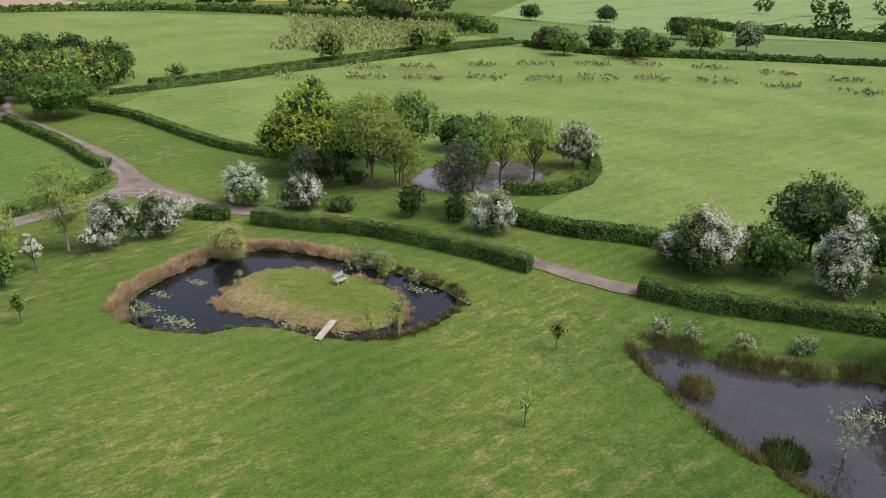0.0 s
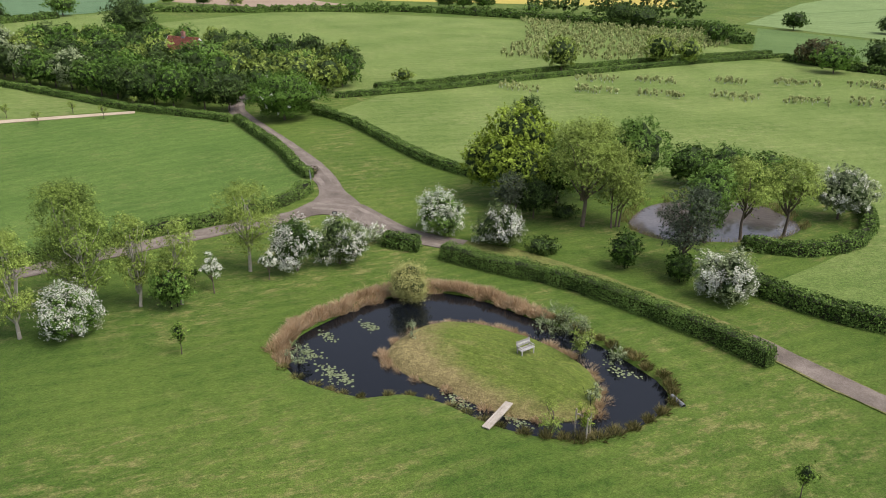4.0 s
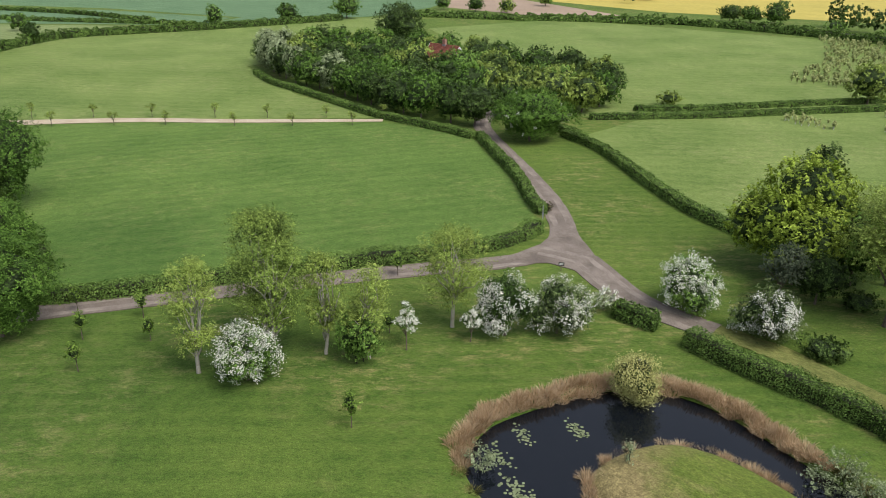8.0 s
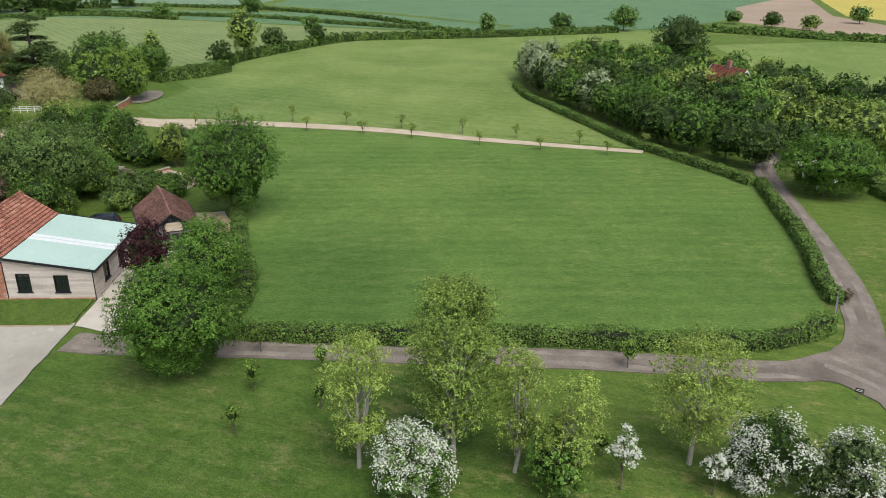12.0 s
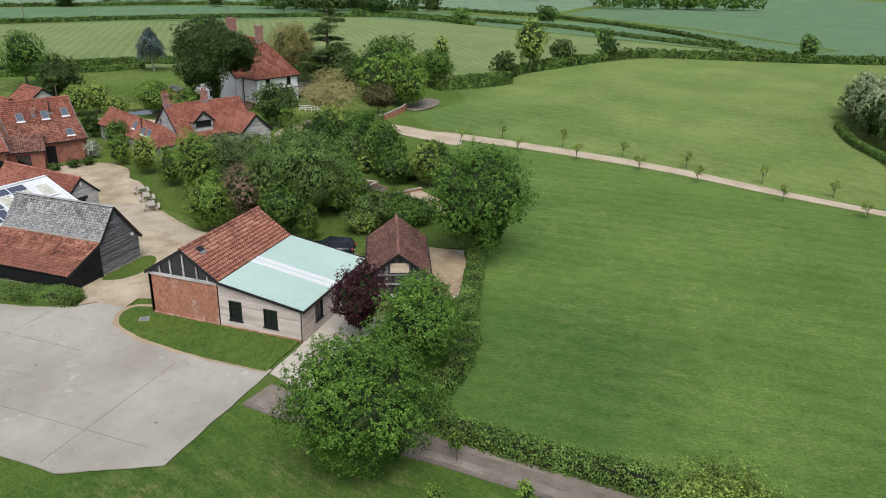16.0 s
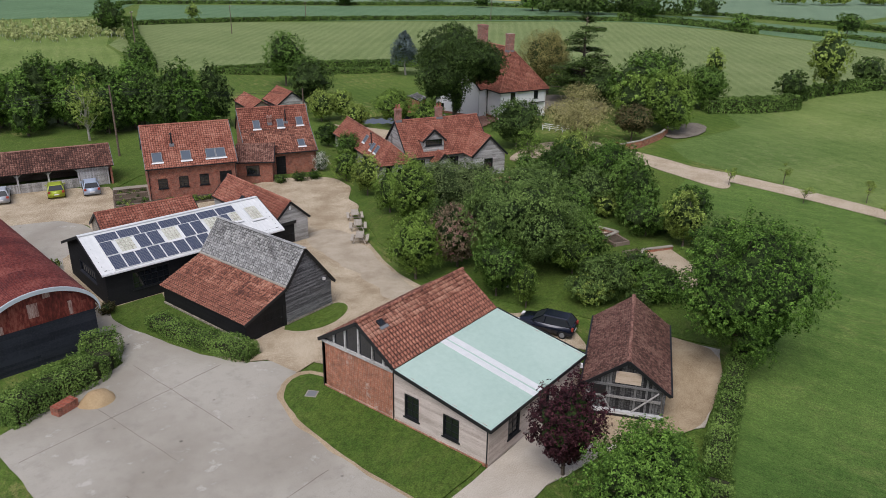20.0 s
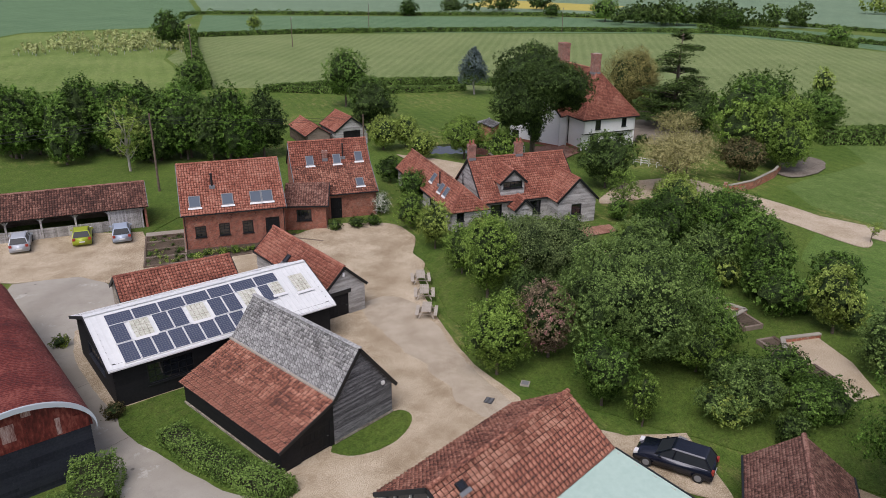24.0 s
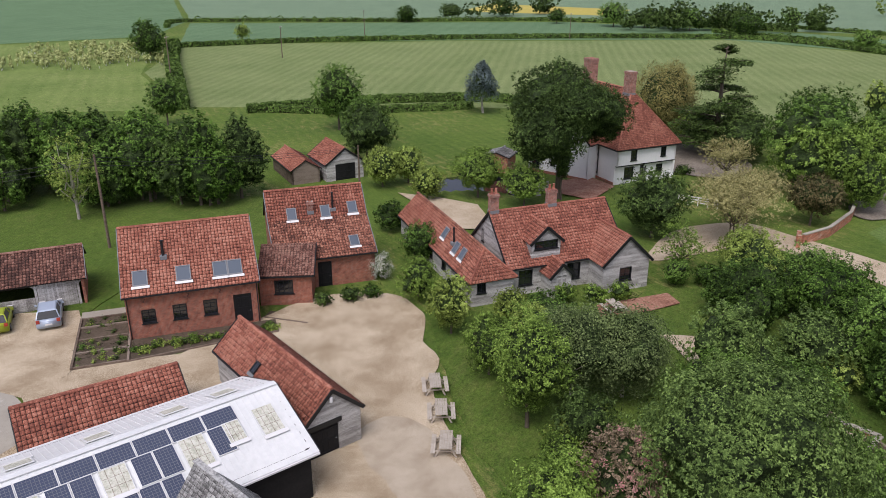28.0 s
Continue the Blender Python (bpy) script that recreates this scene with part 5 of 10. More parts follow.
def crown_shell(h, r, bottom, kind, n, lumps, spray, reach, droop=0.0, depth=0.15):
    """Places and normals of leaves in sprays over a crown whose outside swells into many lumps, and the lumps' tops."""
    mid, half = (h + bottom) / 2, (h - bottom) / 2
    c = rng.normal(size=(lumps, 3))
    c[:, 2] = np.abs(c[:, 2]) * 0.9 - 0.35 * rng.uniform(0, 1, lumps)
    c = unit(c)
    wide = rng.uniform(0.75, 1.35, lumps) * 2.3 / math.sqrt(lumps)
    swell = rng.uniform(0.45, 1.3, lumps)
    small = unit(rng.normal(size=(lumps * 5, 3)))
    skew = rng.normal(size=3) * 0.1

    def place(d, deep):
        gap = 1 - np.clip((2 - 2 * d @ c.T) / wide ** 2, 0, 1)
        high = gap * swell
        k = high.argmax(1)
        lump = np.sqrt(np.clip(high[np.arange(len(d)), k], 0, None))
        near = (d @ small.T)
        j = near.argmax(1)
        knob = 1 - np.clip((2 - 2 * near.max(1)) * lumps * 5 / 4.5, 0, 1)
        u, flat = d[:, 2], np.maximum(np.hypot(d[:, 0], d[:, 1]), 1e-4)
        if kind == "dome":
            w = np.where(u > -0.15, np.sqrt(np.maximum(1 - np.maximum(u + 0.15, 0) ** 2 / 1.35, 0)), 1 + 0.2 * (u + 0.15))
        elif kind == "cone":
            w = (1 - (u + 1) / 2) * 0.9 + 0.1 * flat
        else:
            w = np.where(u > -0.1, np.sqrt(np.maximum(1 - ((u + 0.1) / 1.1) ** 2.0, 0)) ** 1.05, np.maximum(1 - ((u + 0.1) / 1.0) ** 2, 0) ** 0.32)
        f = (0.62 + 0.36 * lump + 0.15 * knob * (0.4 + lump)) * deep * (1 + d @ skew)
        p = np.column_stack([d[:, 0] / flat * w * r * f, d[:, 1] / flat * w * r * f, mid + u * half * (0.3 + 0.7 * f)])
        return p, unit(unit(p - (0, 0, mid - half * 0.3)) * 0.6 + (d - c[k]) * 1.6 + (d - small[j]) * 2.0)

    m = max(1, n // spray)
    d = unit(rng.normal(size=(m, 3)))
    root, face = place(d, 1 - np.abs(rng.normal(size=m)) * depth + 0.02)
    way = unit(face * (0.25 if droop else 1.0) + rng.normal(size=(m, 3)) * 0.45 + (0, 0, 0.3 - droop))
    s = rng.uniform(-0.5, 1.0, (m, spray, 1)) * reach * rng.uniform(0.5, 1.5, (m, 1, 1))
    at = root[:, None] + way[:, None] * s + rng.normal(size=(m, spray, 3)) * reach * 0.27
    nr = face[:, None] * 0.95 + way[:, None] * 0.15 + (0, 0, 0.12) + rng.normal(size=(m, spray, 3)) * 0.3
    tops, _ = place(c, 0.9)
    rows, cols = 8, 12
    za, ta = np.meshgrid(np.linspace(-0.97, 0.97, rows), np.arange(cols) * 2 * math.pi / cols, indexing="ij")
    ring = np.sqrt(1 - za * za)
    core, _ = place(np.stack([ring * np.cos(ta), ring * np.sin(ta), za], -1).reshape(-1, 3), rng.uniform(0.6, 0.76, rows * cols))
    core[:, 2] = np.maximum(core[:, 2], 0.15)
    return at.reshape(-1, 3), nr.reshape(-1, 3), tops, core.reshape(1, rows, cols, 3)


def tree(x, y, h, r, leaf, label, trunk=0.3, dense=1.0, leaf_size=0.3, kind="round", lobes=26, bark=None, loose=0.35, blossom=0.0, blossom_mat=None, group="", name="tree", category="tree", stems=1, lean=(0, 0), z=None, heart=True, droop=0.0, cluster=1):
    """A tree with trunk, limbs and a crown of clumped leaves."""
    t = thing(name, label, category, x, y, float(ground_height([x], [y])[0]) if z is None else z, rng.uniform(-2.6, 302.6), group)
    bark = bark or BARK
    bottom = h * trunk
    solid = heart and dense >= 0.8
    leaf_size = leaf_size * 0.68
    if solid:
        shells = []
        for k in range(cluster):
            turn = k * 2.4 + rng.normal() * 0.4
            q = 0.0 if cluster == 1 else (0.12 if k == 0 else rng.uniform(0.36, 0.6))
            rr = r if cluster == 1 else r * (0.66 if k == 0 else rng.uniform(0.38, 0.56))
            hh = h if k == 0 else bottom + (h - bottom) * rng.uniform(0.5, 0.92)
            bb = bottom if k == 0 else bottom * rng.uniform(0.5, 1.3)
            area = math.pi * 2.2 * (rr * rr + rr * (hh - bb))
            one = crown_shell(hh, rr, bb, kind, int(dense * 0.58 * area / (0.62 * leaf_size ** 2)), int(lobes * 0.9 / math.sqrt(cluster)) + 6, 8, 0.1 + 1.1 * leaf_size + droop * 0.3 + (0.2 if blossom > 0.15 else 0.0), droop, 0.22 if blossom > 0.15 else 0.15)
            for j in (0, 2, 3):
                one[j][..., :2] += (math.cos(turn) * r * q, math.sin(turn) * r * q)
            shells.append(one)
        shell = [np.concatenate(v) for v in zip(*shells)]
        cl = np.column_stack([shell[2], np.full(len(shell[2]), 0.25 * r), np.full(len(shell[2]), 0.2 * r)])
    else:
        cl = crown_lobes(h, r, bottom, int(lobes * 1.5), kind)
    cl[:, 0] += lean[0] * cl[:, 2] / h
    cl[:, 1] += lean[1] * cl[:, 2] / h
    b = Build()
    thick = 0.012 * h + 0.016 * r
    for s in range(stems):
        off = Vector((rng.normal() * 0.25, rng.normal() * 0.25, 0)) if stems > 1 else Vector((0, 0, 0))
        top = Vector((lean[0] * 0.7 + off.x * 2, lean[1] * 0.7 + off.y * 2, h * 0.78))
        rr = thick / math.sqrt(stems)
        b.tube([off + Vector((0, 0, -0.15)), off + Vector((0, 0, 0.15)), off + (top - off) * 0.3 + Vector((rng.normal() * 0.05 * h * 0.3, 0, 0)), off + (top - off) * 0.65, top], [rr * 1.5, rr * 1.1, rr * 0.9, rr * 0.55, 0.02], 7)
        for k in rng.permutation(len(cl))[: max(5, len(cl) // 3) // stems + 1]:
            f = min(0.9, max(trunk * 0.9, cl[k, 2] / h * rng.uniform(0.55, 0.8)))
            limb(b, off + (top - off) * f, cl[k, :3] * ((0.7, 0.7, 0.94) if solid else (1, 1, 1)), rr * (1 - f) * 0.75 + 0.012, 0.012)
    part("trunk", b, bark, t, smooth=True)
    n = int(dense * 400 * (r * r * 1.2 + r * (h - bottom) * 0.8) ** 0.92 * (0.3 / leaf_size) ** 1.6 * 0.46)
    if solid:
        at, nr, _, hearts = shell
        # Closed dark core, drawn for the shade seen between the leaves.
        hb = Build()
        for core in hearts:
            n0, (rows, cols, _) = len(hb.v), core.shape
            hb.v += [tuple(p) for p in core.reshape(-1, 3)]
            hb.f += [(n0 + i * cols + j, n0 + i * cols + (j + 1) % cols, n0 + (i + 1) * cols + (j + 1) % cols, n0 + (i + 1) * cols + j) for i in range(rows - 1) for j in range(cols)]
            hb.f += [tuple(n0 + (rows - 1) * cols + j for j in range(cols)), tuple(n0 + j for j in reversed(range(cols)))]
        tagged(part("inner_foliage", hb, CROWN_SHADE, t), kind="stuff")
    else:
        at, nr = clump_leaves(cl, n, loose, reach=0.16 + 0.9 * leaf_size)
    keep = at[:, 2] > 0.05
    part("crown", leaf_mesh("crown", at[keep], nr[keep], leaf_size * (1.0 if solid else 0.86), leaf), leaf, t)
    if blossom:
        if solid:
            sp, face = at.reshape(-1, 8, 3), nr.reshape(-1, 8, 3)
            mid = sp.mean(1)
            k = ((mid[:, None] - cl[None, :, :3]) ** 2).sum(-1).argmin(1)
            bloom = rng.uniform(0, 1, len(cl))
            rich = rng.uniform(0, 1, len(k)) < blossom if blossom < 0.15 else bloom[k] < blossom * rng.uniform(0.4, 1.4, len(k)) + 0.15 * (mid[:, 2] / h - 0.5)
            at, nr = np.repeat(sp[rich], 4, 1).reshape(-1, 3), np.repeat(face[rich], 4, 1).reshape(-1, 3)
            at = at + unit(nr) * 0.1 + rng.normal(size=at.shape) * 0.08
            nr = nr + (0, 0, 0.8)
        else:
            at, nr = clump_leaves(cl, int(n * blossom * 1.6), loose * 0.35, 0.8, 12, 0.16)
            at = at * (1.04, 1.04, 1.02) + (0, 0, 0.08)
        keep = at[:, 2] > 0.05
        at, nr = at[keep], nr[keep]
        part("blossom", leaf_mesh("blossom", at, nr, leaf_size * 0.68, blossom_mat or BLOSSOM, 1.1), blossom_mat or BLOSSOM, t, "clusters of white blossom" if not blossom_mat else "pink blossom")
    return t


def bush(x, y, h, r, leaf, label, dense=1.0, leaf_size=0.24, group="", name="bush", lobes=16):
    return tree(x, y, h, r, leaf, label, 0.05, dense, leaf_size, "dome", lobes, TWIG_SHADE, 0.3, group=group, name=name, category="bush", stems=3)


def hedge(line, h, w, label, leaf=None, dense=1.0, leaf_size=0.2, uneven=0.12, name="hedge"):
    """A clipped hedge along a line: twiggy heart, darkened with painted inner shade, and a shell of leaves."""
    line = smooth_ring(line, 1.0, False)
    ox, oy = line[len(line) // 2]
    t = thing(name, label, "hedge", ox, oy, 0)
    p = np.array(line) - (ox, oy)
    seg = np.diff(p, axis=0)
    length = np.hypot(*seg.T)
    total = length.sum()
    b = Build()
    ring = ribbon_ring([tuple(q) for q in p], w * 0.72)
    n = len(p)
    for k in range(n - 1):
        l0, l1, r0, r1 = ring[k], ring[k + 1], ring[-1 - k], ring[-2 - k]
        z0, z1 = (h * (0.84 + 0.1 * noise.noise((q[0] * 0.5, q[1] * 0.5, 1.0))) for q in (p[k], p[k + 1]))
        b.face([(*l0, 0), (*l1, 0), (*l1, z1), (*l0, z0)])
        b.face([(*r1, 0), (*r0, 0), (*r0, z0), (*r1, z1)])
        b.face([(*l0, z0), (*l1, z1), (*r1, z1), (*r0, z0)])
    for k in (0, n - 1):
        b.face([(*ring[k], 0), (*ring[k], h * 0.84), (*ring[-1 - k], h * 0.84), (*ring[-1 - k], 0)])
    part("heart", b, TWIG_SHADE, t)
    leaf_size = leaf_size * 0.8
    m = int(total * (2 * h + w) * 62 * dense * (0.2 / leaf_size) ** 1.7)
    k = rng.choice(len(seg), m, p=length / total)
    f = rng.uniform(0, 1, m)[:, None]
    c = p[k] + seg[k] * f
    d = seg[k] / length[k][:, None]
    side = np.stack([-d[:, 1], d[:, 0]], -1)
    q = rng.uniform(-1, 1, m) * (h + w / 2)
    over = np.clip(np.abs(q) - w / 2, 0, None)
    lump = np.array([noise.noise((a * 0.6, e * 0.6, 5.0)) for a, e in c]) * uneven * 2
    zz = h - over + np.where(over > 0, 0, lump) + rng.normal(size=m) * 0.07
    cross = np.where(over > 0, np.sign(q) * (w / 2 + lump * 0.5), q) + rng.normal(size=m) * 0.07
    cross *= 1 - 0.18 * np.clip(zz / h - 0.75, 0, 1) * 4 * (over > 0)
    at = np.column_stack([c + side * cross[:, None], np.maximum(zz, 0.03)])
    nr = np.column_stack([side * np.sign(q)[:, None] * (over > 0)[:, None], np.where(over > 0, 0.25, 1.0)]) + rng.normal(size=(m, 3)) * 0.5
    for e, s in ((0, -1), (n - 1, 1)):
        w2 = int(h * w * 110 * dense * (0.2 / leaf_size) ** 1.7)
        way = unit(np.array([seg[min(e, n - 2)]]))[0] * s
        across = rng.uniform(-0.5, 0.5, (w2, 1)) * w * 0.95 * np.array([[-way[1], way[0]]])
        tall = rng.uniform(0.02, 1.02, w2) * h
        bulge = (0.05 + rng.uniform(0, 0.28, (w2, 1))) * (1 - 0.5 * (tall[:, None] / h) ** 3)
        at = np.concatenate([at, np.column_stack([p[e] + across + way * bulge, tall])])
        nr = np.concatenate([nr, np.column_stack([np.repeat(way[None], w2, 0), np.full(w2, 0.4)]) + rng.normal(size=(w2, 3)) * 0.5])
    part("foliage", leaf_mesh("foliage", at, nr, leaf_size, leaf or LEAF_HEDGE), leaf or LEAF_HEDGE, t)
    return t


def blades(name, at, height, material, label, wide=0.035, lean=0.3, per=1, category="reeds"):
    """Upright blades of reed or rush at the given places, as one stand."""
    n = len(at)
    a = rng.uniform(0, 2 * math.pi, n)
    s = np.column_stack([np.cos(a), np.sin(a), np.zeros(n)]) * wide
    h = height * rng.uniform(0.55, 1.2, n)
    tip = np.column_stack([rng.normal(size=n) * lean * h, rng.normal(size=n) * lean * h, h])
    me = flat_mesh(name, np.stack([at - s, at + s, at + s * 0.6 + tip * 0.6, at + tip], 1), n, 4, material)
    return setting(name, me, material, label, category, kind="stuff")


HAW = "hawthorn tree covered in white blossom"
# around the junction and the lane
row = "trees along the farm lane"
for x, y, h, r, leaf, d in ((-64.5, 22.2, 8.3, 2.1, LEAF_OLIVE, 0.55), (-67.1, 27.2, 10.0, 3.4, LEAF_LANE, 0.75), (-65.1, 27.4, 9.0, 2.6, LEAF_LANE, 0.55), (-63.8, 30.7, 7.8, 1.7, LEAF_OLIVE, 0.55), (-62.1, 33.3, 7.2, 1.9, LEAF_OLIVE, 0.6), (-64.2, 40.5, 8.2, 2.9, LEAF_OLIVE, 0.5)):
    tree(x, y, h, r, leaf, "slender young tree with thin spring leaves", 0.2, d * 1.6, 0.14, lobes=38, bark=PALE_BARK, group=row, loose=0.6, heart=False)
bush(-61.9, 32.6, 3.6, 1.7, LEAF, "dense green bush under lane trees")
tree(-62.4, 25.1, 4.1, 2.1, LEAF, HAW, 0.06, 0.8, 0.2, "dome", 30, blossom=0.5, group="blossoming hawthorns", cluster=6)
tree(-62.2, 36.1, 3.2, 0.8, LEAF, "leaning small hawthorn with white blossom", 0.3, 0.5, 0.18, lobes=10, blossom=2.6, group="blossoming hawthorns", lean=(0.8, 0.6))
tree(-61.6, 40.8, 2.4, 0.7, LEAF, "small hawthorn with white blossom", 0.35, 0.5, 0.18, lobes=8, blossom=2.6, group="blossoming hawthorns")
tree(-61.6, 43.6, 5.0, 2.3, LEAF, HAW, 0.2, 0.8, 0.2, "round", 30, blossom=0.5, group="blossoming hawthorns", cluster=6)
tree(-60.5, 47.3, 4.3, 2.3, LEAF_BIRCH, "hawthorn with thin white blossom", 0.08, 0.8, 0.2, "dome", 30, blossom=0.36, group="blossoming hawthorns", cluster=5)
tree(-62.4, 52.7, 1.8, 1.1, LEAF_SILVER, "low shrub with greyish white blossom", 0.1, 0.5, 0.18, lobes=8, blossom=0.8, group="blossoming hawthorns")
tree(-60.1, 59.1, 4.6, 2.6, LEAF, HAW, 0.05, 0.8, 0.2, "dome", 30, blossom=0.58, group="blossoming hawthorns", cluster=6)
tree(-54.2, 61.3, 4.1, 2.6, LEAF_BIRCH, "hawthorn fading from white blossom to green", 0.05, 0.8, 0.2, "dome", 30, blossom=0.28, group="blossoming hawthorns", cluster=5)
tree(-51.4, 48.0, 4.0, 2.0, LEAF_WILLOW, "young willow with yellowish hanging leaves", 0.15, 0.85, 0.12, "dome", 30, PALE_BARK, droop=1.1, cluster=4, stems=2)
tree(-14.5, 67.3, 5.8, 4.3, LEAF_BIRCH, "large spreading hawthorn with thin white blossom", 0.05, 0.9, 0.2, "dome", 36, blossom=0.22, group="blossoming hawthorns", cluster=6)
tree(-3.0, 69.1, 6.6, 2.6, LEAF, HAW, 0.06, 0.8, 0.2, "dome", 30, blossom=0.55, group="blossoming hawthorns", cluster=5)
tree(-5.7, 75.4, 7.7, 4.2, LEAF_DARK, "dark green broadleaf tree by a hedge", 0.15, 1.0, 0.28)
tree(1.1, 73.3, 7.2, 4.7, LEAF_DARK, "dark green broadleaf tree by a hedge", 0.12, 1.0, 0.28)
bush(-8.9, 69.8, 4.6, 3.4, LEAF, "broad green shrub beside a hedge")
# copse round the wood pond
tree(-62.8, 72.7, 10.4, 6.2, LEAF_LIME, "broad oak with yellow-green spring leaves", 0.12, 1.1, 0.3, "dome", 44, cluster=6)
tree(-65.1, 77.0, 11.0, 2.2, LEAF_DARK, "dark pine standing behind an oak", 0.35, 0.8, 0.26)
tree(-52.1, 71.2, 11.0, 4.4, LEAF_OLIVE, "tall thin-leaved tree with bare twigs", 0.35, 1.25, 0.17, lobes=44, loose=0.6, heart=False)
tree(-49.8, 73.6, 8.0, 3.6, LEAF_OLIVE, "many-stemmed tree leaning over a pond", 0.25, 0.9, 0.18, lobes=30, stems=3, lean=(1.2, 0.4), loose=0.5, heart=False)
tree(-39.6, 69.2, 8.0, 3.0, LEAF_PINE, "dark grey-green pine beside a pond", 0.2, 0.9, 0.18, lobes=34, loose=0.5, heart=False)
tree(-41.6, 76.6, 8.2, 2.6, LEAF, "green leafy tree beside a pond", 0.1, 0.9, 0.2)
tree(-40.2, 81.2, 9.0, 3.0, LEAF_OLIVE, "young-leaved tree at pond edge", 0.42, 0.9, 0.18, loose=0.5, heart=False)
tree(-37.9, 85.6, 8.4, 3.2, LEAF_OLIVE, "young-leaved tree at pond edge", 0.42, 0.9, 0.18, loose=0.5, heart=False)
tree(-35.8, 93.4, 5.4, 3.2, LEAF_SILVER, "rounded green tree at the copse edge", 0.1, 0.9, 0.22, "dome", blossom=0.12)
tree(-57.3, 77.8, 9.5, 3.6, LEAF_OLIVE, "twiggy tree with sparse leaves", 0.3, 0.75, 0.17, lobes=34, loose=0.7, heart=False)
tree(-54.8, 83.5, 9.0, 3.8, LEAF, "mid green tree of the copse", 0.2, 0.9, 0.22)
for x, y, h, r in ((-60.5, 70.5, 5.5, 2.6), (-58.6, 75.0, 7.0, 3.0), (-52.6, 92.0, 5.0, 3.2), (-49.5, 95.4, 4.6, 3.0), (-45.8, 97.4, 4.4, 2.8)):
    tree(x, y, h, r, LEAF, "dense green tree of the copse", 0.06, 0.9, 0.24, "dome", 30)
tree(-58.2, 66.6, 5.2, 1.9, LEAF_PINE, "small dark pine before an oak", 0.3, 0.9, 0.17, lobes=24, loose=0.5, heart=False)
tree(-57.0, 69.3, 4.5, 2.4, LEAF_DARK, "dark shrubby tree of the copse", 0.1, 0.8, 0.24)
bush(-43.2, 65.5, 3.4, 1.6, LEAF, "round green bush on grass")
bush(-38.4, 66.7, 2.5, 1.5, LEAF, "round green bush on grass")
tree(-34.0, 66.6, 4.6, 2.6, LEAF_SILVER, "pale grey-green hawthorn bush on grass", 0.04, 0.8, 0.22, "dome", 36, blossom=0.2, name="bush", category="bush", cluster=5)
bush(-50.4, 63.0, 1.2, 1.8, LEAF_DARK, "low dark bush on grass")
bush(-55.0, 71.7, 1.3, 1.6, LEAF_DARK, "low dark bush under trees")
# the big round chestnut and the maples by the yard
tree(-112.3, 73.5, 7.4, 6.2, MAPLE, "huge rounded chestnut with cream flower spikes", 0.02, 1.1, 0.22, "dome", 76, blossom=0.012, loose=0.2)
tree(-74.8, 9.6, 8.0, 4.2, MAPLE, "dense round maple beside the lane", 0.03, 1.4, 0.15, "dome", 90, group="maples by the yard")
tree(-85.2, 9.3, 7.4, 3.15, MAPLE, "dense round maple beside the lane", 0.03, 1.4, 0.15, "dome", 80, group="maples by the yard")
tree(-107.5, 6.3, 10.4, 4.7, MAPLE, "tall dense broadleaf tree at paddock edge", 0.03, 1.4, 0.18, "dome", 90)
tree(-88.2, 3.6, 5.6, 2.0, LEAF_COPPER, "dark purple copper-leaved tree by a barn", 0.05, 1.5, 0.17, "round", 62, loose=0.3)
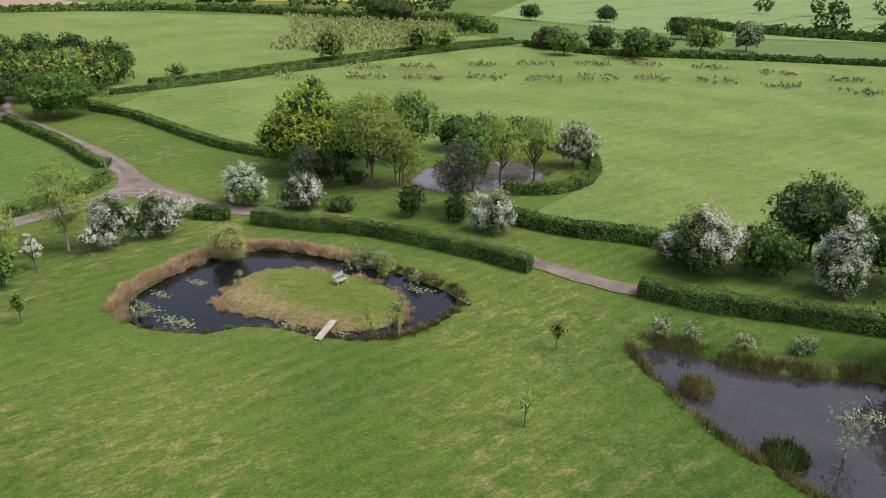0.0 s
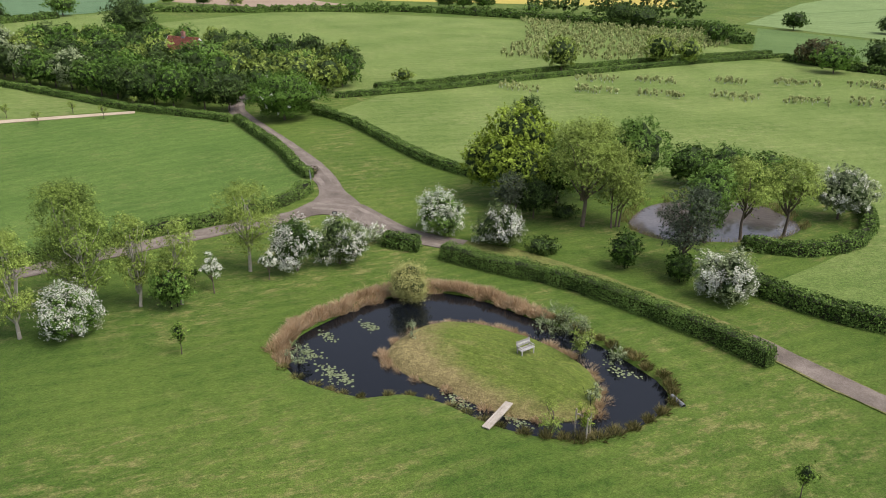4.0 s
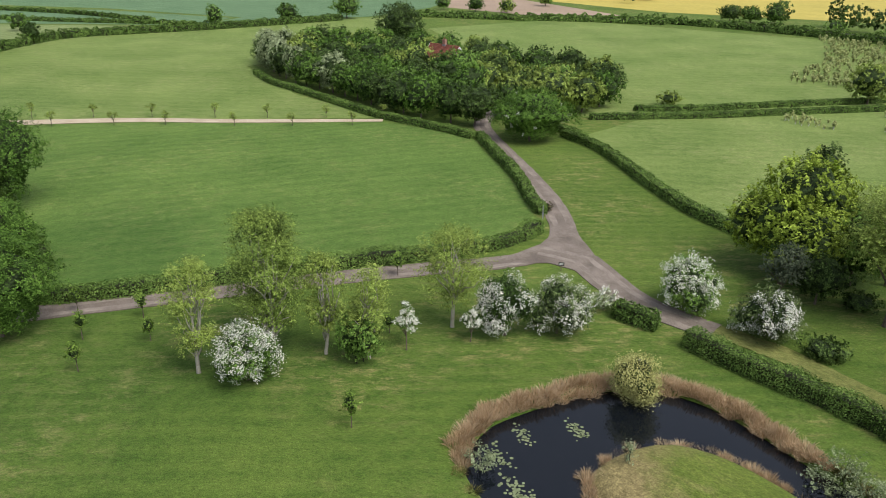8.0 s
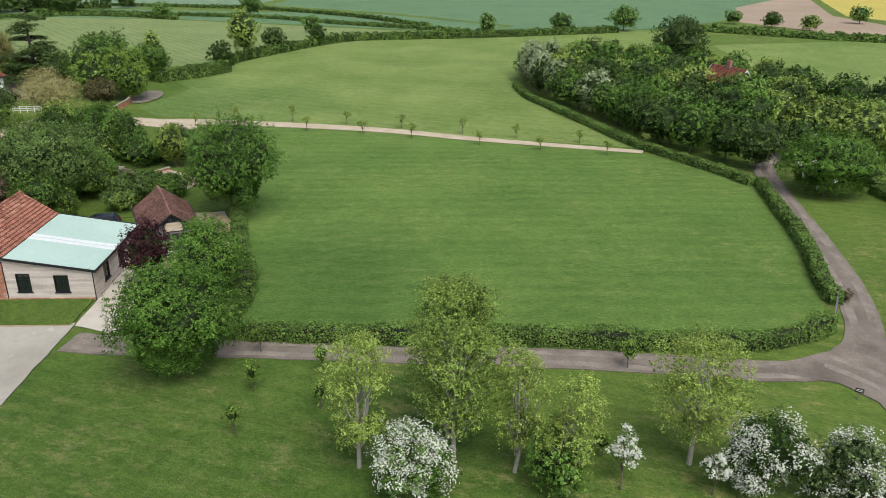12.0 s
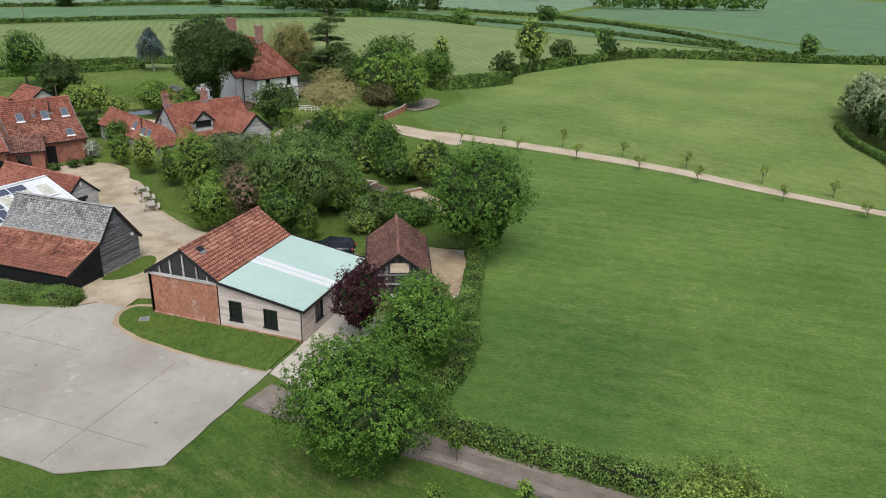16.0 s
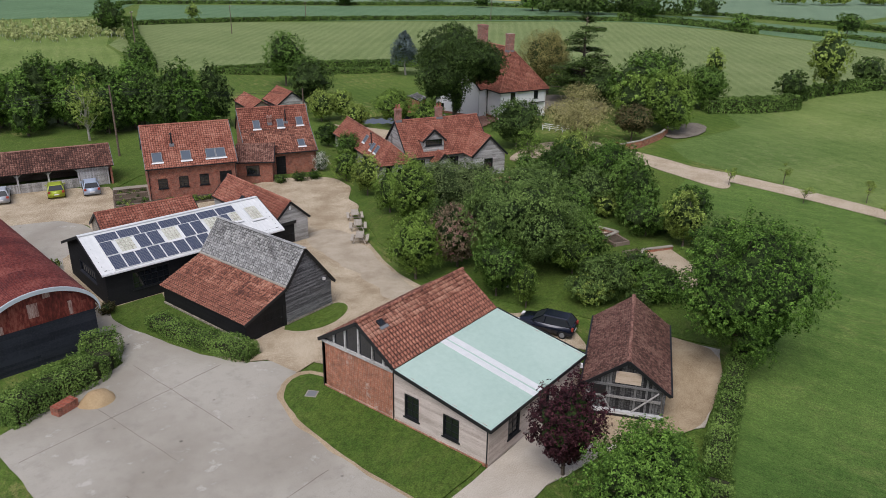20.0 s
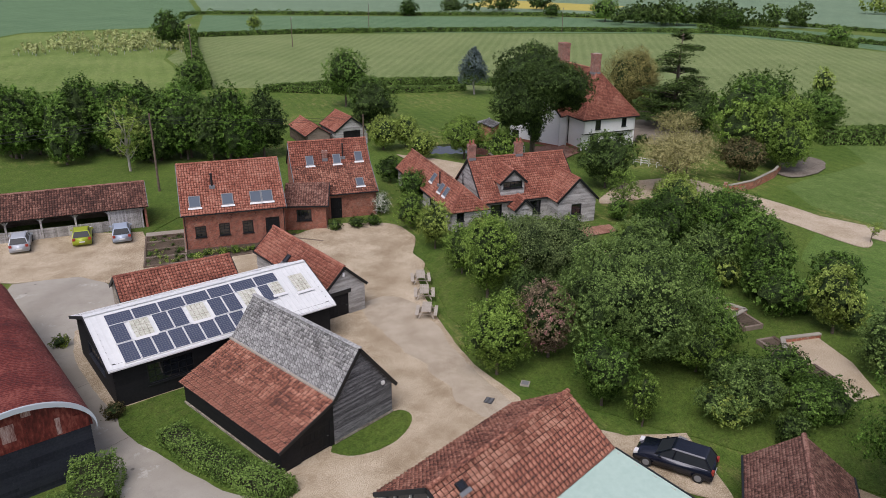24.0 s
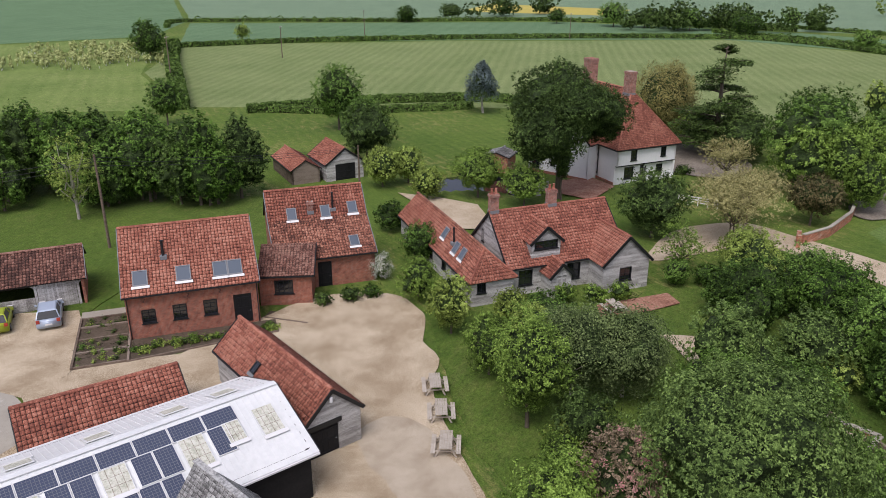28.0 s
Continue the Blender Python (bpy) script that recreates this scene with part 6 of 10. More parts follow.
# garden thicket
for x, y, h, r, leaf, label in (
    (-102.9, -19.4, 6.2, 2.2, LEAF_BRIGHT, "bright green young maple on a lawn"), (-107.2, -18.2, 6.0, 2.2, LEAF_CHERRY, "cherry with bronze leaves and pink flowers"), (-104.5, -12.1, 5.0, 2.0, LEAF, "green maple at the lawn edge"),
    (-104.3, -9.1, 3.6, 0.9, LEAF_BRIGHT, "slim young light green tree"), (-110.8, -14.2, 9.6, 5.8, LEAF_SOFT, "large rounded green tree on a lawn"), (-109.2, -5.0, 4.4, 2.9, LEAF_SOFT, "bushy green tree beside a lawn"),
    (-117.9, -24.5, 6.6, 2.9, LEAF_BIRCH, "grey-green birch with white stem"), (-115.8, -27.0, 6.8, 2.9, LEAF_BIRCH, "silvery birch with white stem"), (-111.0, -27.0, 8.0, 2.2, LEAF_BRIGHT, "tall bright green young tree"),
    (-110.6, -22.8, 4.4, 1.8, LEAF_DARK, "small dark green leafy tree"), (-116.9, -38.5, 5.0, 1.7, LEAF_OLIVE, "olive green young tree by the yard"), (-119.4, -44.4, 4.2, 1.6, LEAF_BRIGHT, "bright green round tree by the yard"),
    (-125.2, -50.0, 4.2, 1.9, LEAF, "leafy green tree beside a brick cottage"), (-114.2, -32.6, 5.0, 1.8, LEAF_BRIGHT, "yellow-green young tree by the yard"), (-116.0, -30.4, 5.4, 1.8, LEAF_OLIVE, "olive green young tree by the yard"),
    (-132.0, -21.6, 6.2, 3.4, LEAF, "dense green tree with white flowers"), (-122.8, -19.7, 6.6, 3.6, LEAF_SOFT, "dense green tree of the garden"), (-128.6, -11.4, 6.2, 3.2, LEAF, "dense green tree of the garden"),
    (-131.2, -13.1, 6.4, 2.9, LEAF, "dense green tree of the garden"), (-125.2, -4.6, 5.4, 2.8, LEAF_OLIVE, "tree with olive-bronze leaves"), (-116.4, -10.4, 3.0, 2.2, LEAF, "leafy green tree of the garden"),
    (-112.6, -9.6, 3.6, 2.0, LEAF_BRIGHT, "light green leafy garden tree"), (-112.6, -1.6, 3.0, 2.2, LEAF, "leafy green tree of the garden"), (-115.4, -4.6, 2.4, 1.9, LEAF, "leafy green tree of the garden"), (-121.4, 0.1, 5.6, 2.8, LEAF_SOFT, "leafy green tree of the garden"),
    (-116.3, -16.7, 6.0, 2.8, LEAF_SOFT, "leafy green tree of the garden"), (-121.6, -33.4, 3.4, 2.2, LEAF, "spreading green shrub beside a cottage"), (-135.4, -15.7, 5.0, 2.6, LEAF, "leafy green tree of the garden"), (-132.4, -6.8, 4.6, 2.2, LEAF, "leafy green tree of the garden"),
    (-128.4, -16.6, 5.0, 2.6, LEAF_SOFT, "leafy green tree of the garden"), (-125.6, -8.6, 4.2, 2.2, LEAF, "leafy green tree of the garden"), (-119.6, -18.6, 4.8, 2.6, LEAF, "leafy green tree of the garden"), (-112.4, -6.6, 2.6, 2.0, LEAF, "low leafy green tree of the garden"),
    (-114.2, -13.4, 3.2, 2.0, LEAF_BRIGHT, "light green leafy garden tree"), (-137.0, -20.6, 5.0, 2.8, LEAF, "leafy green tree of the garden"), (-133.8, -24.6, 4.6, 2.6, LEAF, "leafy green tree of the garden"), (-115.0, -10.4, 5.2, 2.6, LEAF, "leafy green tree of the garden"), (-119.6, -14.4, 5.6, 2.7, LEAF, "leafy green tree of the garden")):
    tree(x, y, h, r, leaf, label, 0.05, 1.1 if x > -114 else 0.95, 0.165 if x > -121 else 0.22, "round", 34, blossom=0.05 if "pink" in label else 0, blossom_mat=PINK if "pink" in label else None, group="trees of the garden thicket", bark=PALE_BARK if "birch" in label else None, droop=1.3 if "birch" in label else 0.0, cluster=3 if 2.7 < r < 5 and "birch" not in label else 1)
for k in range(46):
    u, v = (k * 0.618) % 1.0, (k * 0.381 + 0.17 * (k % 3)) % 1.0
    x, y = -104 - 28 * u + rng.normal(), (-27 + 10 * u) + (24 - 2 * u) * v + rng.normal()
    if math.hypot(x + 101.5, y + 3.5) > 7 and not (x > -108.5 and y < -10) and not (-122 < x < -112 and -14 < y < -5) and abs((x + 125) * 0.857 - (y + 15) * 0.514 - 0.8) > 3.4:
        bush(x, y, rng.uniform(1.4, 3.0), rng.uniform(1.1, 1.9), (LEAF, LEAF_DARK, LEAF, LEAF_BRIGHT, LEAF_OLIVE)[k % 5], "leafy shrub under the garden trees", 0.9, 0.2, "shrubs of the garden thicket", "shrub", 12)
# round the white house
tree(-150.8, -52.2, 15.8, 7.5, LEAF_DARK, "great dark oak before the white house", 0.49, 1.2, 0.22, "round", 44, cluster=6)
tree(-150.4, -51.4, 7.0, 1.2, LEAF_DARK, "ivy climbing an oak trunk", 0.3, 0.9, 0.2, "round", 12, name="ivy", category="ivy")

tree(-186.0, -56.5, 12.0, 5.2, LEAF_WEEP, "yellowish weeping willow behind the white house", 0.03, 1.0, 0.2, "round", 40, droop=1.6)
tree(-157.2, -99.3, 10.4, 4.2, LEAF, "tall green tree behind a garden", 0.1, 0.9, 0.28)
tree(-146.0, -80.1, 8.5, 4.0, LEAF_DARK, "dark green tree behind a garden", 0.08, 0.9, 0.28)
tree(-151.5, -86.4, 7.5, 3.4, LEAF, "leafy green tree of the garden", 0.08, 0.9, 0.28)
tree(-144.6, -59.2, 6.0, 3.2, LEAF_BRIGHT, "clipped round tree by the moat", 0.1, 1.3, 0.18, lobes=66, loose=0.2)
tree(-145.6, -53.2, 4.8, 2.5, LEAF_BRIGHT, "clipped round tree by the moat", 0.1, 1.3, 0.18, lobes=66, loose=0.2)
tree(-146.3, -37.6, 6.6, 4.0, LEAF_DARK, "dark spreading yew beside a cottage", 0.05, 1.1, 0.24, "dome", 36)
tree(-150.6, -31.0, 6.6, 5.0, LEAF_TAN, "old fruit tree with sparse yellowish leaves", 0.34, 0.85, 0.17, lobes=44, loose=0.6, stems=4, heart=False)
tree(-168.0, -39.5, 6.0, 3.4, LEAF_TAN, "old fruit tree with sparse yellowish leaves", 0.45, 0.6, 0.17, lobes=30, loose=0.6, heart=False)
tree(-156.5, -32.0, 6.2, 3.6, LEAF_TAN, "old fruit tree with sparse yellowish leaves", 0.4, 0.8, 0.17, lobes=30, loose=0.6, heart=False)
for x, y, h, r, leaf in ((-138.8, -24.6, 5.6, 2.8, LEAF_OLIVE), (-141.5, -21.0, 4.6, 2.6, LEAF), (-136.6, -17.6, 6.6, 3.0, MAPLE), (-143.5, -26.8, 4.4, 2.6, LEAF_OLIVE)):
    tree(x, y, h, r, leaf, "leafy tree between garden and drive", 0.05, 0.9, 0.19, "round", 30)
tree(-161.0, -27.0, 5.6, 2.8, LEAF_BRONZE, "small dark copper-leaved tree by the drive", 0.16, 1.1, 0.2, lobes=30)
tree(-170.6, -25.6, 10.6, 4.8, LEAF_BRIGHT, "broad bright green tree by the drive", 0.05, 1.0, 0.22, "round", 40, cluster=6)
tree(-186.5, -35.5, 10.2, 5.6, LEAF, "broad green tree behind the drive", 0.06, 1.0, 0.28, "dome", 44)
tree(-181.5, -43.0, 7.0, 4.4, LEAF_DARK, "dark green spreading tree behind the drive", 0.06, 1.0, 0.28, "dome", 36)
tree(-192.0, -28.0, 8.0, 4.4, LEAF, "broad green tree behind the drive", 0.06, 1.0, 0.28, "dome", 36)
tree(-198.2, -29.8, 5.5, 3.6, LEAF, "green tree at the meadow corner", 0.06, 1.0, 0.3, "dome")
tree(-139.9, -70.6, 5.0, 2.5, LEAF_OLIVE, "ivy-clad rounded shrub behind a cottage", 0.05, 1.1, 0.22, "dome")
tree(-143.2, -69.4, 4.6, 2.0, LEAF_OLIVE, "ivy-clad rounded shrub behind a cottage", 0.05, 1.1, 0.22, "dome")
tree(-139.8, -62.8, 4.0, 2.1, LEAF_OLIVE, "ivy-clad rounded shrub behind a cottage", 0.05, 1.1, 0.22, "dome")
tree(-129.7, -58.4, 3.2, 1.7, LEAF, "leafy green shrub beside a low range", 0.05, 1.0, 0.22, "dome")
tree(-139.8, -122.5, 8.0, 3.0, LEAF, "tall tree at the end of a hedge", 0.1, 1.0, 0.3)
# wood behind the yard lawn
for k in range(44):
    u = (k * 0.618) % 0.74
    x, y = -100 - 36 * u + rng.normal() * 1.5, -112 + 36 * u + 10 * (k % 4) / 3 + rng.normal() * 1.5
    h = rng.uniform(7.0, 10.5)
    tree(x, y, h, rng.uniform(2.8, 4.0), (LEAF, MAPLE, LEAF, LEAF_DARK, MAPLE)[k % 5], "green tree of a small wood", 0.03, 0.85, 0.34, "dome", 30, group="small wood behind the yard", cluster=1 + 2 * (k % 2))
tree(-109.2, -85.6, 9.6, 2.8, LEAF_OLIVE, "birch with white stem at the wood edge", 0.2, 0.5, 0.2, bark=PALE_BARK, loose=0.5)
# far wood on the left of the lane
edge = [(-203.0, 49.5), (-186.0, 48.5), (-171.0, 49.5), (-158.0, 53.6), (-144.5, 57.0), (-132.0, 61.5), (-121.5, 67.8), (-126.0, 76.5), (-124.0, 86.0), (-126.5, 102.0), (-146.9, 109.4), (-162.7, 104.6), (-180.6, 97.8), (-201.7, 86.3), (-212.1, 72.2), (-210.8, 57.6)]
front = smooth_ring([(-206.5, 58.0), (-200.0, 52.5), (-190.0, 51.0), (-180.0, 51.0), (-171.0, 52.5), (-158.0, 56.6), (-145.0, 60.0), (-132.5, 64.5), (-123.5, 70.0)], 4.3, False)
made = []
for k, (x, y) in enumerate(front):
    pale = x < -168 and k % 4 != 2 or -160 < x < -156
    tree(x, y, rng.uniform(7.2, 8.6) if pale else rng.uniform(5.6, 7.4), rng.uniform(2.9, 3.6), LEAF_SILVER if pale else (MAPLE, LEAF, LEAF_DARK, LEAF)[k % 4], "pale silvery tree of the roadside wood" if pale else "green tree of the roadside wood", 0.03, 0.9, 0.36, "dome", 24, group="roadside wood")
    made.append((x, y))
tries = 0
while len(made) < 96 and tries < 6000:
    tries += 1
    x, y = rng.uniform(-214.4, -120.9), rng.uniform(50.0, 110.0)
    hit, far = inside(np.array([x]), np.array([y]), edge)
    if hit[0] and far[0] > 1.2 and math.hypot(x + 169, y - 84) > 6.5 and abs(y - 73 - (x + 126) * -0.75) > 3 and all(math.hypot(x - a, y - c) > 5.0 for a, c in made):
        made.append((x, y))
        tree(x, y, rng.uniform(5.2, 7.4), rng.uniform(3.0, 4.2), (LEAF, MAPLE, LEAF_OLIVE, LEAF_DARK)[len(made) % 4], "green tree of the roadside wood", 0.05, 0.85, 0.46, "dome", 22, group="roadside wood")
tree(-213.1, 90.4, 12.0, 6.6, LEAF_DARK, "tall dark tree behind the roadside wood", 0.1, 1.0, 0.4, "round", 36)

# hedges
hedge([(-61.1, 53.1), (-58.3, 54.4)], 1.3, 1.3, "short clipped green hedge by the junction")
hedge([(-55.3, 55.2), (-50.5, 56.5), (-44.5, 58.7), (-37.5, 59.5), (-31.3, 59.6), (-26.9, 59.2)], 1.35, 1.3, "clipped green hedge beside a grassy track", leaf_size=0.115, uneven=0.2)
hedge([(-16.9, 59.9), (-11.4, 60.3), (-5.3, 61.8), (1.1, 63.3), (10.2, 66.4)], 1.5, 1.5, "clipped green hedge by the pond lawn", leaf_size=0.115, uneven=0.2)
hedge([(-34.2, 69.9), (-27.3, 69.8), (-21.5, 71.4), (-16.2, 71.8)], 1.4, 1.6, "dark green hedge at meadow edge")
hedge([(-38.3, 78.1), (-33.5, 81.3), (-31.5, 87.8), (-33.3, 94.8), (-36.7, 98.5), (-46.2, 100.0), (-54.0, 97.4)], 1.2, 1.2, "curved hedge round a wood pond", uneven=0.45)
hedge([(-80.3, 10.5), (-79.3, 14.4), (-78.5, 23.9), (-78.1, 34.7), (-76.9, 45.1), (-77.3, 51.7), (-79.7, 56.5)], 1.2, 1.3, "clipped hedge between lane and paddock", leaf_size=0.15, uneven=0.28)
hedge([(-83.9, 59.4), (-87.6, 60.2), (-96.4, 63.1), (-106.6, 65.3), (-116.1, 67.4)], 1.1, 1.1, "clipped hedge between lane and paddock")
hedge([(-116.5, 66.4), (-121.5, 64.6), (-131.6, 59.6), (-137.0, 57.2), (-146.0, 54.8), (-155.0, 52.4), (-164.0, 49.8), (-172.0, 47.6), (-184.0, 46.8)], 1.0, 1.2, "low hedge at the wood edge")
hedge([(-113.0, 79.8), (-105.3, 80.2), (-99.1, 79.1), (-84.5, 75.7), (-76.9, 74.6), (-68.1, 75.1)], 1.1, 1.3, "clipped hedge across meadows")
hedge([(-121.5, 90), (-118.6, 100), (-115.9, 109), (-112.4, 128.4), (-106.3, 159.4), (-99, 188), (-93, 206)], 0.95, 1.1, "long low hedge lining a far lane", leaf_size=0.28)
hedge([(-124.5, 101), (-121, 112.2), (-117.6, 134.7), (-111.6, 165), (-104, 192), (-98, 208)], 0.95, 1.1, "long low hedge lining a far lane", leaf_size=0.28)
hedge([(-119.5, 80.4), (-113.5, 81.4), (-109.5, 81.0)], 1.0, 1.3, "clipped hedge behind a chestnut")
hedge([(-93.1, 10.2), (-96.1, 9.4), (-100.5, 8.4), (-107.0, 6.9)], 1.3, 1.4, "rounded garden hedge beside gravel", LEAF_HEDGE, leaf_size=0.115, uneven=0.25)
hedge([(-80.6, 9.6), (-83.2, 11.2), (-87.6, 11.4), (-92.1, 10.6)], 1.2, 1.8, "uneven hedge at the paddock corner", LEAF_HEDGE, leaf_size=0.115, uneven=0.35)
hedge([(-71.3, -24.3), (-74.4, -25.1), (-77.8, -25.7), (-79.2, -28.0)], 1.5, 2.3, "rounded hedge before a red iron barn", LEAF_HEDGE, leaf_size=0.115, uneven=0.35)
hedge([(-83.9, -28.6), (-84.0, -26.0), (-84.6, -22.4), (-85.3, -19.5)], 1.0, 1.8, "rounded hedge beside a concrete yard", LEAF_HEDGE, leaf_size=0.115, uneven=0.4)

# reeds and rushes
def along(ring, n, inner, outer, keep=None):
    """Places scattered along a ring, from inner (towards its middle) to outer metres."""
    r = np.array(ring)
    nxt = np.roll(r, -1, 0)
    d = unit(nxt - r)
    k = rng.choice(len(r), n, p=np.hypot(*(nxt - r).T) / np.hypot(*(nxt - r).T).sum())
    area = np.sum(r[:, 0] * nxt[:, 1] - nxt[:, 0] * r[:, 1])
    out = np.stack([d[:, 1], -d[:, 0]], -1) * (1 if area > 0 else -1)
    p = r[k] + (nxt - r)[k] * rng.uniform(0, 1, n)[:, None] + out[k] * rng.uniform(inner, outer, n)[:, None]
    lump = np.array([noise.noise((a * 0.8, e * 0.8, 9.0)) for a, e in p])
    p = p[lump > rng.uniform(-0.3, 0.2, n)]
    if keep is not None:
        p = p[keep(p)]
    return np.column_stack([p, ground_height(p[:, 0], p[:, 1]) - 0.03])


def tussocks(name, spots, height, spread, per, material, label):
    """Rounded tufts of dry reed, their blades arching out from each middle."""
    at, tip, mid = [], [], []
    for x, y in spots:
        k = height * rng.uniform(0.65, 1.2)
        w = spread * rng.uniform(0.75, 1.25)
        z = float(ground_height([x], [y])[0])
        a = rng.uniform(0, 2 * math.pi, per)
        f = np.sqrt(rng.uniform(0, 1, per))
        root = np.column_stack([x + np.cos(a) * f * w * 0.45, y + np.sin(a) * f * w * 0.45, np.full(per, z - 0.05)])
        up = k * np.sqrt(1.02 - f * f * 0.75) * rng.uniform(0.75, 1.15, per)
        out = np.column_stack([np.cos(a) * f * w * 0.45, np.sin(a) * f * w * 0.45, up]) + rng.normal(size=(per, 3)) * 0.06
        at.append(root)
        tip.append(root + out)
        mid.append(root + out * (0.35, 0.35, 0.62))
    at, mid, tip = (np.concatenate(q) for q in (at, mid, tip))
    a = rng.uniform(0, 2 * math.pi, len(at))
    s = np.column_stack([np.cos(a), np.sin(a), np.zeros(len(at))]) * 0.015
    me = flat_mesh(name, np.stack([at - s, at + s, mid + s, tip, mid - s], 1), len(at), 5, material)
    return setting(name, me, material, label, "reeds", kind="stuff")


def rim_spots(ring, step, off, keep):
    """Places along a ring about a step apart, set off from it, where keep allows."""
    line = smooth_ring(ring, 0.2)
    out, last = [], None
    cx, cy = np.mean(line, axis=0)
    for x, y in line:
        if last is None or math.hypot(x - last[0], y - last[1]) > step * rng.uniform(0.7, 1.3):
            last = (x, y)
            d = math.hypot(x - cx, y - cy)
            o = off + rng.normal() * 0.15
            if keep(x, y):
                out.append((x + (x - cx) / d * o, y + (y - cy) / d * o))
    return out


west = rim_spots(MOAT, 0.42, -0.1, lambda x, y: (y > 46 and x < -41.5) or x < -49.5) + rim_spots(MOAT, 0.5, 0.35, lambda x, y: (y > 47 and x < -42) or x < -50.5)
tussocks("reeds_moat_bank", west, 0.66, 0.95, 190, REED, "tan dry reed tussocks round a moat")
tussocks("reeds_moat_east", rim_spots(MOAT, 1.1, 0.0, lambda x, y: x > -41.5 and y > 41), 0.55, 0.85, 220, RUSH, "brown and green rush tussocks at a moat")
tussocks("reeds_moat_front", rim_spots(MOAT, 1.3, -0.1, lambda x, y: y < 46 and -49.5 < x < -34), 0.3, 0.7, 160, RUSH, "short rush tussocks at water edge")
tussocks("reeds_island", rim_spots(ISLAND, 0.75, 0.2, lambda x, y: y > 45 or x < -44), 0.55, 0.85, 260, REED, "tan reed tussocks round a small island")
tussocks("reeds_island_front", rim_spots(ISLAND, 1.9, 0.2, lambda x, y: y < 45 and x > -44), 0.5, 0.75, 220, REED, "scattered reed tussocks on an island bank")
p = along(ISLAND, 16000, -2.8, 0.0)
rim = (p[:, 1] - 47.0) * 0.16 + (p[:, 0] + 38.0) * 0.03
p = p[-rim > rng.uniform(-0.3, 0.8, len(p))]
blades("grass_island", p, 0.1, STRAW, "dry yellowed grass on a small island", 0.03, 0.9, category="grass")
blades("reeds_pond_bank", along(POND, 20000, -0.7, 0.6), 0.7, RUSH, "green and tan rushes round a dark pond", 0.02)
blades("reeds_wood_pond", along(WOOD_POND, 5000, -0.8, 0.5), 0.6, RUSH, "green rushes round a wood pond", 0.02)

# ---- the farm buildings ----
def quad_roof(parent, name, pts, material, thick=0.08):
    """A plain sheet roof over four corners."""
    p = [Vector(q) for q in pts]
    n = (p[1] - p[0]).cross(p[3] - p[0]).normalized() * thick
    return part(name, Build().hexa([q - n for q in p] + p), material, parent)


def on(p, q, f):
    return tuple(np.array(p) * (1 - f) + np.array(q) * f)


# brick barn with a boarded, mint-roofed lean-to
t = brick_barn = thing("brick_barn", "brick and larch barn with pantiled and pale green roofs", "barn", -86.2, 0.0, 0, 180)
L, Y = 10.2, 13.0
side_holes = [(1.9, 3.1, 0.75, 2.15), (5.2, 6.4, 0.75, 2.15)]
at, _ = wall(t, "wall", (0, 0), (L, 0), 2.62, BOARD_PALE, side_holes, boards=BOARD_PALE, board=0.16)
for h in side_holes:
    window(t, at, h, TRIM_BLACK, (1, 2))
at, _ = wall(t, "wall", (L, 0.001), (L, 6.9), 2.62, BOARD_PALE, [(2.5, 4.5, 0.0, 2.1)], z1b=3.68, boards=BOARD_PALE, board=0.16)
door(t, at, (2.5, 4.5, 0.0, 2.1), BOARD_BLACK, 8)
wall(t, "wall", (L, 6.901), (L, Y), 3.7, BRICK_PALE, (), (2.85, 5.6), z1b=3.55, label="worn orange brick gable")
wall(t, "wall", (L, Y), (0, Y), 3.55, BRICK_PALE)
wall(t, "wall", (0, Y - 0.001), (0, 6.9), 3.35, BRICK_PALE, label="worn orange brick wall stained white")
front_holes = [(0.85, 1.95, 0.75, 2.3), (3.75, 4.9, 0.7, 2.15)]
at, _ = wall(t, "wall", (0, 6.899), (0, 0.001), 3.68, BOARD_PALE, front_holes, z1b=2.62, boards=BOARD_PALE, board=0.16)
for h in front_holes:
    window(t, at, h, TRIM_BLACK, (1, 2))
gb = Build().beam((-0.03, Y, 3.45), (-0.03, 6.9, 3.45), 0.12, 0.2)
for y, z in ((11.9, 4.2), (10.9, 4.9), (9.75, 5.5), (8.6, 4.85), (7.7, 4.25)):
    gb.beam((-0.03, y, 3.5), (-0.03, y, z), 0.1, 0.1)
gg = part("gable_frame", gb, BOARD_GREY, t, "silvered timber frame of the glazed gable")
pn = Build()
pn.face([(0.03, Y - 0.1, 3.5), (0.03, 6.95, 3.5), (0.03, 6.95, 3.68), (0.03, 9.75, 5.55), (0.03, Y - 0.1, 3.6)])
part("pane", pn, PANE_DARK, gg, "dark gable glazing")
for a, b in (((0, Y + 0.15, 3.5), (0, 9.75, 5.68)), ((0, 6.8, 3.7), (0, 9.75, 5.68))):
    part("bargeboard", Build().beam((-0.2, a[1], a[2]), (-0.2, b[1], b[2]), 0.06, 0.24), TRIM_BLACK, t)
barn_slope = ((L + 0.2, 6.75, 3.72), (-0.2, 6.75, 3.72), (-0.2, 9.75, 5.75), (L + 0.2, 9.75, 5.75))
barn_slope = (barn_slope[1], barn_slope[0], barn_slope[3], barn_slope[2])
back_slope = ((L + 0.2, Y + 0.25, 3.46), (-0.2, Y + 0.25, 3.46), (-0.2, 9.75, 5.75), (L + 0.2, 9.75, 5.75))
deck("roof_deck", *barn_slope, DECK_SHADE, t)
deck("roof_deck", *back_slope, DECK_SHADE, t)
tiles("roof_tiles", *back_slope, PANTILE, t)
ridge_tiles(t, (-0.2, 9.75, 5.79), (L + 0.2, 9.75, 5.79), PANTILE)
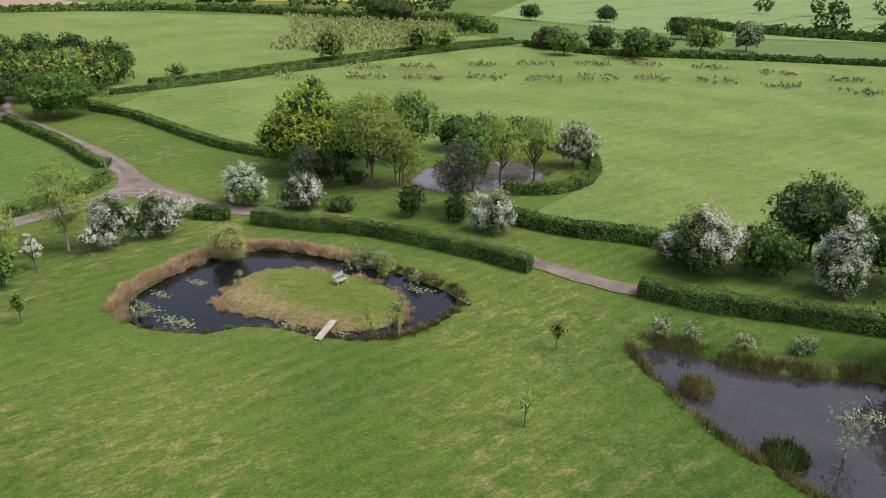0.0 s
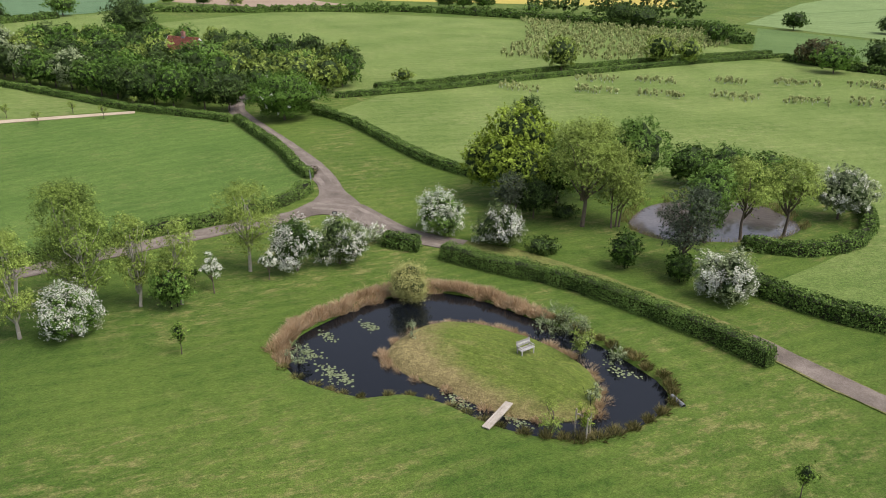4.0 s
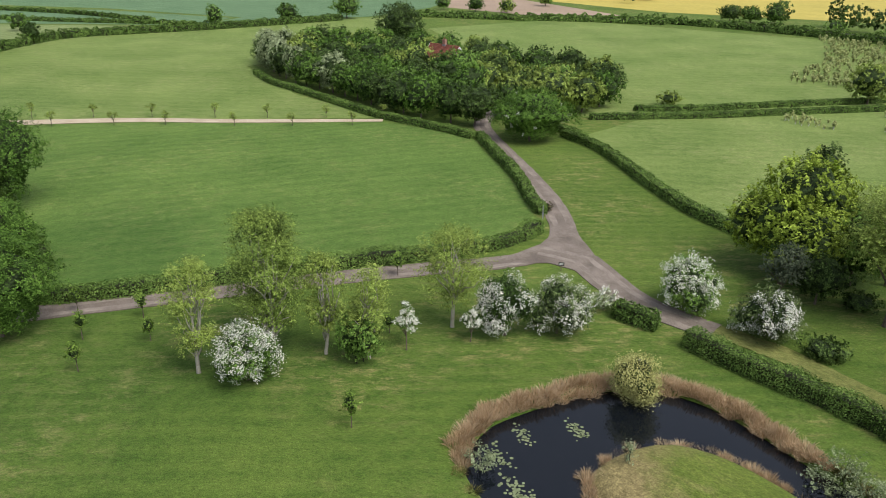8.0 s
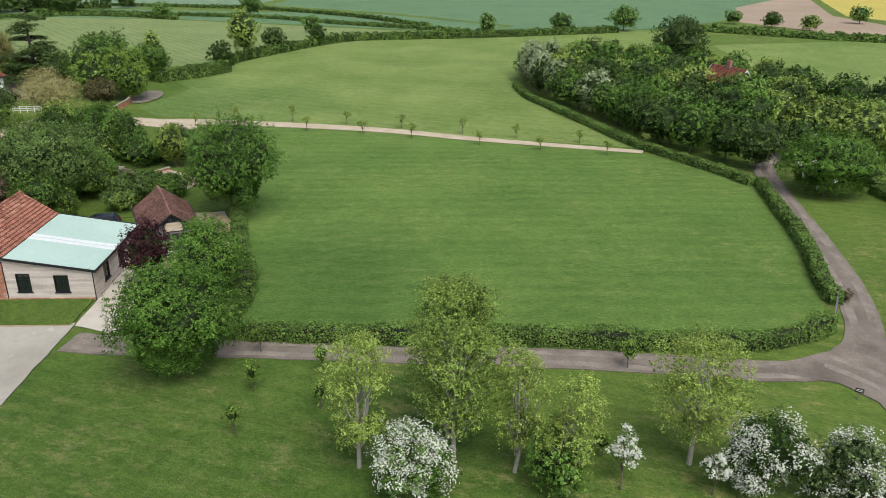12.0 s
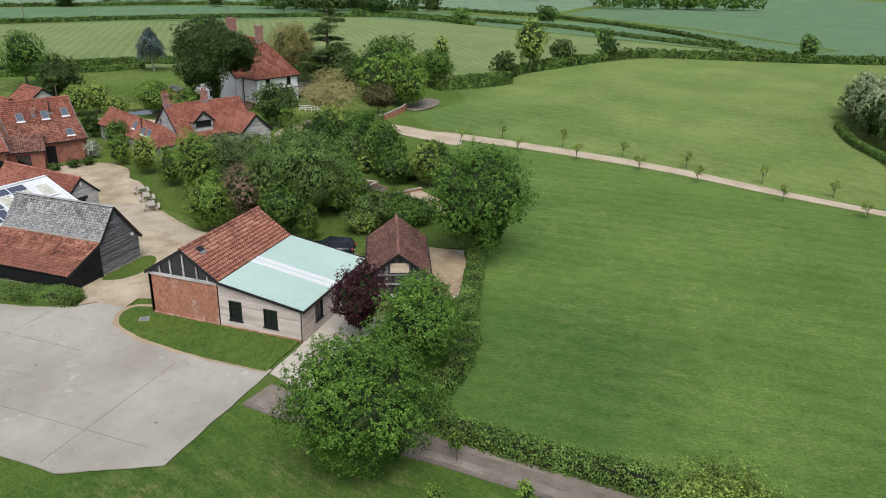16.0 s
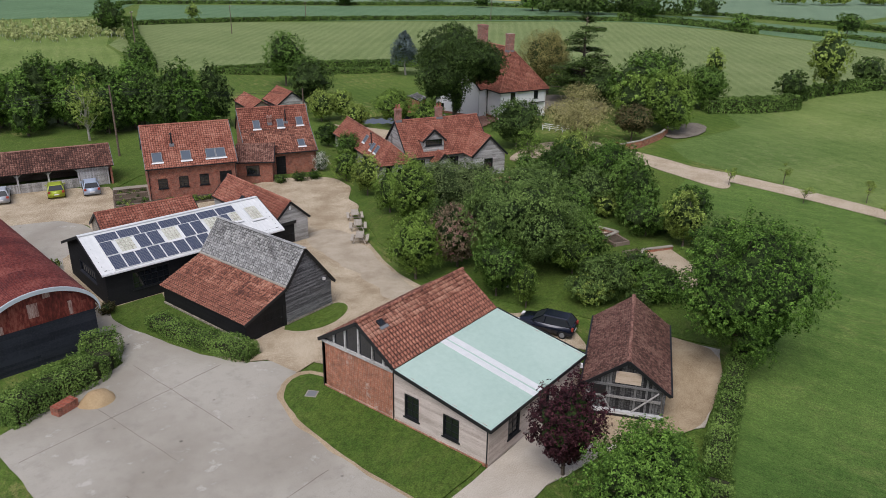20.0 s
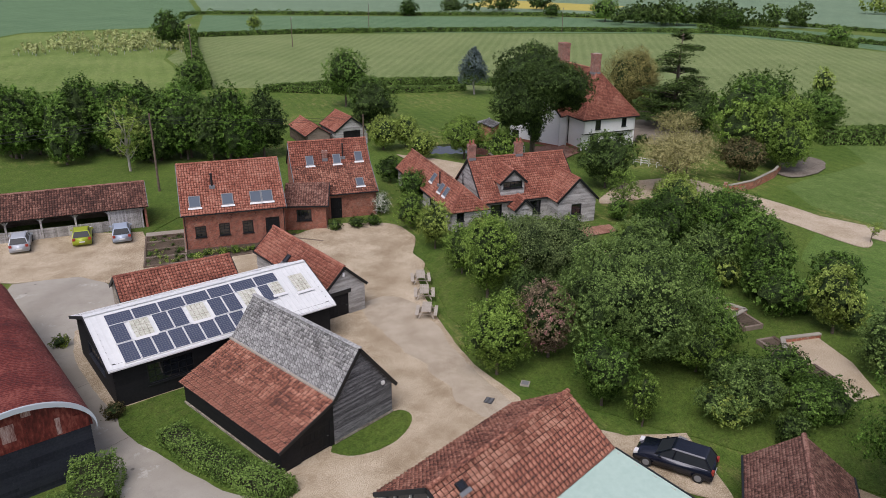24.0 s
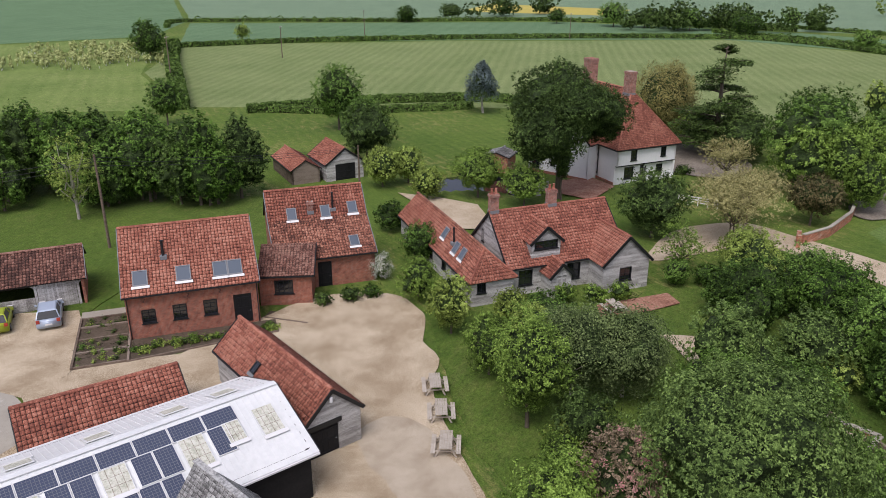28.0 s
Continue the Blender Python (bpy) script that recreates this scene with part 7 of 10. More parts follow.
mint = quad_roof(t, "lean_to_roof", [(-0.2, -0.25, 2.6), (L + 0.2, -0.25, 2.6), (L + 0.2, 6.72, 3.7), (-0.2, 6.72, 3.7)], MINT)
for k, (a, b) in enumerate(((4.15, 4.65), (4.8, 5.3))):
    part("rooflight_strip", Build().hexa([(a, -0.24, 2.603), (b, -0.24, 2.603), (b, 6.71, 3.703), (a, 6.71, 3.703), (a, -0.24, 2.63), (b, -0.24, 2.63), (b, 6.71, 3.73), (a, 6.71, 3.73)]), WHITE_SHEET, mint, "white translucent strip")
for a, b in (((-0.24, -0.28, 2.56), (-0.24, 6.75, 3.66)), ((L + 0.24, -0.28, 2.56), (L + 0.24, 6.75, 3.66)), ((-0.24, -0.28, 2.56), (L + 0.24, -0.28, 2.56))):
    part("fascia", Build().beam(a, b, 0.06, 0.2), TRIM_BLACK, t)
for p in ((-0.06, 6.9), (-0.06, Y - 0.06), (-0.06, 0.05)):
    pipe(t, p, 0, 3.4 if p[1] > 1 else 2.6)
rooflight(t, *barn_slope, 0.14, 0.8, 0.5, 0.45, TRIM_BLACK, PANE_DARK)
part("brick_plinth", Build().box((-0.08, 0.0, 0.0), (-0.002, 13.0, 0.22)), BRICK_PALE, t)

# timber shed, open in front
t = thing("timber_shed", "old timber shed with brown tiled roof and open front", "shed", -95.5, 3.6, 0, 203.5)
L, W, E, R = 9.0, 4.7, 2.25, 4.0
w2 = W / 2
wall(t, "wall", (0, -w2), (L, -w2), E, BOARD_BROWN, boards=BOARD_BROWN)
wall(t, "wall", (L, -w2 + 0.001), (L, w2 - 0.001), E, BOARD_BROWN, (), (w2, R - 0.06), boards=BOARD_BROWN)
wall(t, "wall", (L, w2), (0, w2), E, BOARD_BROWN, boards=BOARD_BROWN)
wall(t, "gable_wall", (0.001, w2 - 0.001), (0.001, -w2 + 0.001), E, BOARD_BLACK, (), (w2, R - 0.06))
for k in range(28):
    y = -w2 + 0.05 + W / 28 * (k + 0.3)
    lap = rng.uniform(0.0, 0.012)
    part("board", Build().hexa([(-0.04 - lap, y - 0.07, 0.5), (-0.006, y - 0.07, 0.5), (-0.006, y + 0.07, 0.5), (-0.04 - lap, y + 0.07, 0.5)] + [(q, v, E - 0.1 + (R - E) * (1 - abs(v) / w2)) for q, v in ((-0.04 - lap, y - 0.07), (-0.006, y - 0.07), (-0.006, y + 0.07), (-0.04 - lap, y + 0.07))]), BOARD_WORN, t)
hatch = part("hatch", Build().box((-0.075, -0.84, 2.38), (-0.055, 0.66, 3.16)), BOARD_PALE, t, "pale board hatch in the gable")
for k, half in enumerate((0.76, 0.76, 0.76, 0.73, 0.6)):
    part("hatch_board", Build().box((-0.1, -0.09 - half, 2.37 + 0.165 * k), (-0.076, -0.09 + half, 2.525 + 0.165 * k)), PINE, hatch)
part("tie_beam", Build().beam((-0.09, -w2, 2.18), (-0.09, w2, 2.18), 0.09, 0.14), BOARD_WORN, t)
for y in (-w2 + 0.07, 0.12, w2 - 0.07):
    part("post", Build().beam((-0.09, y, 0.3), (-0.09, y, 2.11), 0.09, 0.13), BOARD_WORN, t)
part("rail", Build().beam((-0.15, -w2 + 0.25, 1.42), (-0.15, w2 - 0.05, 1.42), 0.05, 0.17), BOARD_GREY, t, "silvered rail")
part("sill_beam", Build().box((-0.3, -w2, 0.32), (-0.05, w2, 0.5)), BOARD_SILVER, t, "silvered sill beam")
# Black colour puts the shade below the sill beam onto the plinth.
part("plinth", Build().box((-0.26, -w2, 0.0), (-0.05, w2, 0.318)), TRIM_BLACK, t, "plinth coloured black for shade")
for (ya, za), (yb, zb) in (((1.3, 1.38), (0.82, 0.5)), ((-0.45, 0.5), (-1.95, 2.05))):
    part("brace", Build().beam((-0.16, ya, za), (-0.16, yb, zb), 0.05, 0.13, (1, 0, 0)), BOARD_GREY, t)
part("notice_board", Build().box((-0.19, 1.2, 1.5), (-0.12, 1.95, 2.1)), TRIM_BLACK, t, "black board on the shed front")
sh_f = ((-0.25, -w2 - 0.3, E - 0.22), (L + 0.2, -w2 - 0.3, E - 0.22), (L + 0.2, 0, R), (-0.25, 0, R))
sh_b = ((L + 0.2, w2 + 0.3, E - 0.22), (-0.25, w2 + 0.3, E - 0.22), (-0.25, 0, R), (L + 0.2, 0, R))
for s in (sh_f, sh_b):
    deck("roof_deck", *s, DECK_SHADE, t)
    tiles("roof_tiles", *s, TILE_BROWN, t, 0.2, 0.17, 0.0, 0.025)
ridge_tiles(t, (-0.25, 0, R + 0.02), (L + 0.2, 0, R + 0.02), TILE_BROWN)
for s in (-1, 1):
    part("bargeboard", Build().beam((-0.28, s * (w2 + 0.3), E - 0.25), (-0.28, 0, R - 0.04), 0.05, 0.2), TRIM_BLACK, t)
    gutter(t, (-0.25, s * (w2 + 0.36), E - 0.24), (L + 0.2, s * (w2 + 0.36), E - 0.24))
part("wall_lamp", Build().tube([(1.2, w2 + 0.45, 2.3), (1.2, w2 + 0.45, 2.6)], [0.09, 0.07], 8), TRIM_WHITE, t)

# tarred barn: slates above, pantiled lean-to below
t = tarred_barn = thing("tarred_barn", "tarred weatherboard barn with slate roof and pantiled lean-to", "barn", -92.1, -21.2, 0, 270)
L = 10.2
wall(t, "wall", (0, -2.6), (L, -2.6), 2.45, BOARD_WORN, boards=BOARD_WORN)
wall(t, "gable_wall", (L, -2.599), (L, 2.0), 2.45, BOARD_WORN, (), (2.6, 5.6), z1b=3.15, boards=BOARD_WORN)
wall(t, "gable_wall", (0, 2.0), (0, -2.599), 3.15, BOARD_TARRED, (), (2.0, 5.6), z1b=2.45, boards=BOARD_TARRED, base=0.3, board=0.15, label="weathered silver and black weatherboards")
at, _ = wall(t, "lean_to_wall", (0, 5.7), (0, 2.001), 1.78, BOARD_BLACK, [(1.3, 3.4, 0.0, 2.0)], z1b=3.1, boards=BOARD_BLACK)
door(t, at, (1.3, 3.4, 0.0, 2.0), BOARD_BLACK, 8)
wall(t, "lean_to_wall", (L, 2.001), (L, 5.7), 3.1, BOARD_BLACK, (), z1b=1.78, boards=BOARD_BLACK)
wall(t, "lean_to_wall", (L, 5.701), (0, 5.701), 1.75, BOARD_BLACK, boards=BOARD_BLACK, base=0.3)
part("stone_plinth", Build().box((-0.05, 5.69, 0), (L + 0.05, 5.8, 0.26)), FLINT, t, "pale stone plinth")
part("stone_plinth", Build().box((-0.06, -2.66, 0), (-0.002, 2.0, 0.3)), FLINT, t, "pale stone plinth")
sl_f = ((-0.2, -2.85, 2.14), (L + 0.2, -2.85, 2.14), (L + 0.2, 0, 5.72), (-0.2, 0, 5.72))
sl_b = ((L + 0.2, 2.02, 3.22), (-0.2, 2.02, 3.22), (-0.2, 0, 5.72), (L + 0.2, 0, 5.72))
for s in (sl_f, sl_b):
    deck("roof_deck", *s, DECK_SHADE, t)
tiles("slate_covering", *sl_f, SLATE, t, 0.28, 0.22, 0.0, 0.02)
lean_slope = ((L + 0.2, 5.95, 1.68), (-0.2, 5.95, 1.68), (-0.2, 2.0, 3.18), (L + 0.2, 2.0, 3.18))
deck("roof_deck", *lean_slope, DECK_SHADE, t)
part("mortar_fillet", Build().beam((-0.2, 2.03, 3.27), (L + 0.2, 2.03, 3.27), 0.14, 0.1), CONCRETE, t, "pale mortar line between slates and pantiles")
part("ridge_capping", Build().beam((-0.2, 0, 5.76), (L + 0.2, 0, 5.76), 0.3, 0.06), SLATE, t)
for e, z in ((-2.85, 2.1), (2.0, 3.15)):
    part("bargeboard", Build().beam((-0.23, e, z), (-0.23, 0, 5.66), 0.05, 0.22), TRIM_BLACK, t)
part("bargeboard", Build().beam((-0.23, 5.95, 1.62), (-0.23, 2.0, 3.12), 0.05, 0.2), TRIM_BLACK, t)
part("wall_lamp", Build().box((-0.2, -1.9, 2.55), (-0.05, -1.7, 2.75)), TRIM_WHITE, t)

# black barn with solar roof
t = thing("solar_barn", "black boarded barn with white sheet roof and solar panels", "barn", -83.9, -38.2, 0, 170.6)
L, W, E, R = 15.2, 8.6, 3.15, 4.85
w2 = W / 2
h = [(2.0, 5.0, 1.0, 2.5)]
at, _ = wall(t, "wall", (0, -w2), (L, -w2), E, BOARD_BLACK, h, boards=BOARD_BLACK)
window(t, at, h[0], TRIM_BLACK, (5, 2))
at, _ = wall(t, "gable_wall", (L, -w2 + 0.001), (L, w2 - 0.001), E, BOARD_BLACK, [(0.5, 5.2, 0, 2.85)], (w2, R - 0.08), boards=BOARD_BLACK)
rd = Build()
for k in range(19):
    rd.hexa([at(0.5, 0.15 * k, -0.14), at(5.2, 0.15 * k, -0.14), at(5.2, 0.15 * k, -0.06), at(0.5, 0.15 * k, -0.06), at(0.5, 0.15 * k + 0.14, -0.14), at(5.2, 0.15 * k + 0.14, -0.14), at(5.2, 0.15 * k + 0.14, -0.08), at(0.5, 0.15 * k + 0.14, -0.08)])
part("roller_door", rd, WHITE_SHEET, t, "pale grey roller door")
wall(t, "wall", (L, w2), (0, w2), E, BOARD_BLACK, boards=BOARD_BLACK)
h = [(2.6, 6.4, 1.3, 2.3)]
at, _ = wall(t, "gable_wall", (0, w2 - 0.001), (0, -w2 + 0.001), E, BOARD_BLACK, h, (w2, R - 0.08), boards=BOARD_BLACK)
window(t, at, h[0], BOARD_SLATE, (7, 0))
f = ((-0.35, -w2 - 0.35, E - 0.14), (L + 0.35, -w2 - 0.35, E - 0.14), (L + 0.35, 0, R), (-0.35, 0, R))
b = ((L + 0.35, w2 + 0.35, E - 0.14), (-0.35, w2 + 0.35, E - 0.14), (-0.35, 0, R), (L + 0.35, 0, R))
for s in (f, b):
    sheet_roof = quad_roof(t, "roof_sheet", s, WHITE_SHEET)
    ribs = Build()
    n = 46
    for k in range(n + 1):
        p, q = on(s[0], s[1], k / n), on(s[3], s[2], k / n)
        ribs.beam((p[0], p[1], p[2] + 0.012), (q[0], q[1], q[2] + 0.012), 0.05, 0.03)
    tagged(part("roof_ribs", ribs, WHITE_SHEET, sheet_roof), kind="stuff")
part("ridge_capping", Build().beam((-0.35, 0, R + 0.02), (L + 0.35, 0, R + 0.02), 0.4, 0.04), WHITE_SHEET, t)
for x in (-0.4, L + 0.4):
    for s in (-1, 1):
        part("fascia", Build().beam((x, s * (w2 + 0.35), E - 0.2), (x, 0, R - 0.06), 0.05, 0.22), TRIM_BLACK, t)
gutter(t, (-0.35, -w2 - 0.42, E - 0.2), (L + 0.35, -w2 - 0.42, E - 0.2), TRIM_WHITE)
gutter(t, (-0.35, w2 + 0.42, E - 0.2), (L + 0.35, w2 + 0.42, E - 0.2), TRIM_WHITE)


def solar_panel(parent, s, u, v, w, h, cols, rows):
    """One framed panel lying on a slope."""
    p = rooflight(parent, *s, u, v, w, h, TRIM_WHITE, CELL, "solar_panel", 0.1, "", 0.03, 0.0)
    for c in list(p.children):
        if c.name.startswith("flashing"):
            bpy.data.objects.remove(c)
    a, bb, c, d = (Vector(q) for q in s)
    x, y = (bb - a).normalized(), ((d + c) / 2 - (a + bb) / 2).normalized()
    n = x.cross(y).normalized()
    o = (a + (bb - a) * u) * (1 - v) + (d + (c - d) * u) * v
    lines = Build()
    for k in range(1, cols):
        r = -w / 2 + w * k / cols
        lines.beam(o + x * r - y * (h / 2 - 0.08) + n * 0.073, o + x * r + y * (h / 2 - 0.08) + n * 0.073, 0.012, 0.006, tuple(n))
    for k in range(1, rows):
        r = -h / 2 + h * k / rows
        lines.beam(o + y * r - x * (w / 2 - 0.08) + n * 0.073, o + y * r + x * (w / 2 - 0.08) + n * 0.073, 0.012, 0.006, tuple(n))
    tagged(part("cell_grid", lines, TRIM_GREY, p), kind="stuff")


SLOPE = math.hypot(w2 + 0.35, R - E + 0.14)
TOT = L + 0.7


def spot(u, v):
    return (u + 0.35) / TOT, v / SLOPE


for k in range(7):
    solar_panel(t, f, *spot(1.6 + 1.72 * k, 4.05), 1.68, 1.0, 10, 6)
for k in range(8):
    solar_panel(t, f, *spot(1.25 + 1.05 * k, 0.98), 1.0, 1.68, 6, 10)
for u in (1.25, 3.98, 5.03, 7.75, 8.8, 11.5):
    solar_panel(t, f, *spot(u, 2.72), 1.0, 1.68, 6, 10)
for u, v, w, hh in ((2.62, 2.72, 1.25, 1.6), (6.39, 2.72, 1.25, 1.6), (10.15, 2.6, 1.25, 1.9), (12.25, 2.95, 0.9, 1.3), (14.1, 2.9, 1.15, 1.8)):
    rl = rooflight(t, *f, *spot(u, v), w, hh, WHITE_SHEET, ROOFLIGHT, "rooflight", 0.05, "clouded yellowish rooflight", 0.03)
    a, bb, c, d = (Vector(q) for q in f)
    x, y = (bb - a).normalized(), (d - a).normalized()
    n, o = x.cross(y).normalized(), a + x * (u + 0.35) + y * v
    lines = Build()
    for k in (-1, 0, 1):
        lines.beam(o + x * (k * w / 4) - y * (hh / 2 - 0.04) + n * 0.092, o + x * (k * w / 4) + y * (hh / 2 - 0.04) + n * 0.092, 0.03, 0.01, tuple(n))
    for k in (-1, 1):
        lines.beam(o + y * (k * hh / 6) - x * (w / 2 - 0.04) + n * 0.091, o + y * (k * hh / 6) + x * (w / 2 - 0.04) + n * 0.091, 0.03, 0.008, tuple(n))
    part("rooflight_ribs", lines, FLINT, rl, "grimy ribs of a rooflight")
for u in (3.0, 6.6, 10.4, 13.2):
    rooflight(t, *b, 1 - (u + 0.35) / TOT, 0.62, 1.3, 1.4, WHITE_SHEET, ROOFLIGHT, "rooflight", 0.05, "clouded yellowish rooflight")

# small silver-boarded barn
t = thing("small_barn", "silver weatherboard barn with red pantiled roof", "barn", -101.5, -33.7, 0, 262)
at, f, b = gable_house(t, 11.4, 3.7, 2.55, 4.25, BOARD_GREY, PANTILE_NEW, {"left": [(0.15, 2.2, 0, 2.0)]}, BOARD_GREY, barge=TRIM_BLACK)
door(t, at["left"], (0.15, 2.2, 0, 2.0), BOARD_BLACK, 6)
part("lintel", Build().hexa([at["left"](0.05, 2.0, 0.04), at["left"](2.4, 2.0, 0.04), at["left"](2.4, 2.0, 0.09), at["left"](0.05, 2.0, 0.09), at["left"](0.05, 2.3, 0.04), at["left"](2.4, 2.3, 0.04), at["left"](2.4, 2.3, 0.09), at["left"](0.05, 2.3, 0.09)]), TRIM_BLACK, t)
part("wall_lamp", Build().tube([(-0.14, 0.1, 3.5), (-0.14, 0.1, 3.8)], [0.1, 0.1], 8), TRIM_WHITE, t)
rooflight(t, *b, 0.42, 0.35, 0.55, 0.8, TRIM_BLACK)

# low brick barn
t = thing("low_barn", "low flint and brick barn with red pantiles", "barn", -89.0, -45.8, 0, 165.8)
gable_house(t, 8.8, 4.6, 2.1, 3.6, FLINT, PANTILE_NEW, barge=TRIM_BLACK)

# brick house
t = thing("brick_house", "red brick house with pantiled roof and rooflights", "house", -102.0, -59.1, 0, 151.8)
H = {"front": [(1.0, 2.0, 1.25, 2.35), (3.2, 4.2, 1.25, 2.45), (5.4, 6.4, 1.25, 2.5), (7.6, 8.95, 0.2, 2.6)], "right": [(3.0, 3.8, 3.2, 4.2)]}
at, f, b = gable_house(t, 9.5, 8.8, 3.95, 7.35, BRICK, PANTILE_NEW, H, over=0.4, barge=TRIM_GREY)
for h in H["front"][:3]:
    w = window(t, at["front"], h, TRIM_BLACK, (1, 3))
    u0, u1, z0, z1 = h
    arch = Build()
    for k in range(9):
        a0 = u0 - 0.05 + (u1 - u0 + 0.1) * k / 9
        a1 = u0 - 0.05 + (u1 - u0 + 0.1) * (k + 0.94) / 9
        rise = 0.09 * math.sin(math.pi * (k + 0.5) / 9)
        q = at["front"]
        arch.hexa([q(a0, z1 + rise, -0.02), q(a1, z1 + rise, -0.02), q(a1, z1 + rise, 0.02), q(a0, z1 + rise, 0.02), q(a0, z1 + rise + 0.22, -0.02), q(a1, z1 + rise + 0.22, -0.02), q(a1, z1 + rise + 0.22, 0.02), q(a0, z1 + rise + 0.22, 0.02)])
    part("brick_arch", arch, BRICK_PALE, w)
door(t, at["front"], H["front"][3], BOARD_BLACK, 8)
for u in (1.3, 4.4, 6.7):
    p = at["front"](u, 3.1, 0.03)
    part("wall_tie", Build().tube([at["front"](u - 0.1, 3.3, 0.03), at["front"](u + 0.08, 3.2, 0.03), at["front"](u - 0.08, 3.0, 0.03), at["front"](u + 0.1, 2.9, 0.03)], [0.025] * 4, 5), TRIM_BLACK, t)
for u, w in ((0.14, 0.95), (0.45, 0.95), (0.72, 0.95), (0.83, 0.95)):
    rooflight(t, *f, u, 0.24, w * 1.12, 1.3, TRIM_GREY, PANE_SKY)
fl = on(on(f[0], f[1], 0.32), on(f[3], f[2], 0.32), 0.5)
flue(t, fl[0], fl[1], fl[2] + 0.05, fl[2] + 1.3, 0.1)
for u in (0.12, 9.4):
    pipe(t, at["front"](u, 0, 0.08), 0, 3.8)

# lean-to between the two brick houses
t = thing("brick_lean_to", "single-storey brick lean-to with brown pantiled roof", "outbuilding", -110.0, -53.2, 0, 138)
h = [(1.2, 2.7, 1.0, 2.2)]
at, _ = wall(t, "wall", (0, 0), (4.2, 0), 2.75, BRICK, h)
wall(t, "wall", (4.2, 0.001), (4.2, 3.6), 2.75, BRICK, (), z1b=3.9)
wall(t, "wall", (4.2, 3.601), (0, 3.601), 3.9, BRICK)
wall(t, "wall", (0, 3.6), (0, 0.001), 3.9, BRICK, (), z1b=2.75)
window(t, at, h[0], TRIM_BLACK, (3, 0))
s = ((-0.15, -0.3, 2.66), (4.45, -0.3, 2.66), (4.45, 3.7, 3.98), (-0.15, 3.7, 3.98))
deck("roof_deck", *s, DECK_SHADE, t)
tiles("roof_tiles", *s, TILE_BROWN, t)
gutter(t, (-0.15, -0.36, 2.6), (4.45, -0.36, 2.6))
part("bargeboard", Build().beam((4.5, -0.3, 2.6), (4.5, 3.7, 3.92), 0.05, 0.2), TRIM_BLACK, t)

# second brick house with a catslide
t = thing("brick_cottage", "red brick cottage with long catslide pantiled roof", "cottage", -115.2, -59.0, 0, 151.0)
L = 8.4
H = [(0.9, 1.9, 0.9, 2.2), (3.4, 4.6, 0.0, 2.3)]
at, _ = wall(t, "wall", (0, -5.4), (L, -5.4), 2.95, BRICK, H)
window(t, at, H[0], TRIM_BLACK, (1, 1))
door(t, at, H[1], BOARD_BLACK, 6)
for x, rev in ((0, True), (L, False)):
    q = Build()
    ring = [(-5.4, 0), (2.6, 0), (2.6, 4.6), (0, 7.2), (-1.9, 5.15), (-5.4, 2.95)]
    n = len(ring)
    inner = 0.22 if rev else -0.22
    q.v = [(x, y, z) for y, z in ring] + [(x + inner, y, z) for y, z in ring]
    q.f = [tuple(range(n)), tuple(reversed(range(n, 2 * n)))] + [(j, (j + 1) % n, n + (j + 1) % n, n + j) for j in range(n)]
    part("gable_wall", q, BRICK, t)
wall(t, "wall", (L, 2.6), (0, 2.6), 4.6, BRICK)
up = ((-0.15, -1.95, 5.15), (L + 0.15, -1.95, 5.15), (L + 0.15, 0, 7.3), (-0.15, 0, 7.3))
lo = ((-0.15, -5.75, 2.78), (L + 0.15, -5.75, 2.78), (L + 0.15, -1.9, 5.14), (-0.15, -1.9, 5.14))
bk = ((L + 0.15, 2.9, 4.3), (-0.15, 2.9, 4.3), (-0.15, 0, 7.3), (L + 0.15, 0, 7.3))
for s, m in ((up, PANTILE_NEW), (lo, PANTILE), (bk, PANTILE_NEW)):
    deck("roof_deck", *s, DECK_SHADE, t)
    tiles("roof_tiles", *s, m, t)
ridge_tiles(t, (-0.15, 0, 7.34), (L + 0.15, 0, 7.34), PANTILE_NEW)
for x in (-0.18, L + 0.18):
    part("bargeboard", Build().beam((x, -1.9, 5.1), (x, 0, 7.24), 0.06, 0.2), TRIM_GREY, t)
    part("bargeboard", Build().beam((x, -5.75, 2.74), (x, -1.9, 5.1), 0.06, 0.2), TRIM_GREY, t)
gutter(t, (-0.15, -5.82, 2.74), (L + 0.15, -5.82, 2.74))
for u, v, s in ((0.24, 0.15, up), (0.58, 0.15, up), (0.86, 0.2, up), (0.8, 0.3, lo)):
    rooflight(t, *s, u, v + 0.02, 0.85, 1.15, TRIM_GREY, PANE_SKY)
chimney(t, 3.6, -1.6, 5.2, 6.6, 0.5, 0.4, 1)
flue(t, 5.6, -1.5, 5.6, 7.1, 0.08)

# cart lodge
t = thing("cart_lodge", "open cart lodge with brown mossy pantiles", "cart lodge", -84.0, -74.4, 0, 156.0)
L, W, E, R = 19.4, 5.4, 2.55, 4.2
w2 = W / 2
wall(t, "wall", (L, w2), (0, w2), E, BOARD_BROWN, boards=BOARD_BROWN)
wall(t, "gable_wall", (L, -w2), (L, w2 - 0.001), E, BRICK, (), (w2, R - 0.06), label="brick end wall")
wall(t, "gable_wall", (0, w2 - 0.001), (0, -w2), E, BOARD_BROWN, (), (w2, R - 0.06), boards=BOARD_BROWN)
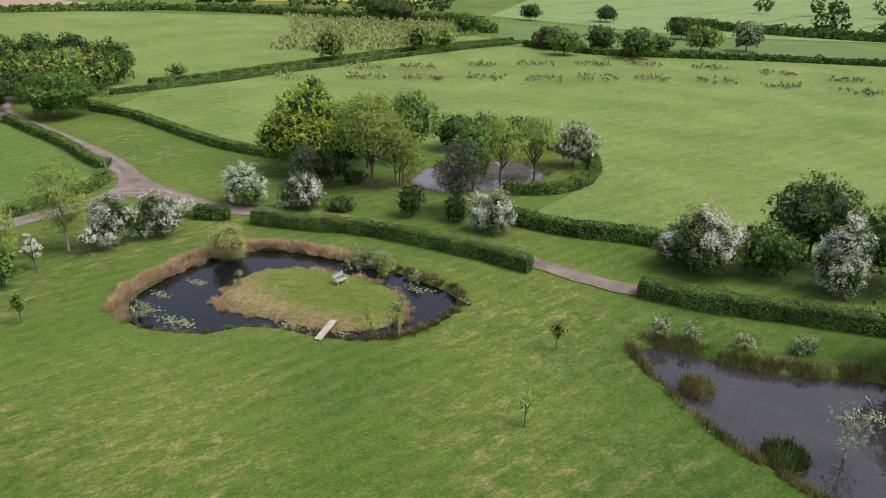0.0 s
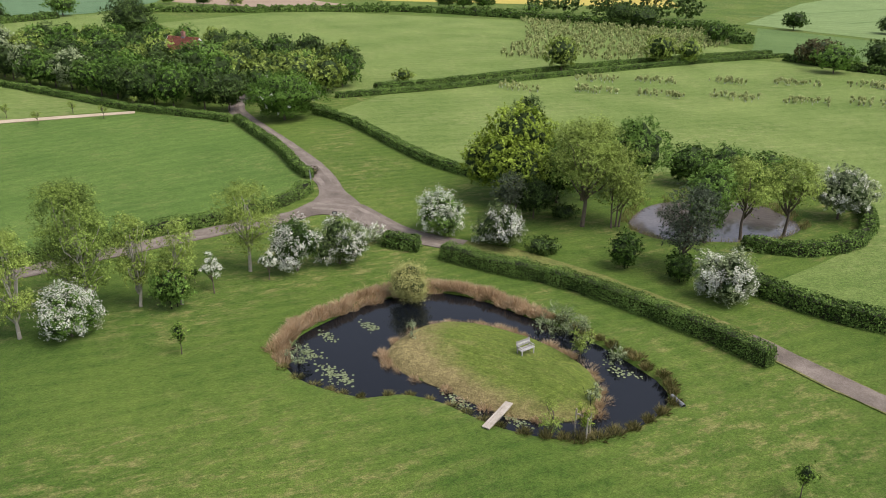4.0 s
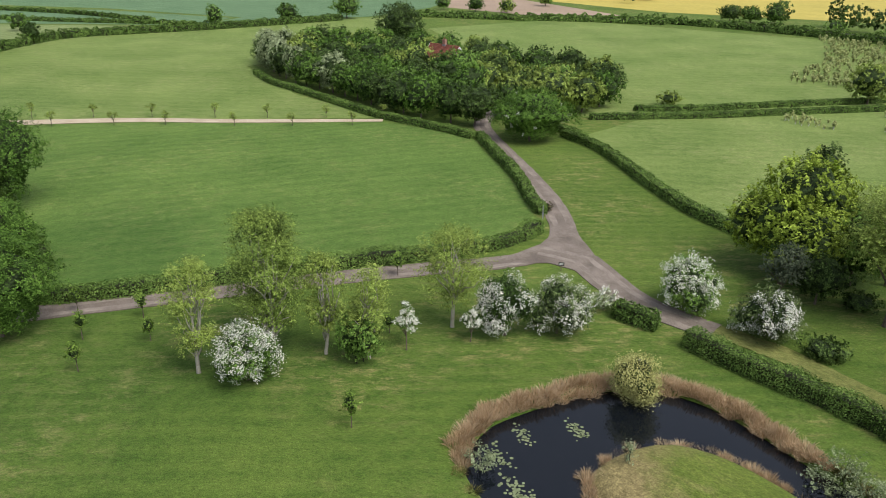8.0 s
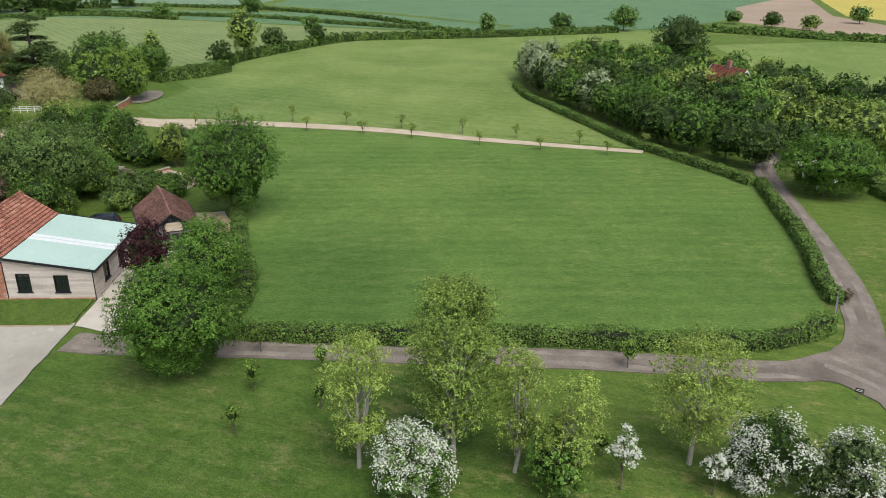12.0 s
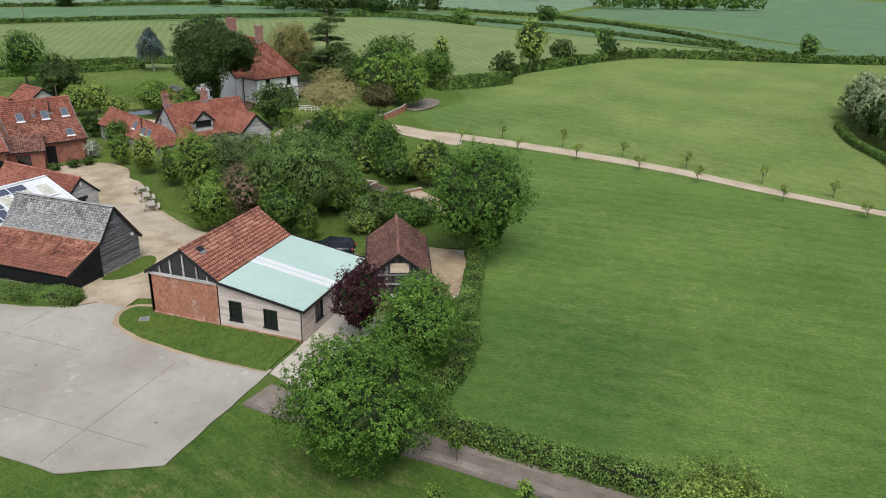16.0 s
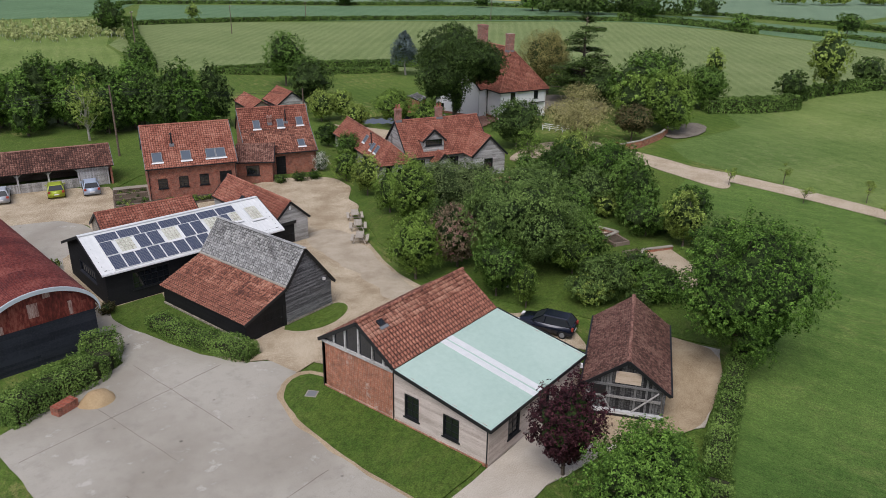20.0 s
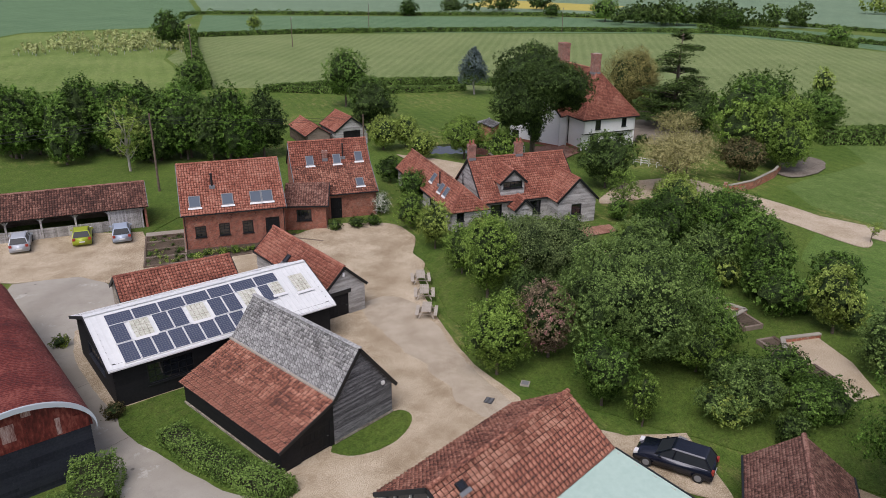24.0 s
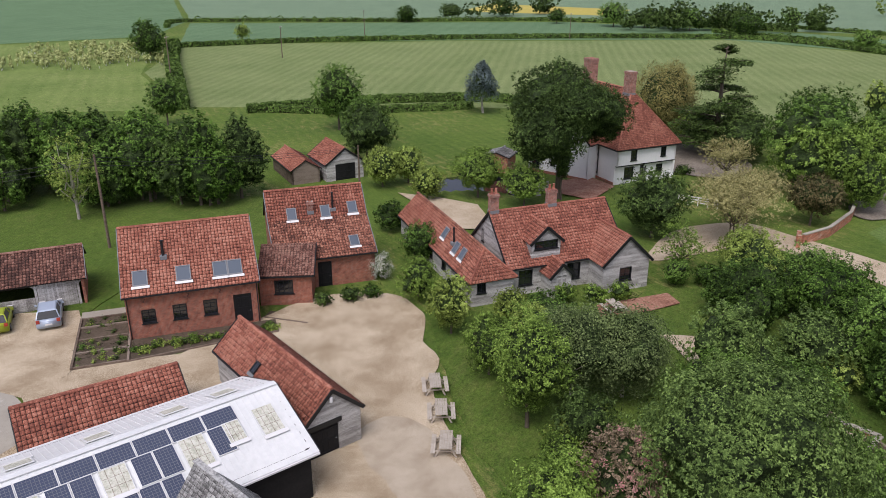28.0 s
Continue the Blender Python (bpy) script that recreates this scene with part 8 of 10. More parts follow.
for k in range(7):
    x = 0.3 + k * (L - 0.8) / 6
    part("post", Build().beam((x, -w2 + 0.1, 0), (x, -w2 + 0.1, E), 0.18), BOARD_GREY, t)
    for s in (-1, 1):
        part("brace", Build().beam((x, -w2 + 0.1, E - 0.7), (x + s * 0.6, -w2 + 0.1, E - 0.08), 0.1), BOARD_GREY, t)
for k in range(6):
    x0, x1 = 0.42 + k * (L - 0.8) / 6, 0.18 + (k + 1) * (L - 0.8) / 6
    full = k == 5
    n = int((x1 - x0) / 0.16)
    for j in range(n):
        a = x0 + (x1 - x0) * j / n
        part("board", Build().box((a + 0.005, -w2 + 0.08, 0.02), (a + (x1 - x0) / n - 0.005, -w2 + 0.12, 2.3 if full else 1.15)), BOARD_GREY, t)
part("wall_plate", Build().beam((0, -w2 + 0.1, E - 0.08), (L, -w2 + 0.1, E - 0.08), 0.2, 0.22), BOARD_GREY, t)
cf = ((-0.2, -w2 - 0.35, E - 0.18), (L + 0.2, -w2 - 0.35, E - 0.18), (L + 0.2, 0, R), (-0.2, 0, R))
cb = ((L + 0.2, w2 + 0.35, E - 0.18), (-0.2, w2 + 0.35, E - 0.18), (-0.2, 0, R), (L + 0.2, 0, R))
for s in (cf, cb):
    deck("roof_deck", *s, DECK_SHADE, t)
    tiles("roof_tiles", *s, TILE_BROWN, t)
ridge_tiles(t, (-0.2, 0, R + 0.03), (L + 0.2, 0, R + 0.03), TILE_BROWN)
part("bargeboard", Build().beam((L + 0.22, -w2 - 0.35, E - 0.22), (L + 0.22, 0, R - 0.04), 0.05, 0.18), TRIM_GREY, t)

# boarded cottage with cross wing, dormer and porch
t = thing("boarded_cottage", "silvered weatherboard cottage with red pantiles and dormer", "cottage", -126.7, -42.9, 0, 153.7)
L, W, E, R = 11.2, 7.6, 2.8, 6.3
w2 = W / 2
H = {"front": [(1.0, 2.3, 0.8, 2.2), (5.6, 6.9, 0.7, 2.2)], "left": [(2.2, 2.7, 3.2, 4.3)], "right": []}
at, f, b = gable_house(t, L, W, E, R, BOARD_GREY, PANTILE_NEW, H, BOARD_GREY, over=0.3, barge=TRIM_BLACK)
for h in H["front"]:
    window(t, at["front"], h, TRIM_BLACK, (1, 1))
window(t, at["left"], H["left"][0], TRIM_BLACK, (0, 1))
chimney(t, 0.35, 0.1, 5.9, 7.9, 0.75, 0.6, 2)
chimney(t, 5.9, 0.1, 5.9, 7.7, 0.8, 0.6, 2)


def cross_gable(parent, u, half, y0, y1, eave, ridge, holes, wall_mat, roof_mat, boards, z0=0.0):
    """A gabled piece that comes forward from y1 (inside) to y0, with its middle at u."""
    at, _ = wall(parent, "gable_wall", (u - half, y0), (u + half, y0), eave, wall_mat, holes, (half, ridge - 0.06), z0=z0, boards=boards)
    wall(parent, "cheek_wall", (u + half, y0 + 0.001), (u + half, y1), eave, wall_mat, z0=z0, boards=boards)
    wall(parent, "cheek_wall", (u - half, y1), (u - half, y0 + 0.001), eave, wall_mat, z0=z0, boards=boards)
    k = (ridge - eave) / half
    o = 0.25
    for s in (((u + half + o, y0 - 0.2, eave - o * k), (u + half + o, y1, eave - o * k), (u, y1, ridge), (u, y0 - 0.2, ridge)), ((u - half - o, y1, eave - o * k), (u - half - o, y0 - 0.2, eave - o * k), (u, y0 - 0.2, ridge), (u, y1, ridge))):
        deck("roof_deck", *s, DECK_SHADE, parent)
        tiles("roof_tiles", *s, roof_mat, parent)
    ridge_tiles(parent, (u, y0 - 0.2, ridge + 0.03), (u, y1, ridge + 0.03), roof_mat)
    for s in (-1, 1):
        part("bargeboard", Build().beam((u + s * (half + o), y0 - 0.24, eave - o * k - 0.05), (u, y0 - 0.24, ridge - 0.05), 0.06, 0.24), TRIM_BLACK, parent)
    return at


at2 = cross_gable(t, 10.0, 2.25, -6.1, -1.2, 2.75, 4.9, [(1.6, 2.8, 0.9, 2.1)], BOARD_GREY, PANTILE_NEW, BOARD_GREY)
window(t, at2, (1.6, 2.8, 0.9, 2.1), TRIM_BLACK, (1, 1))
at2 = cross_gable(t, 3.6, 1.35, -3.55, -0.6, 4.55, 5.75, [(0.25, 2.45, 3.75, 4.5)], BOARD_GREY, PANTILE_NEW, BOARD_GREY, 3.05)
window(t, at2, (0.25, 2.45, 3.75, 4.5), TRIM_BLACK, (4, 1))
at2 = cross_gable(t, 4.1, 0.95, -5.5, -3.8, 2.15, 3.1, [(0.5, 1.4, 0, 2.0)], BOARD_GREY, PANTILE_NEW, BOARD_GREY)
door(t, at2, (0.5, 1.4, 0, 2.0), BOARD_GREY, 4)
t2 = thing("cottage_range", "long low pantiled range behind a boarded cottage", "outbuilding", -123.1, -39.6, 0, 243.7)
L, W, E, R = 18.1, 3.7, 2.45, 4.25
w2 = W / 2
wall(t2, "wall", (0, -w2), (L, -w2), E, BOARD_GREY, boards=BOARD_GREY)
wall(t2, "gable_wall", (L, -w2 + 0.001), (L, w2 - 0.001), E, BOARD_GREY, (), (w2, R - 0.06), boards=BOARD_GREY)
H = [(8.2, 9.2, 0.9, 2.0), (11.5, 12.5, 0.9, 2.0), (14.8, 16.0, 0.9, 2.0)]
at, _ = wall(t2, "wall", (L, w2), (0, w2), E, BOARD_GREY, H, boards=BOARD_GREY)
for h in H:
    window(t2, at, h, TRIM_BLACK, (1, 1))
H = [(0.5, 1.3, 1.1, 2.0)]
at, _ = wall(t2, "wall", (0, w2 - 0.001), (0, -w2 + 0.001), E, BOARD_GREY, H, boards=BOARD_GREY)
window(t2, at, H[0], TRIM_BLACK, (1, 0))
o = 0.3
f = ((-o, -w2 - o, E - o), (L + 0.15, -w2 - o, E - o), (L + 0.15, 0, R), (1.7, 0, R))
b = ((L + 0.15, w2 + o, E - o), (-o, w2 + o, E - o), (1.7, 0, R), (L + 0.15, 0, R))
for s in (f, b, ((-o, w2 + o, E - o), (-o, -w2 - o, E - o), (1.7, 0.001, R), (1.7, 0, R))):
    deck("roof_deck", *s, DECK_SHADE, t2)
    tiles("roof_tiles", *s, PANTILE_NEW, t2)
ridge_tiles(t2, (1.7, 0, R + 0.03), (L + 0.15, 0, R + 0.03), PANTILE)
for y in (-w2 - o, w2 + o):
    ridge_tiles(t2, (-o, y, E - o + 0.06), (1.7, 0, R + 0.03), PANTILE_NEW)
    gutter(t2, (-o, y * 1.02, E - o - 0.03), (L + 0.15, y * 1.02, E - o - 0.03))
for x, v in ((2.7, 0.5), (4.3, 0.5), (7.0, 0.62)):
    rooflight(t2, *b, 1 - (x + 0.3) / (L + 0.45) if v < 0.6 else 0.58, v, 0.85, 1.1, TRIM_GREY, PANE_SKY)
flue(t2, 5.9, 1.0, 3.3, 4.7, 0.08)

# white house with a hipped front
t = thing("white_house", "white limewashed farmhouse with steep red tiled roof", "house", -163.8, -47.9, 0, 247.0)
L, W, E, R = 13.0, 9.0, 4.9, 10.9
w2 = W / 2
holes_up = [(2.0, 2.9, 3.0, 4.4), (6.6, 7.4, 3.1, 4.5)]
holes_low = [(1.5, 2.9, 0.6, 2.1), (3.9, 4.9, 0.0, 2.2), (6.4, 7.4, 0.8, 2.0)]
AF, _ = wall(t, "upper_wall", (0, w2), (0, -w2), E, RENDER_WHITE, holes_up, z0=2.5)
AL, _ = wall(t, "lower_wall", (0.45, w2 - 0.02), (0.45, -w2), 2.49, RENDER_WHITE, holes_low)
holes_side = [(8.1, 9.0, 3.1, 4.5), (8.0, 9.1, 0.8, 2.4), (12.56, 13.0, 0.0, 2.45)]
AS, _ = wall(t, "wall", (L, w2), (0, w2), E, RENDER_WHITE, holes_side)
wall(t, "wall", (0, -w2), (L, -w2), E, RENDER_WHITE)
wall(t, "gable_wall", (L, -w2), (L, w2), E, RENDER_WHITE, (), (w2, R - 0.1))
for h in holes_up:
    window(t, AF, h, TRIM_BLACK, (1, 2))
for h in holes_low:
    if h[2] > 0.1:
        window(t, AL, h, TRIM_BLACK, (1, 2))
    else:
        door(t, AL, h, BOARD_WORN, 5)
for h in holes_side[:2]:
    window(t, AS, h, TRIM_BLACK, (1, 2))
part("jetty_beam", Build().box((0.0, -w2, 2.36), (0.44, w2 - 0.03, 2.498)), BOARD_BLACK, t, "dark beam under the overhanging storey")
for y in (-w2 + 0.12, 0.0, w2 - 0.15):
    part("jetty_bracket", Build().beam((0.4, y, 1.9), (0.08, y, 2.36), 0.12, 0.12), RENDER_WHITE, t)
part("brick_plinth", Build().box((0.3, -w2 - 0.1, 0), (L, -w2 - 0.002, 0.35)), BRICK, t)
part("brick_plinth", Build().box((0.5, w2 + 0.002, 0), (L, w2 + 0.12, 0.35)), BRICK, t)
o, hip = 0.4, 4.2
fr = ((-o, w2 + o, E - 0.3), (-o, -w2 - o, E - 0.3), (hip, -0.02, R), (hip, 0.02, R))
s1 = ((L + 0.2, w2 + o, E - 0.3), (-o, w2 + o, E - 0.3), (hip, 0, R), (L + 0.2, 0, R))
s2 = ((-o, -w2 - o, E - 0.3), (L + 0.2, -w2 - o, E - 0.3), (L + 0.2, 0, R), (hip, 0, R))
for s in (fr, s1, s2):
    tiles("roof_tiles", *s, PANTILE_NEW, t, 0.24, 0.22, 0.0, 0.025)
    deck("roof_deck", *s, DECK_SHADE, t)
for a, bb in (((-o, w2 + o, E - 0.26), (hip, 0, R + 0.02)), ((-o, -w2 - o, E - 0.26), (hip, 0, R + 0.02)), ((hip, 0, R + 0.02), (L + 0.2, 0, R + 0.02))):
    ridge_tiles(t, a, bb, PANTILE_NEW)
part("fascia", Build().beam((-o, -w2 - o, E - 0.4), (-o, w2 + o, E - 0.4), 0.06, 0.14), TRIM_BLACK, t)
part("fascia", Build().beam((-o, w2 + o, E - 0.4), (L, w2 + o, E - 0.4), 0.06, 0.14), TRIM_BLACK, t)
chimney(t, 4.4, 0.2, 10.0, 13.2, 1.2, 1.0, 0)
chimney(t, 12.4, 0.6, 9.6, 13.9, 1.6, 1.2, 0)
pipe(t, AS(9.2, 0, 0.08), 0, 4.6)
t2 = thing("white_house_wing", "white gabled wing with long sloping roof", "house wing", -158.7, -57.7, 0, 183)
H = [(0.5, 1.7, 0.5, 1.6), (3.4, 4.1, 1.2, 2.5)]
at, f, b = gable_house(t2, 7.0, 8.8, 4.9, 7.9, RENDER_WHITE, PANTILE_NEW, {"left": H}, over=0.25, barge=TRIM_BLACK, ridge_v=-1.6, eave_back=2.2)
for h in H:
    window(t2, at["left"], h, TRIM_BLACK, (1, 1))
part("brick_plinth", Build().box((-0.1, -4.4, 0), (-0.003, 4.4, 0.35)), BRICK, t2)
t2 = thing("brick_store", "small brick store covered with black sheeting", "outbuilding", -154.5, -64.5, 0, 200)
gable_house(t2, 3.5, 3.2, 2.2, 2.7, BRICK_PALE, SLATE, tile=(0.4, 0.4, 0.0))

# garage behind the brick cottages
t = thing("garage", "small boarded garage with pantiled roof", "garage", -138.9, -76.4, 0, 252)
at, f, b = gable_house(t, 6.2, 5.0, 2.3, 4.1, BOARD_GREY, PANTILE_NEW, {"left": [(1.2, 3.9, 0, 2.1)]}, BOARD_GREY, barge=TRIM_BLACK)
door(t, at["left"], (1.2, 3.9, 0, 2.1), BOARD_BLACK, 8)
t = thing("low_shed", "low shed with red pantiled roof", "shed", -134.4, -78.6, 0, 250)
gable_house(t, 8.5, 3.6, 1.9, 3.0, BOARD_BROWN, PANTILE_NEW)
t = t_lane = thing("lane_cottage", "brick cottage with red tiled roof among trees", "cottage", -165.4, 85.7, 0, 205)
gable_house(t, 8.0, 6.0, 3.2, 6.4, BRICK, PANTILE_NEW, barge=TRIM_WHITE)
chimney(t, 4.0, 0.0, 6.0, 7.6, 0.7, 0.6, 1)

# red iron barn with an arched roof
t = thing("iron_barn", "arched barn of rusted red iron over black boards", "barn", -76.3, -29.4, 0, 262.5)
L, W, S, R = 20.0, 6.8, 3.3, 5.5
w2 = W / 2
wall(t, "wall", (0, -w2), (L, -w2), S, BOARD_SLATE, boards=BOARD_SLATE)
wall(t, "wall", (L, w2), (0, w2), S, BOARD_SLATE, boards=BOARD_SLATE)
wall(t, "end_wall", (0, w2 - 0.001), (0, -w2 + 0.001), 3.0, BOARD_SLATE, boards=BOARD_SLATE)
wall(t, "end_wall", (L, -w2 + 0.001), (L, w2 - 0.001), S, BOARD_SLATE, boards=BOARD_SLATE)
arc = [(-(w2 + 0.25) * math.cos(a), S - 0.1 + (R - S + 0.1) * math.sin(a)) for a in np.linspace(0, math.pi, 25)]
for k in range(10):
    rb = Build()
    x0, x1 = -0.3 + k * (L + 0.6) / 10, -0.3 + (k + 1.03) * (L + 0.6) / 10
    for (ya, za), (yb, zb) in zip(arc, arc[1:]):
        for j in range(10):
            xa, xb = x0 + (x1 - x0) * j / 10, x0 + (x1 - x0) * (j + 1) / 10
            xm = (xa + xb) / 2
            lift = 0.02 * (k % 2)
            rb.face([(xa, ya, za + lift), (xm, ya, za + 0.025 + lift), (xm, yb, zb + 0.025 + lift), (xa, yb, zb + lift)])
            rb.face([(xm, ya, za + 0.025 + lift), (xb, ya, za + lift), (xb, yb, zb + lift), (xm, yb, zb + 0.025 + lift)])
    part("roof_sheet", rb, RUST, t)
eb = Build()
for x in (0.02, L - 0.02):
    for (ya, za), (yb, zb) in zip(arc, arc[1:]):
        eb.face([(x, ya * 0.97, 3.0), (x, ya * 0.97, za - 0.05), (x, yb * 0.97, zb - 0.05), (x, yb * 0.97, 3.0)])
part("arched_end", eb, RUST, t, "rusted iron sheets in the arched end")
for k in range(9):
    y = -w2 + 0.4 + k * (W - 0.8) / 8
    part("end_sheet", Build().box((-0.04, y - 0.38, 3.02), (0.0, y + 0.36, S - 0.2 + (R - S) * math.sqrt(max(0.02, 1 - ((abs(y) + 0.38) / (w2 + 0.2)) ** 2)))), RUST, t)
for y0, y1, za, zb in ((0.1, 0.75, 3.6, 4.6), (-0.75, -0.3, 4.75, 5.15), (2.35, 2.9, 3.05, 3.6), (-2.0, -1.75, 3.1, 4.1)):
    part("patch_sheet", Build().box((-0.055, y0, za), (-0.041, y1, zb)), RUST_PALE, t, "faded pinkish patch of iron sheet")
wb = Build()
for ya, za in arc:
    wb.v += [(-0.42, ya, za - 0.22), (-0.3, ya, za - 0.22), (-0.3, ya * 1.01, za + 0.06), (-0.42, ya * 1.01, za + 0.06)]
for k in range(len(arc) - 1):
    wb.f += [(4 * k + j, 4 * k + (j + 1) % 4, 4 * k + 4 + (j + 1) % 4, 4 * k + 4 + j) for j in range(4)]
part("curved_bargeboard", wb, BARGE_BLUE, t, "pale painted curved bargeboard")

# ---- far trees, hedges and planting ----
def cedar(x, y, h, r, leaf, label):
    """A cedar with flat tiers of foliage on level limbs."""
    t = thing("cedar_tree", label, "tree", x, y, 0, rng.uniform(0, 360))
    b = Build().tube([(0, 0, -0.1), (0.1, 0, h * 0.4), (0, 0.1, h * 0.75), (0.1, 0, h)], [0.45, 0.34, 0.2, 0.03], 8)
    at, nr = [], []
    for k in range(96):
        tier = (0.12, 0.16, 0.2, 0.25, 0.3, 0.35, 0.4, 0.46, 0.52, 0.6, 0.74, 0.86, 0.97)[k % 13]
        z = h * (tier + rng.normal() * 0.022)
        a = k % 13 * 2.1 + rng.normal() * 0.8 if tier > 0.5 else k * 2.4 + rng.normal() * 0.5
        q = r * (1.1 - 0.65 * tier) * rng.uniform(0.55, 1.05) * (0.62 if tier > 0.9 else 1.0)
        tip = Vector((math.cos(a) * q, math.sin(a) * q, z + 0.05 * q))
        limb(b, (0, 0, z - 0.12 * q), tip, 0.1, 0.02, 0.06)
        n = 260
        f = rng.uniform(0.35, 1.05, n)
        wide = 0.3 * q * np.sin(np.clip(f, 0, 1) * 2.6)
        side = np.array([-math.sin(a), math.cos(a), 0.0])
        at.append(np.outer(f, (tip.x, tip.y, 0)) + (0, 0, tip.z) + side * (rng.normal(size=n) * wide)[:, None] + rng.normal(size=(n, 3)) * (0.12, 0.12, 0.13) - np.outer(f * f, (0, 0, 0.25)))
        nr.append(rng.normal(size=(n, 3)) * 0.35 + (0, 0, 1))
    part("trunk", b, BARK, t, smooth=True)
    part("crown", leaf_mesh("crown", np.concatenate(at), np.concatenate(nr), 0.24, leaf), leaf, t)
    return t


tree(-183.8, -91.1, 9.8, 4.6, LEAF_BLUE, "blue-grey conical cedar on a lawn", 0.2, 0.9, 0.24, "cone", 40, PALE_BARK, name="cedar_tree")
cedar(-183.0, -47.5, 15.2, 7.0, LEAF_DARK, "tall cedar with flat dark tiers")
FAR = [(-115.0, 145.0, 7.5, 4.0, LEAF_OLIVE), (-107.1, 172.0, 6.6, 3.9, LEAF_OLIVE), (-102.4, 176.0, 5.8, 3.1, LEAF_OLIVE), (-164.0, 236.0, 7.4, 6.0, LEAF_DARK), (-155.0, 237.0, 7.0, 5.6, LEAF_DARK), (-116.4, 213.8, 6.4, 3.8, LEAF), (-119.0, 268.0, 6.2, 4.2, LEAF), (-95.0, 283.0, 5.9, 4.6, LEAF_DARK), (-83.0, 199.0, 6.2, 5.2, LEAF_BRONZE), (-75.0, 190.0, 6.2, 4.6, LEAF), (-69.0, 201.0, 6.8, 4.8, LEAF_DARK), (-57.8, 196.5, 7.8, 5.6, LEAF), (-54.6, 207.0, 5.2, 3.2, LEAF), (-47.3, 221.1, 7.0, 5.4, LEAF_OLIVE), (-37.0, 229.6, 8.5, 4.6, LEAF_SILVER), (-58.9, 246.7, 6.6, 4.7, LEAF_DARK), (-177.8, -200.8, 10.5, 4.6, LEAF), (-223.0, -226.1, 5.7, 2.5, LEAF_OLIVE), (-347.7, -188.2, 6.0, 3.7, LEAF), (-350.3, -163.3, 9.1, 6.4, LEAF), (-354.4, -152.1, 7.3, 5.6, LEAF_DARK), (-355.8, -134.2, 8.6, 4.6, LEAF), (-348.1, -109.8, 8.2, 5.8, LEAF), (-393.9, -110.7, 6.3, 3.7, LEAF), (-395.1, -102.7, 6.2, 4.6, LEAF), (-333.9, -68.3, 6.1, 3.8, LEAF), (-309.1, -236.4, 6.7, 4.6, LEAF), (-335.0, -234.4, 6.8, 5.6, LEAF_DARK), (-224.7, -15.7, 12.4, 3.9, LEAF_OLIVE), (-238.4, -10.6, 6.7, 3.5, LEAF_DARK), (-251.9, -0.4, 6.1, 2.6, LEAF), (-206.0, -16.9, 6.6, 3.1, LEAF_DARK), (-221.1, -36.6, 7.4, 2.1, LEAF_OLIVE), (-345.3, -37.0, 7.7, 4.9, LEAF), (-176.5, -33.0, 10.8, 5.2, LEAF), (-171.0, -30.5, 8.6, 4.4, LEAF_BRIGHT), (-280.1, 50.4, 7.0, 2.9, LEAF), (-287.9, 75.2, 6.9, 4.0, LEAF), (-296.4, 99.2, 8.5, 5.4, LEAF), (-213.5, 80.4, 3.8, 2.2, LEAF), (-210.8, 86.0, 4.5, 2.2, LEAF), (-323.1, 148.8, 5.1, 3.6, LEAF), (-309.1, 156.9, 5.7, 4.0, LEAF), (-300.2, 166.7, 5.9, 3.5, LEAF_OLIVE), (-326.8, 199.7, 6.5, 4.4, LEAF), (-231.0, 238.4, 7.7, 4.6, LEAF), (-246.0, 231.6, 6.3, 5.1, LEAF_DARK), (-240.0, 236.0, 6.0, 5.0, LEAF), (-198.8, 231.7, 4.6, 3.3, LEAF), (-285.8, -6.2, 5.4, 3.0, LEAF), (-126.6, 109.7, 2.4, 2.3, LEAF_OLIVE), (-185.5, -51.6, 5.7, 3.4, LEAF_OLIVE)]
for x, y, h, r, leaf in FAR:
    tree(x, y, h, r, leaf, "broadleaf tree standing in a far hedge", 0.06, 0.85, 0.46, "dome", 16, group="far field trees", loose=0.45)
hedge([(-148.2, -133.4), (-162.4, -160.3), (-180.5, -194.7), (-197.5, -224)], 2.6, 3.0, "overgrown hedge running up a field", leaf_size=0.5, uneven=0.6)
hedge([(-197.2, -223.3), (-235.1, -205.9), (-272.9, -178.5), (-309.9, -144.7), (-338.2, -109.6), (-339, -85.7), (-327, -60.6)], 1.4, 1.5, "far clipped hedge between fields", leaf_size=0.6, uneven=0.2)
hedge([(-189.8, -26.6), (-196, -20), (-204, -15.6)], 2.4, 3.0, "tall thick hedge at the meadow corner", leaf_size=0.34, uneven=0.3)
hedge([(-208, -17.5), (-218.6, -16.2), (-236.7, -8.3), (-261.2, 6.2), (-268, 24), (-274.7, 51.8), (-290.7, 95.2)], 2.0, 2.4, "far uneven hedge round a meadow", leaf_size=0.5, uneven=0.7)
hedge([(-355.6, -124.9), (-343.1, -60.6), (-334.2, -28.5), (-313.5, 0.8), (-287.7, 45.5)], 1.2, 1.5, "far hedge between fields", leaf_size=0.6, uneven=0.5)
hedge([(-393.0, -120.2), (-380.3, -46.9), (-345, 2), (-302.6, 33.0)], 1.2, 1.5, "far hedge between fields", leaf_size=0.7, uneven=0.5)
hedge([(-228, -285), (-249.7, -302), (-308, -243), (-359, -191), (-380, -104)], 1.3, 1.6, "far hedge with bushes", leaf_size=0.6, uneven=0.7)
hedge([(-155.2, -122.1), (-168.6, -116.0), (-180, -110), (-193, -98), (-196, -86)], 1.5, 1.6, "garden hedge beside a field", leaf_size=0.34)
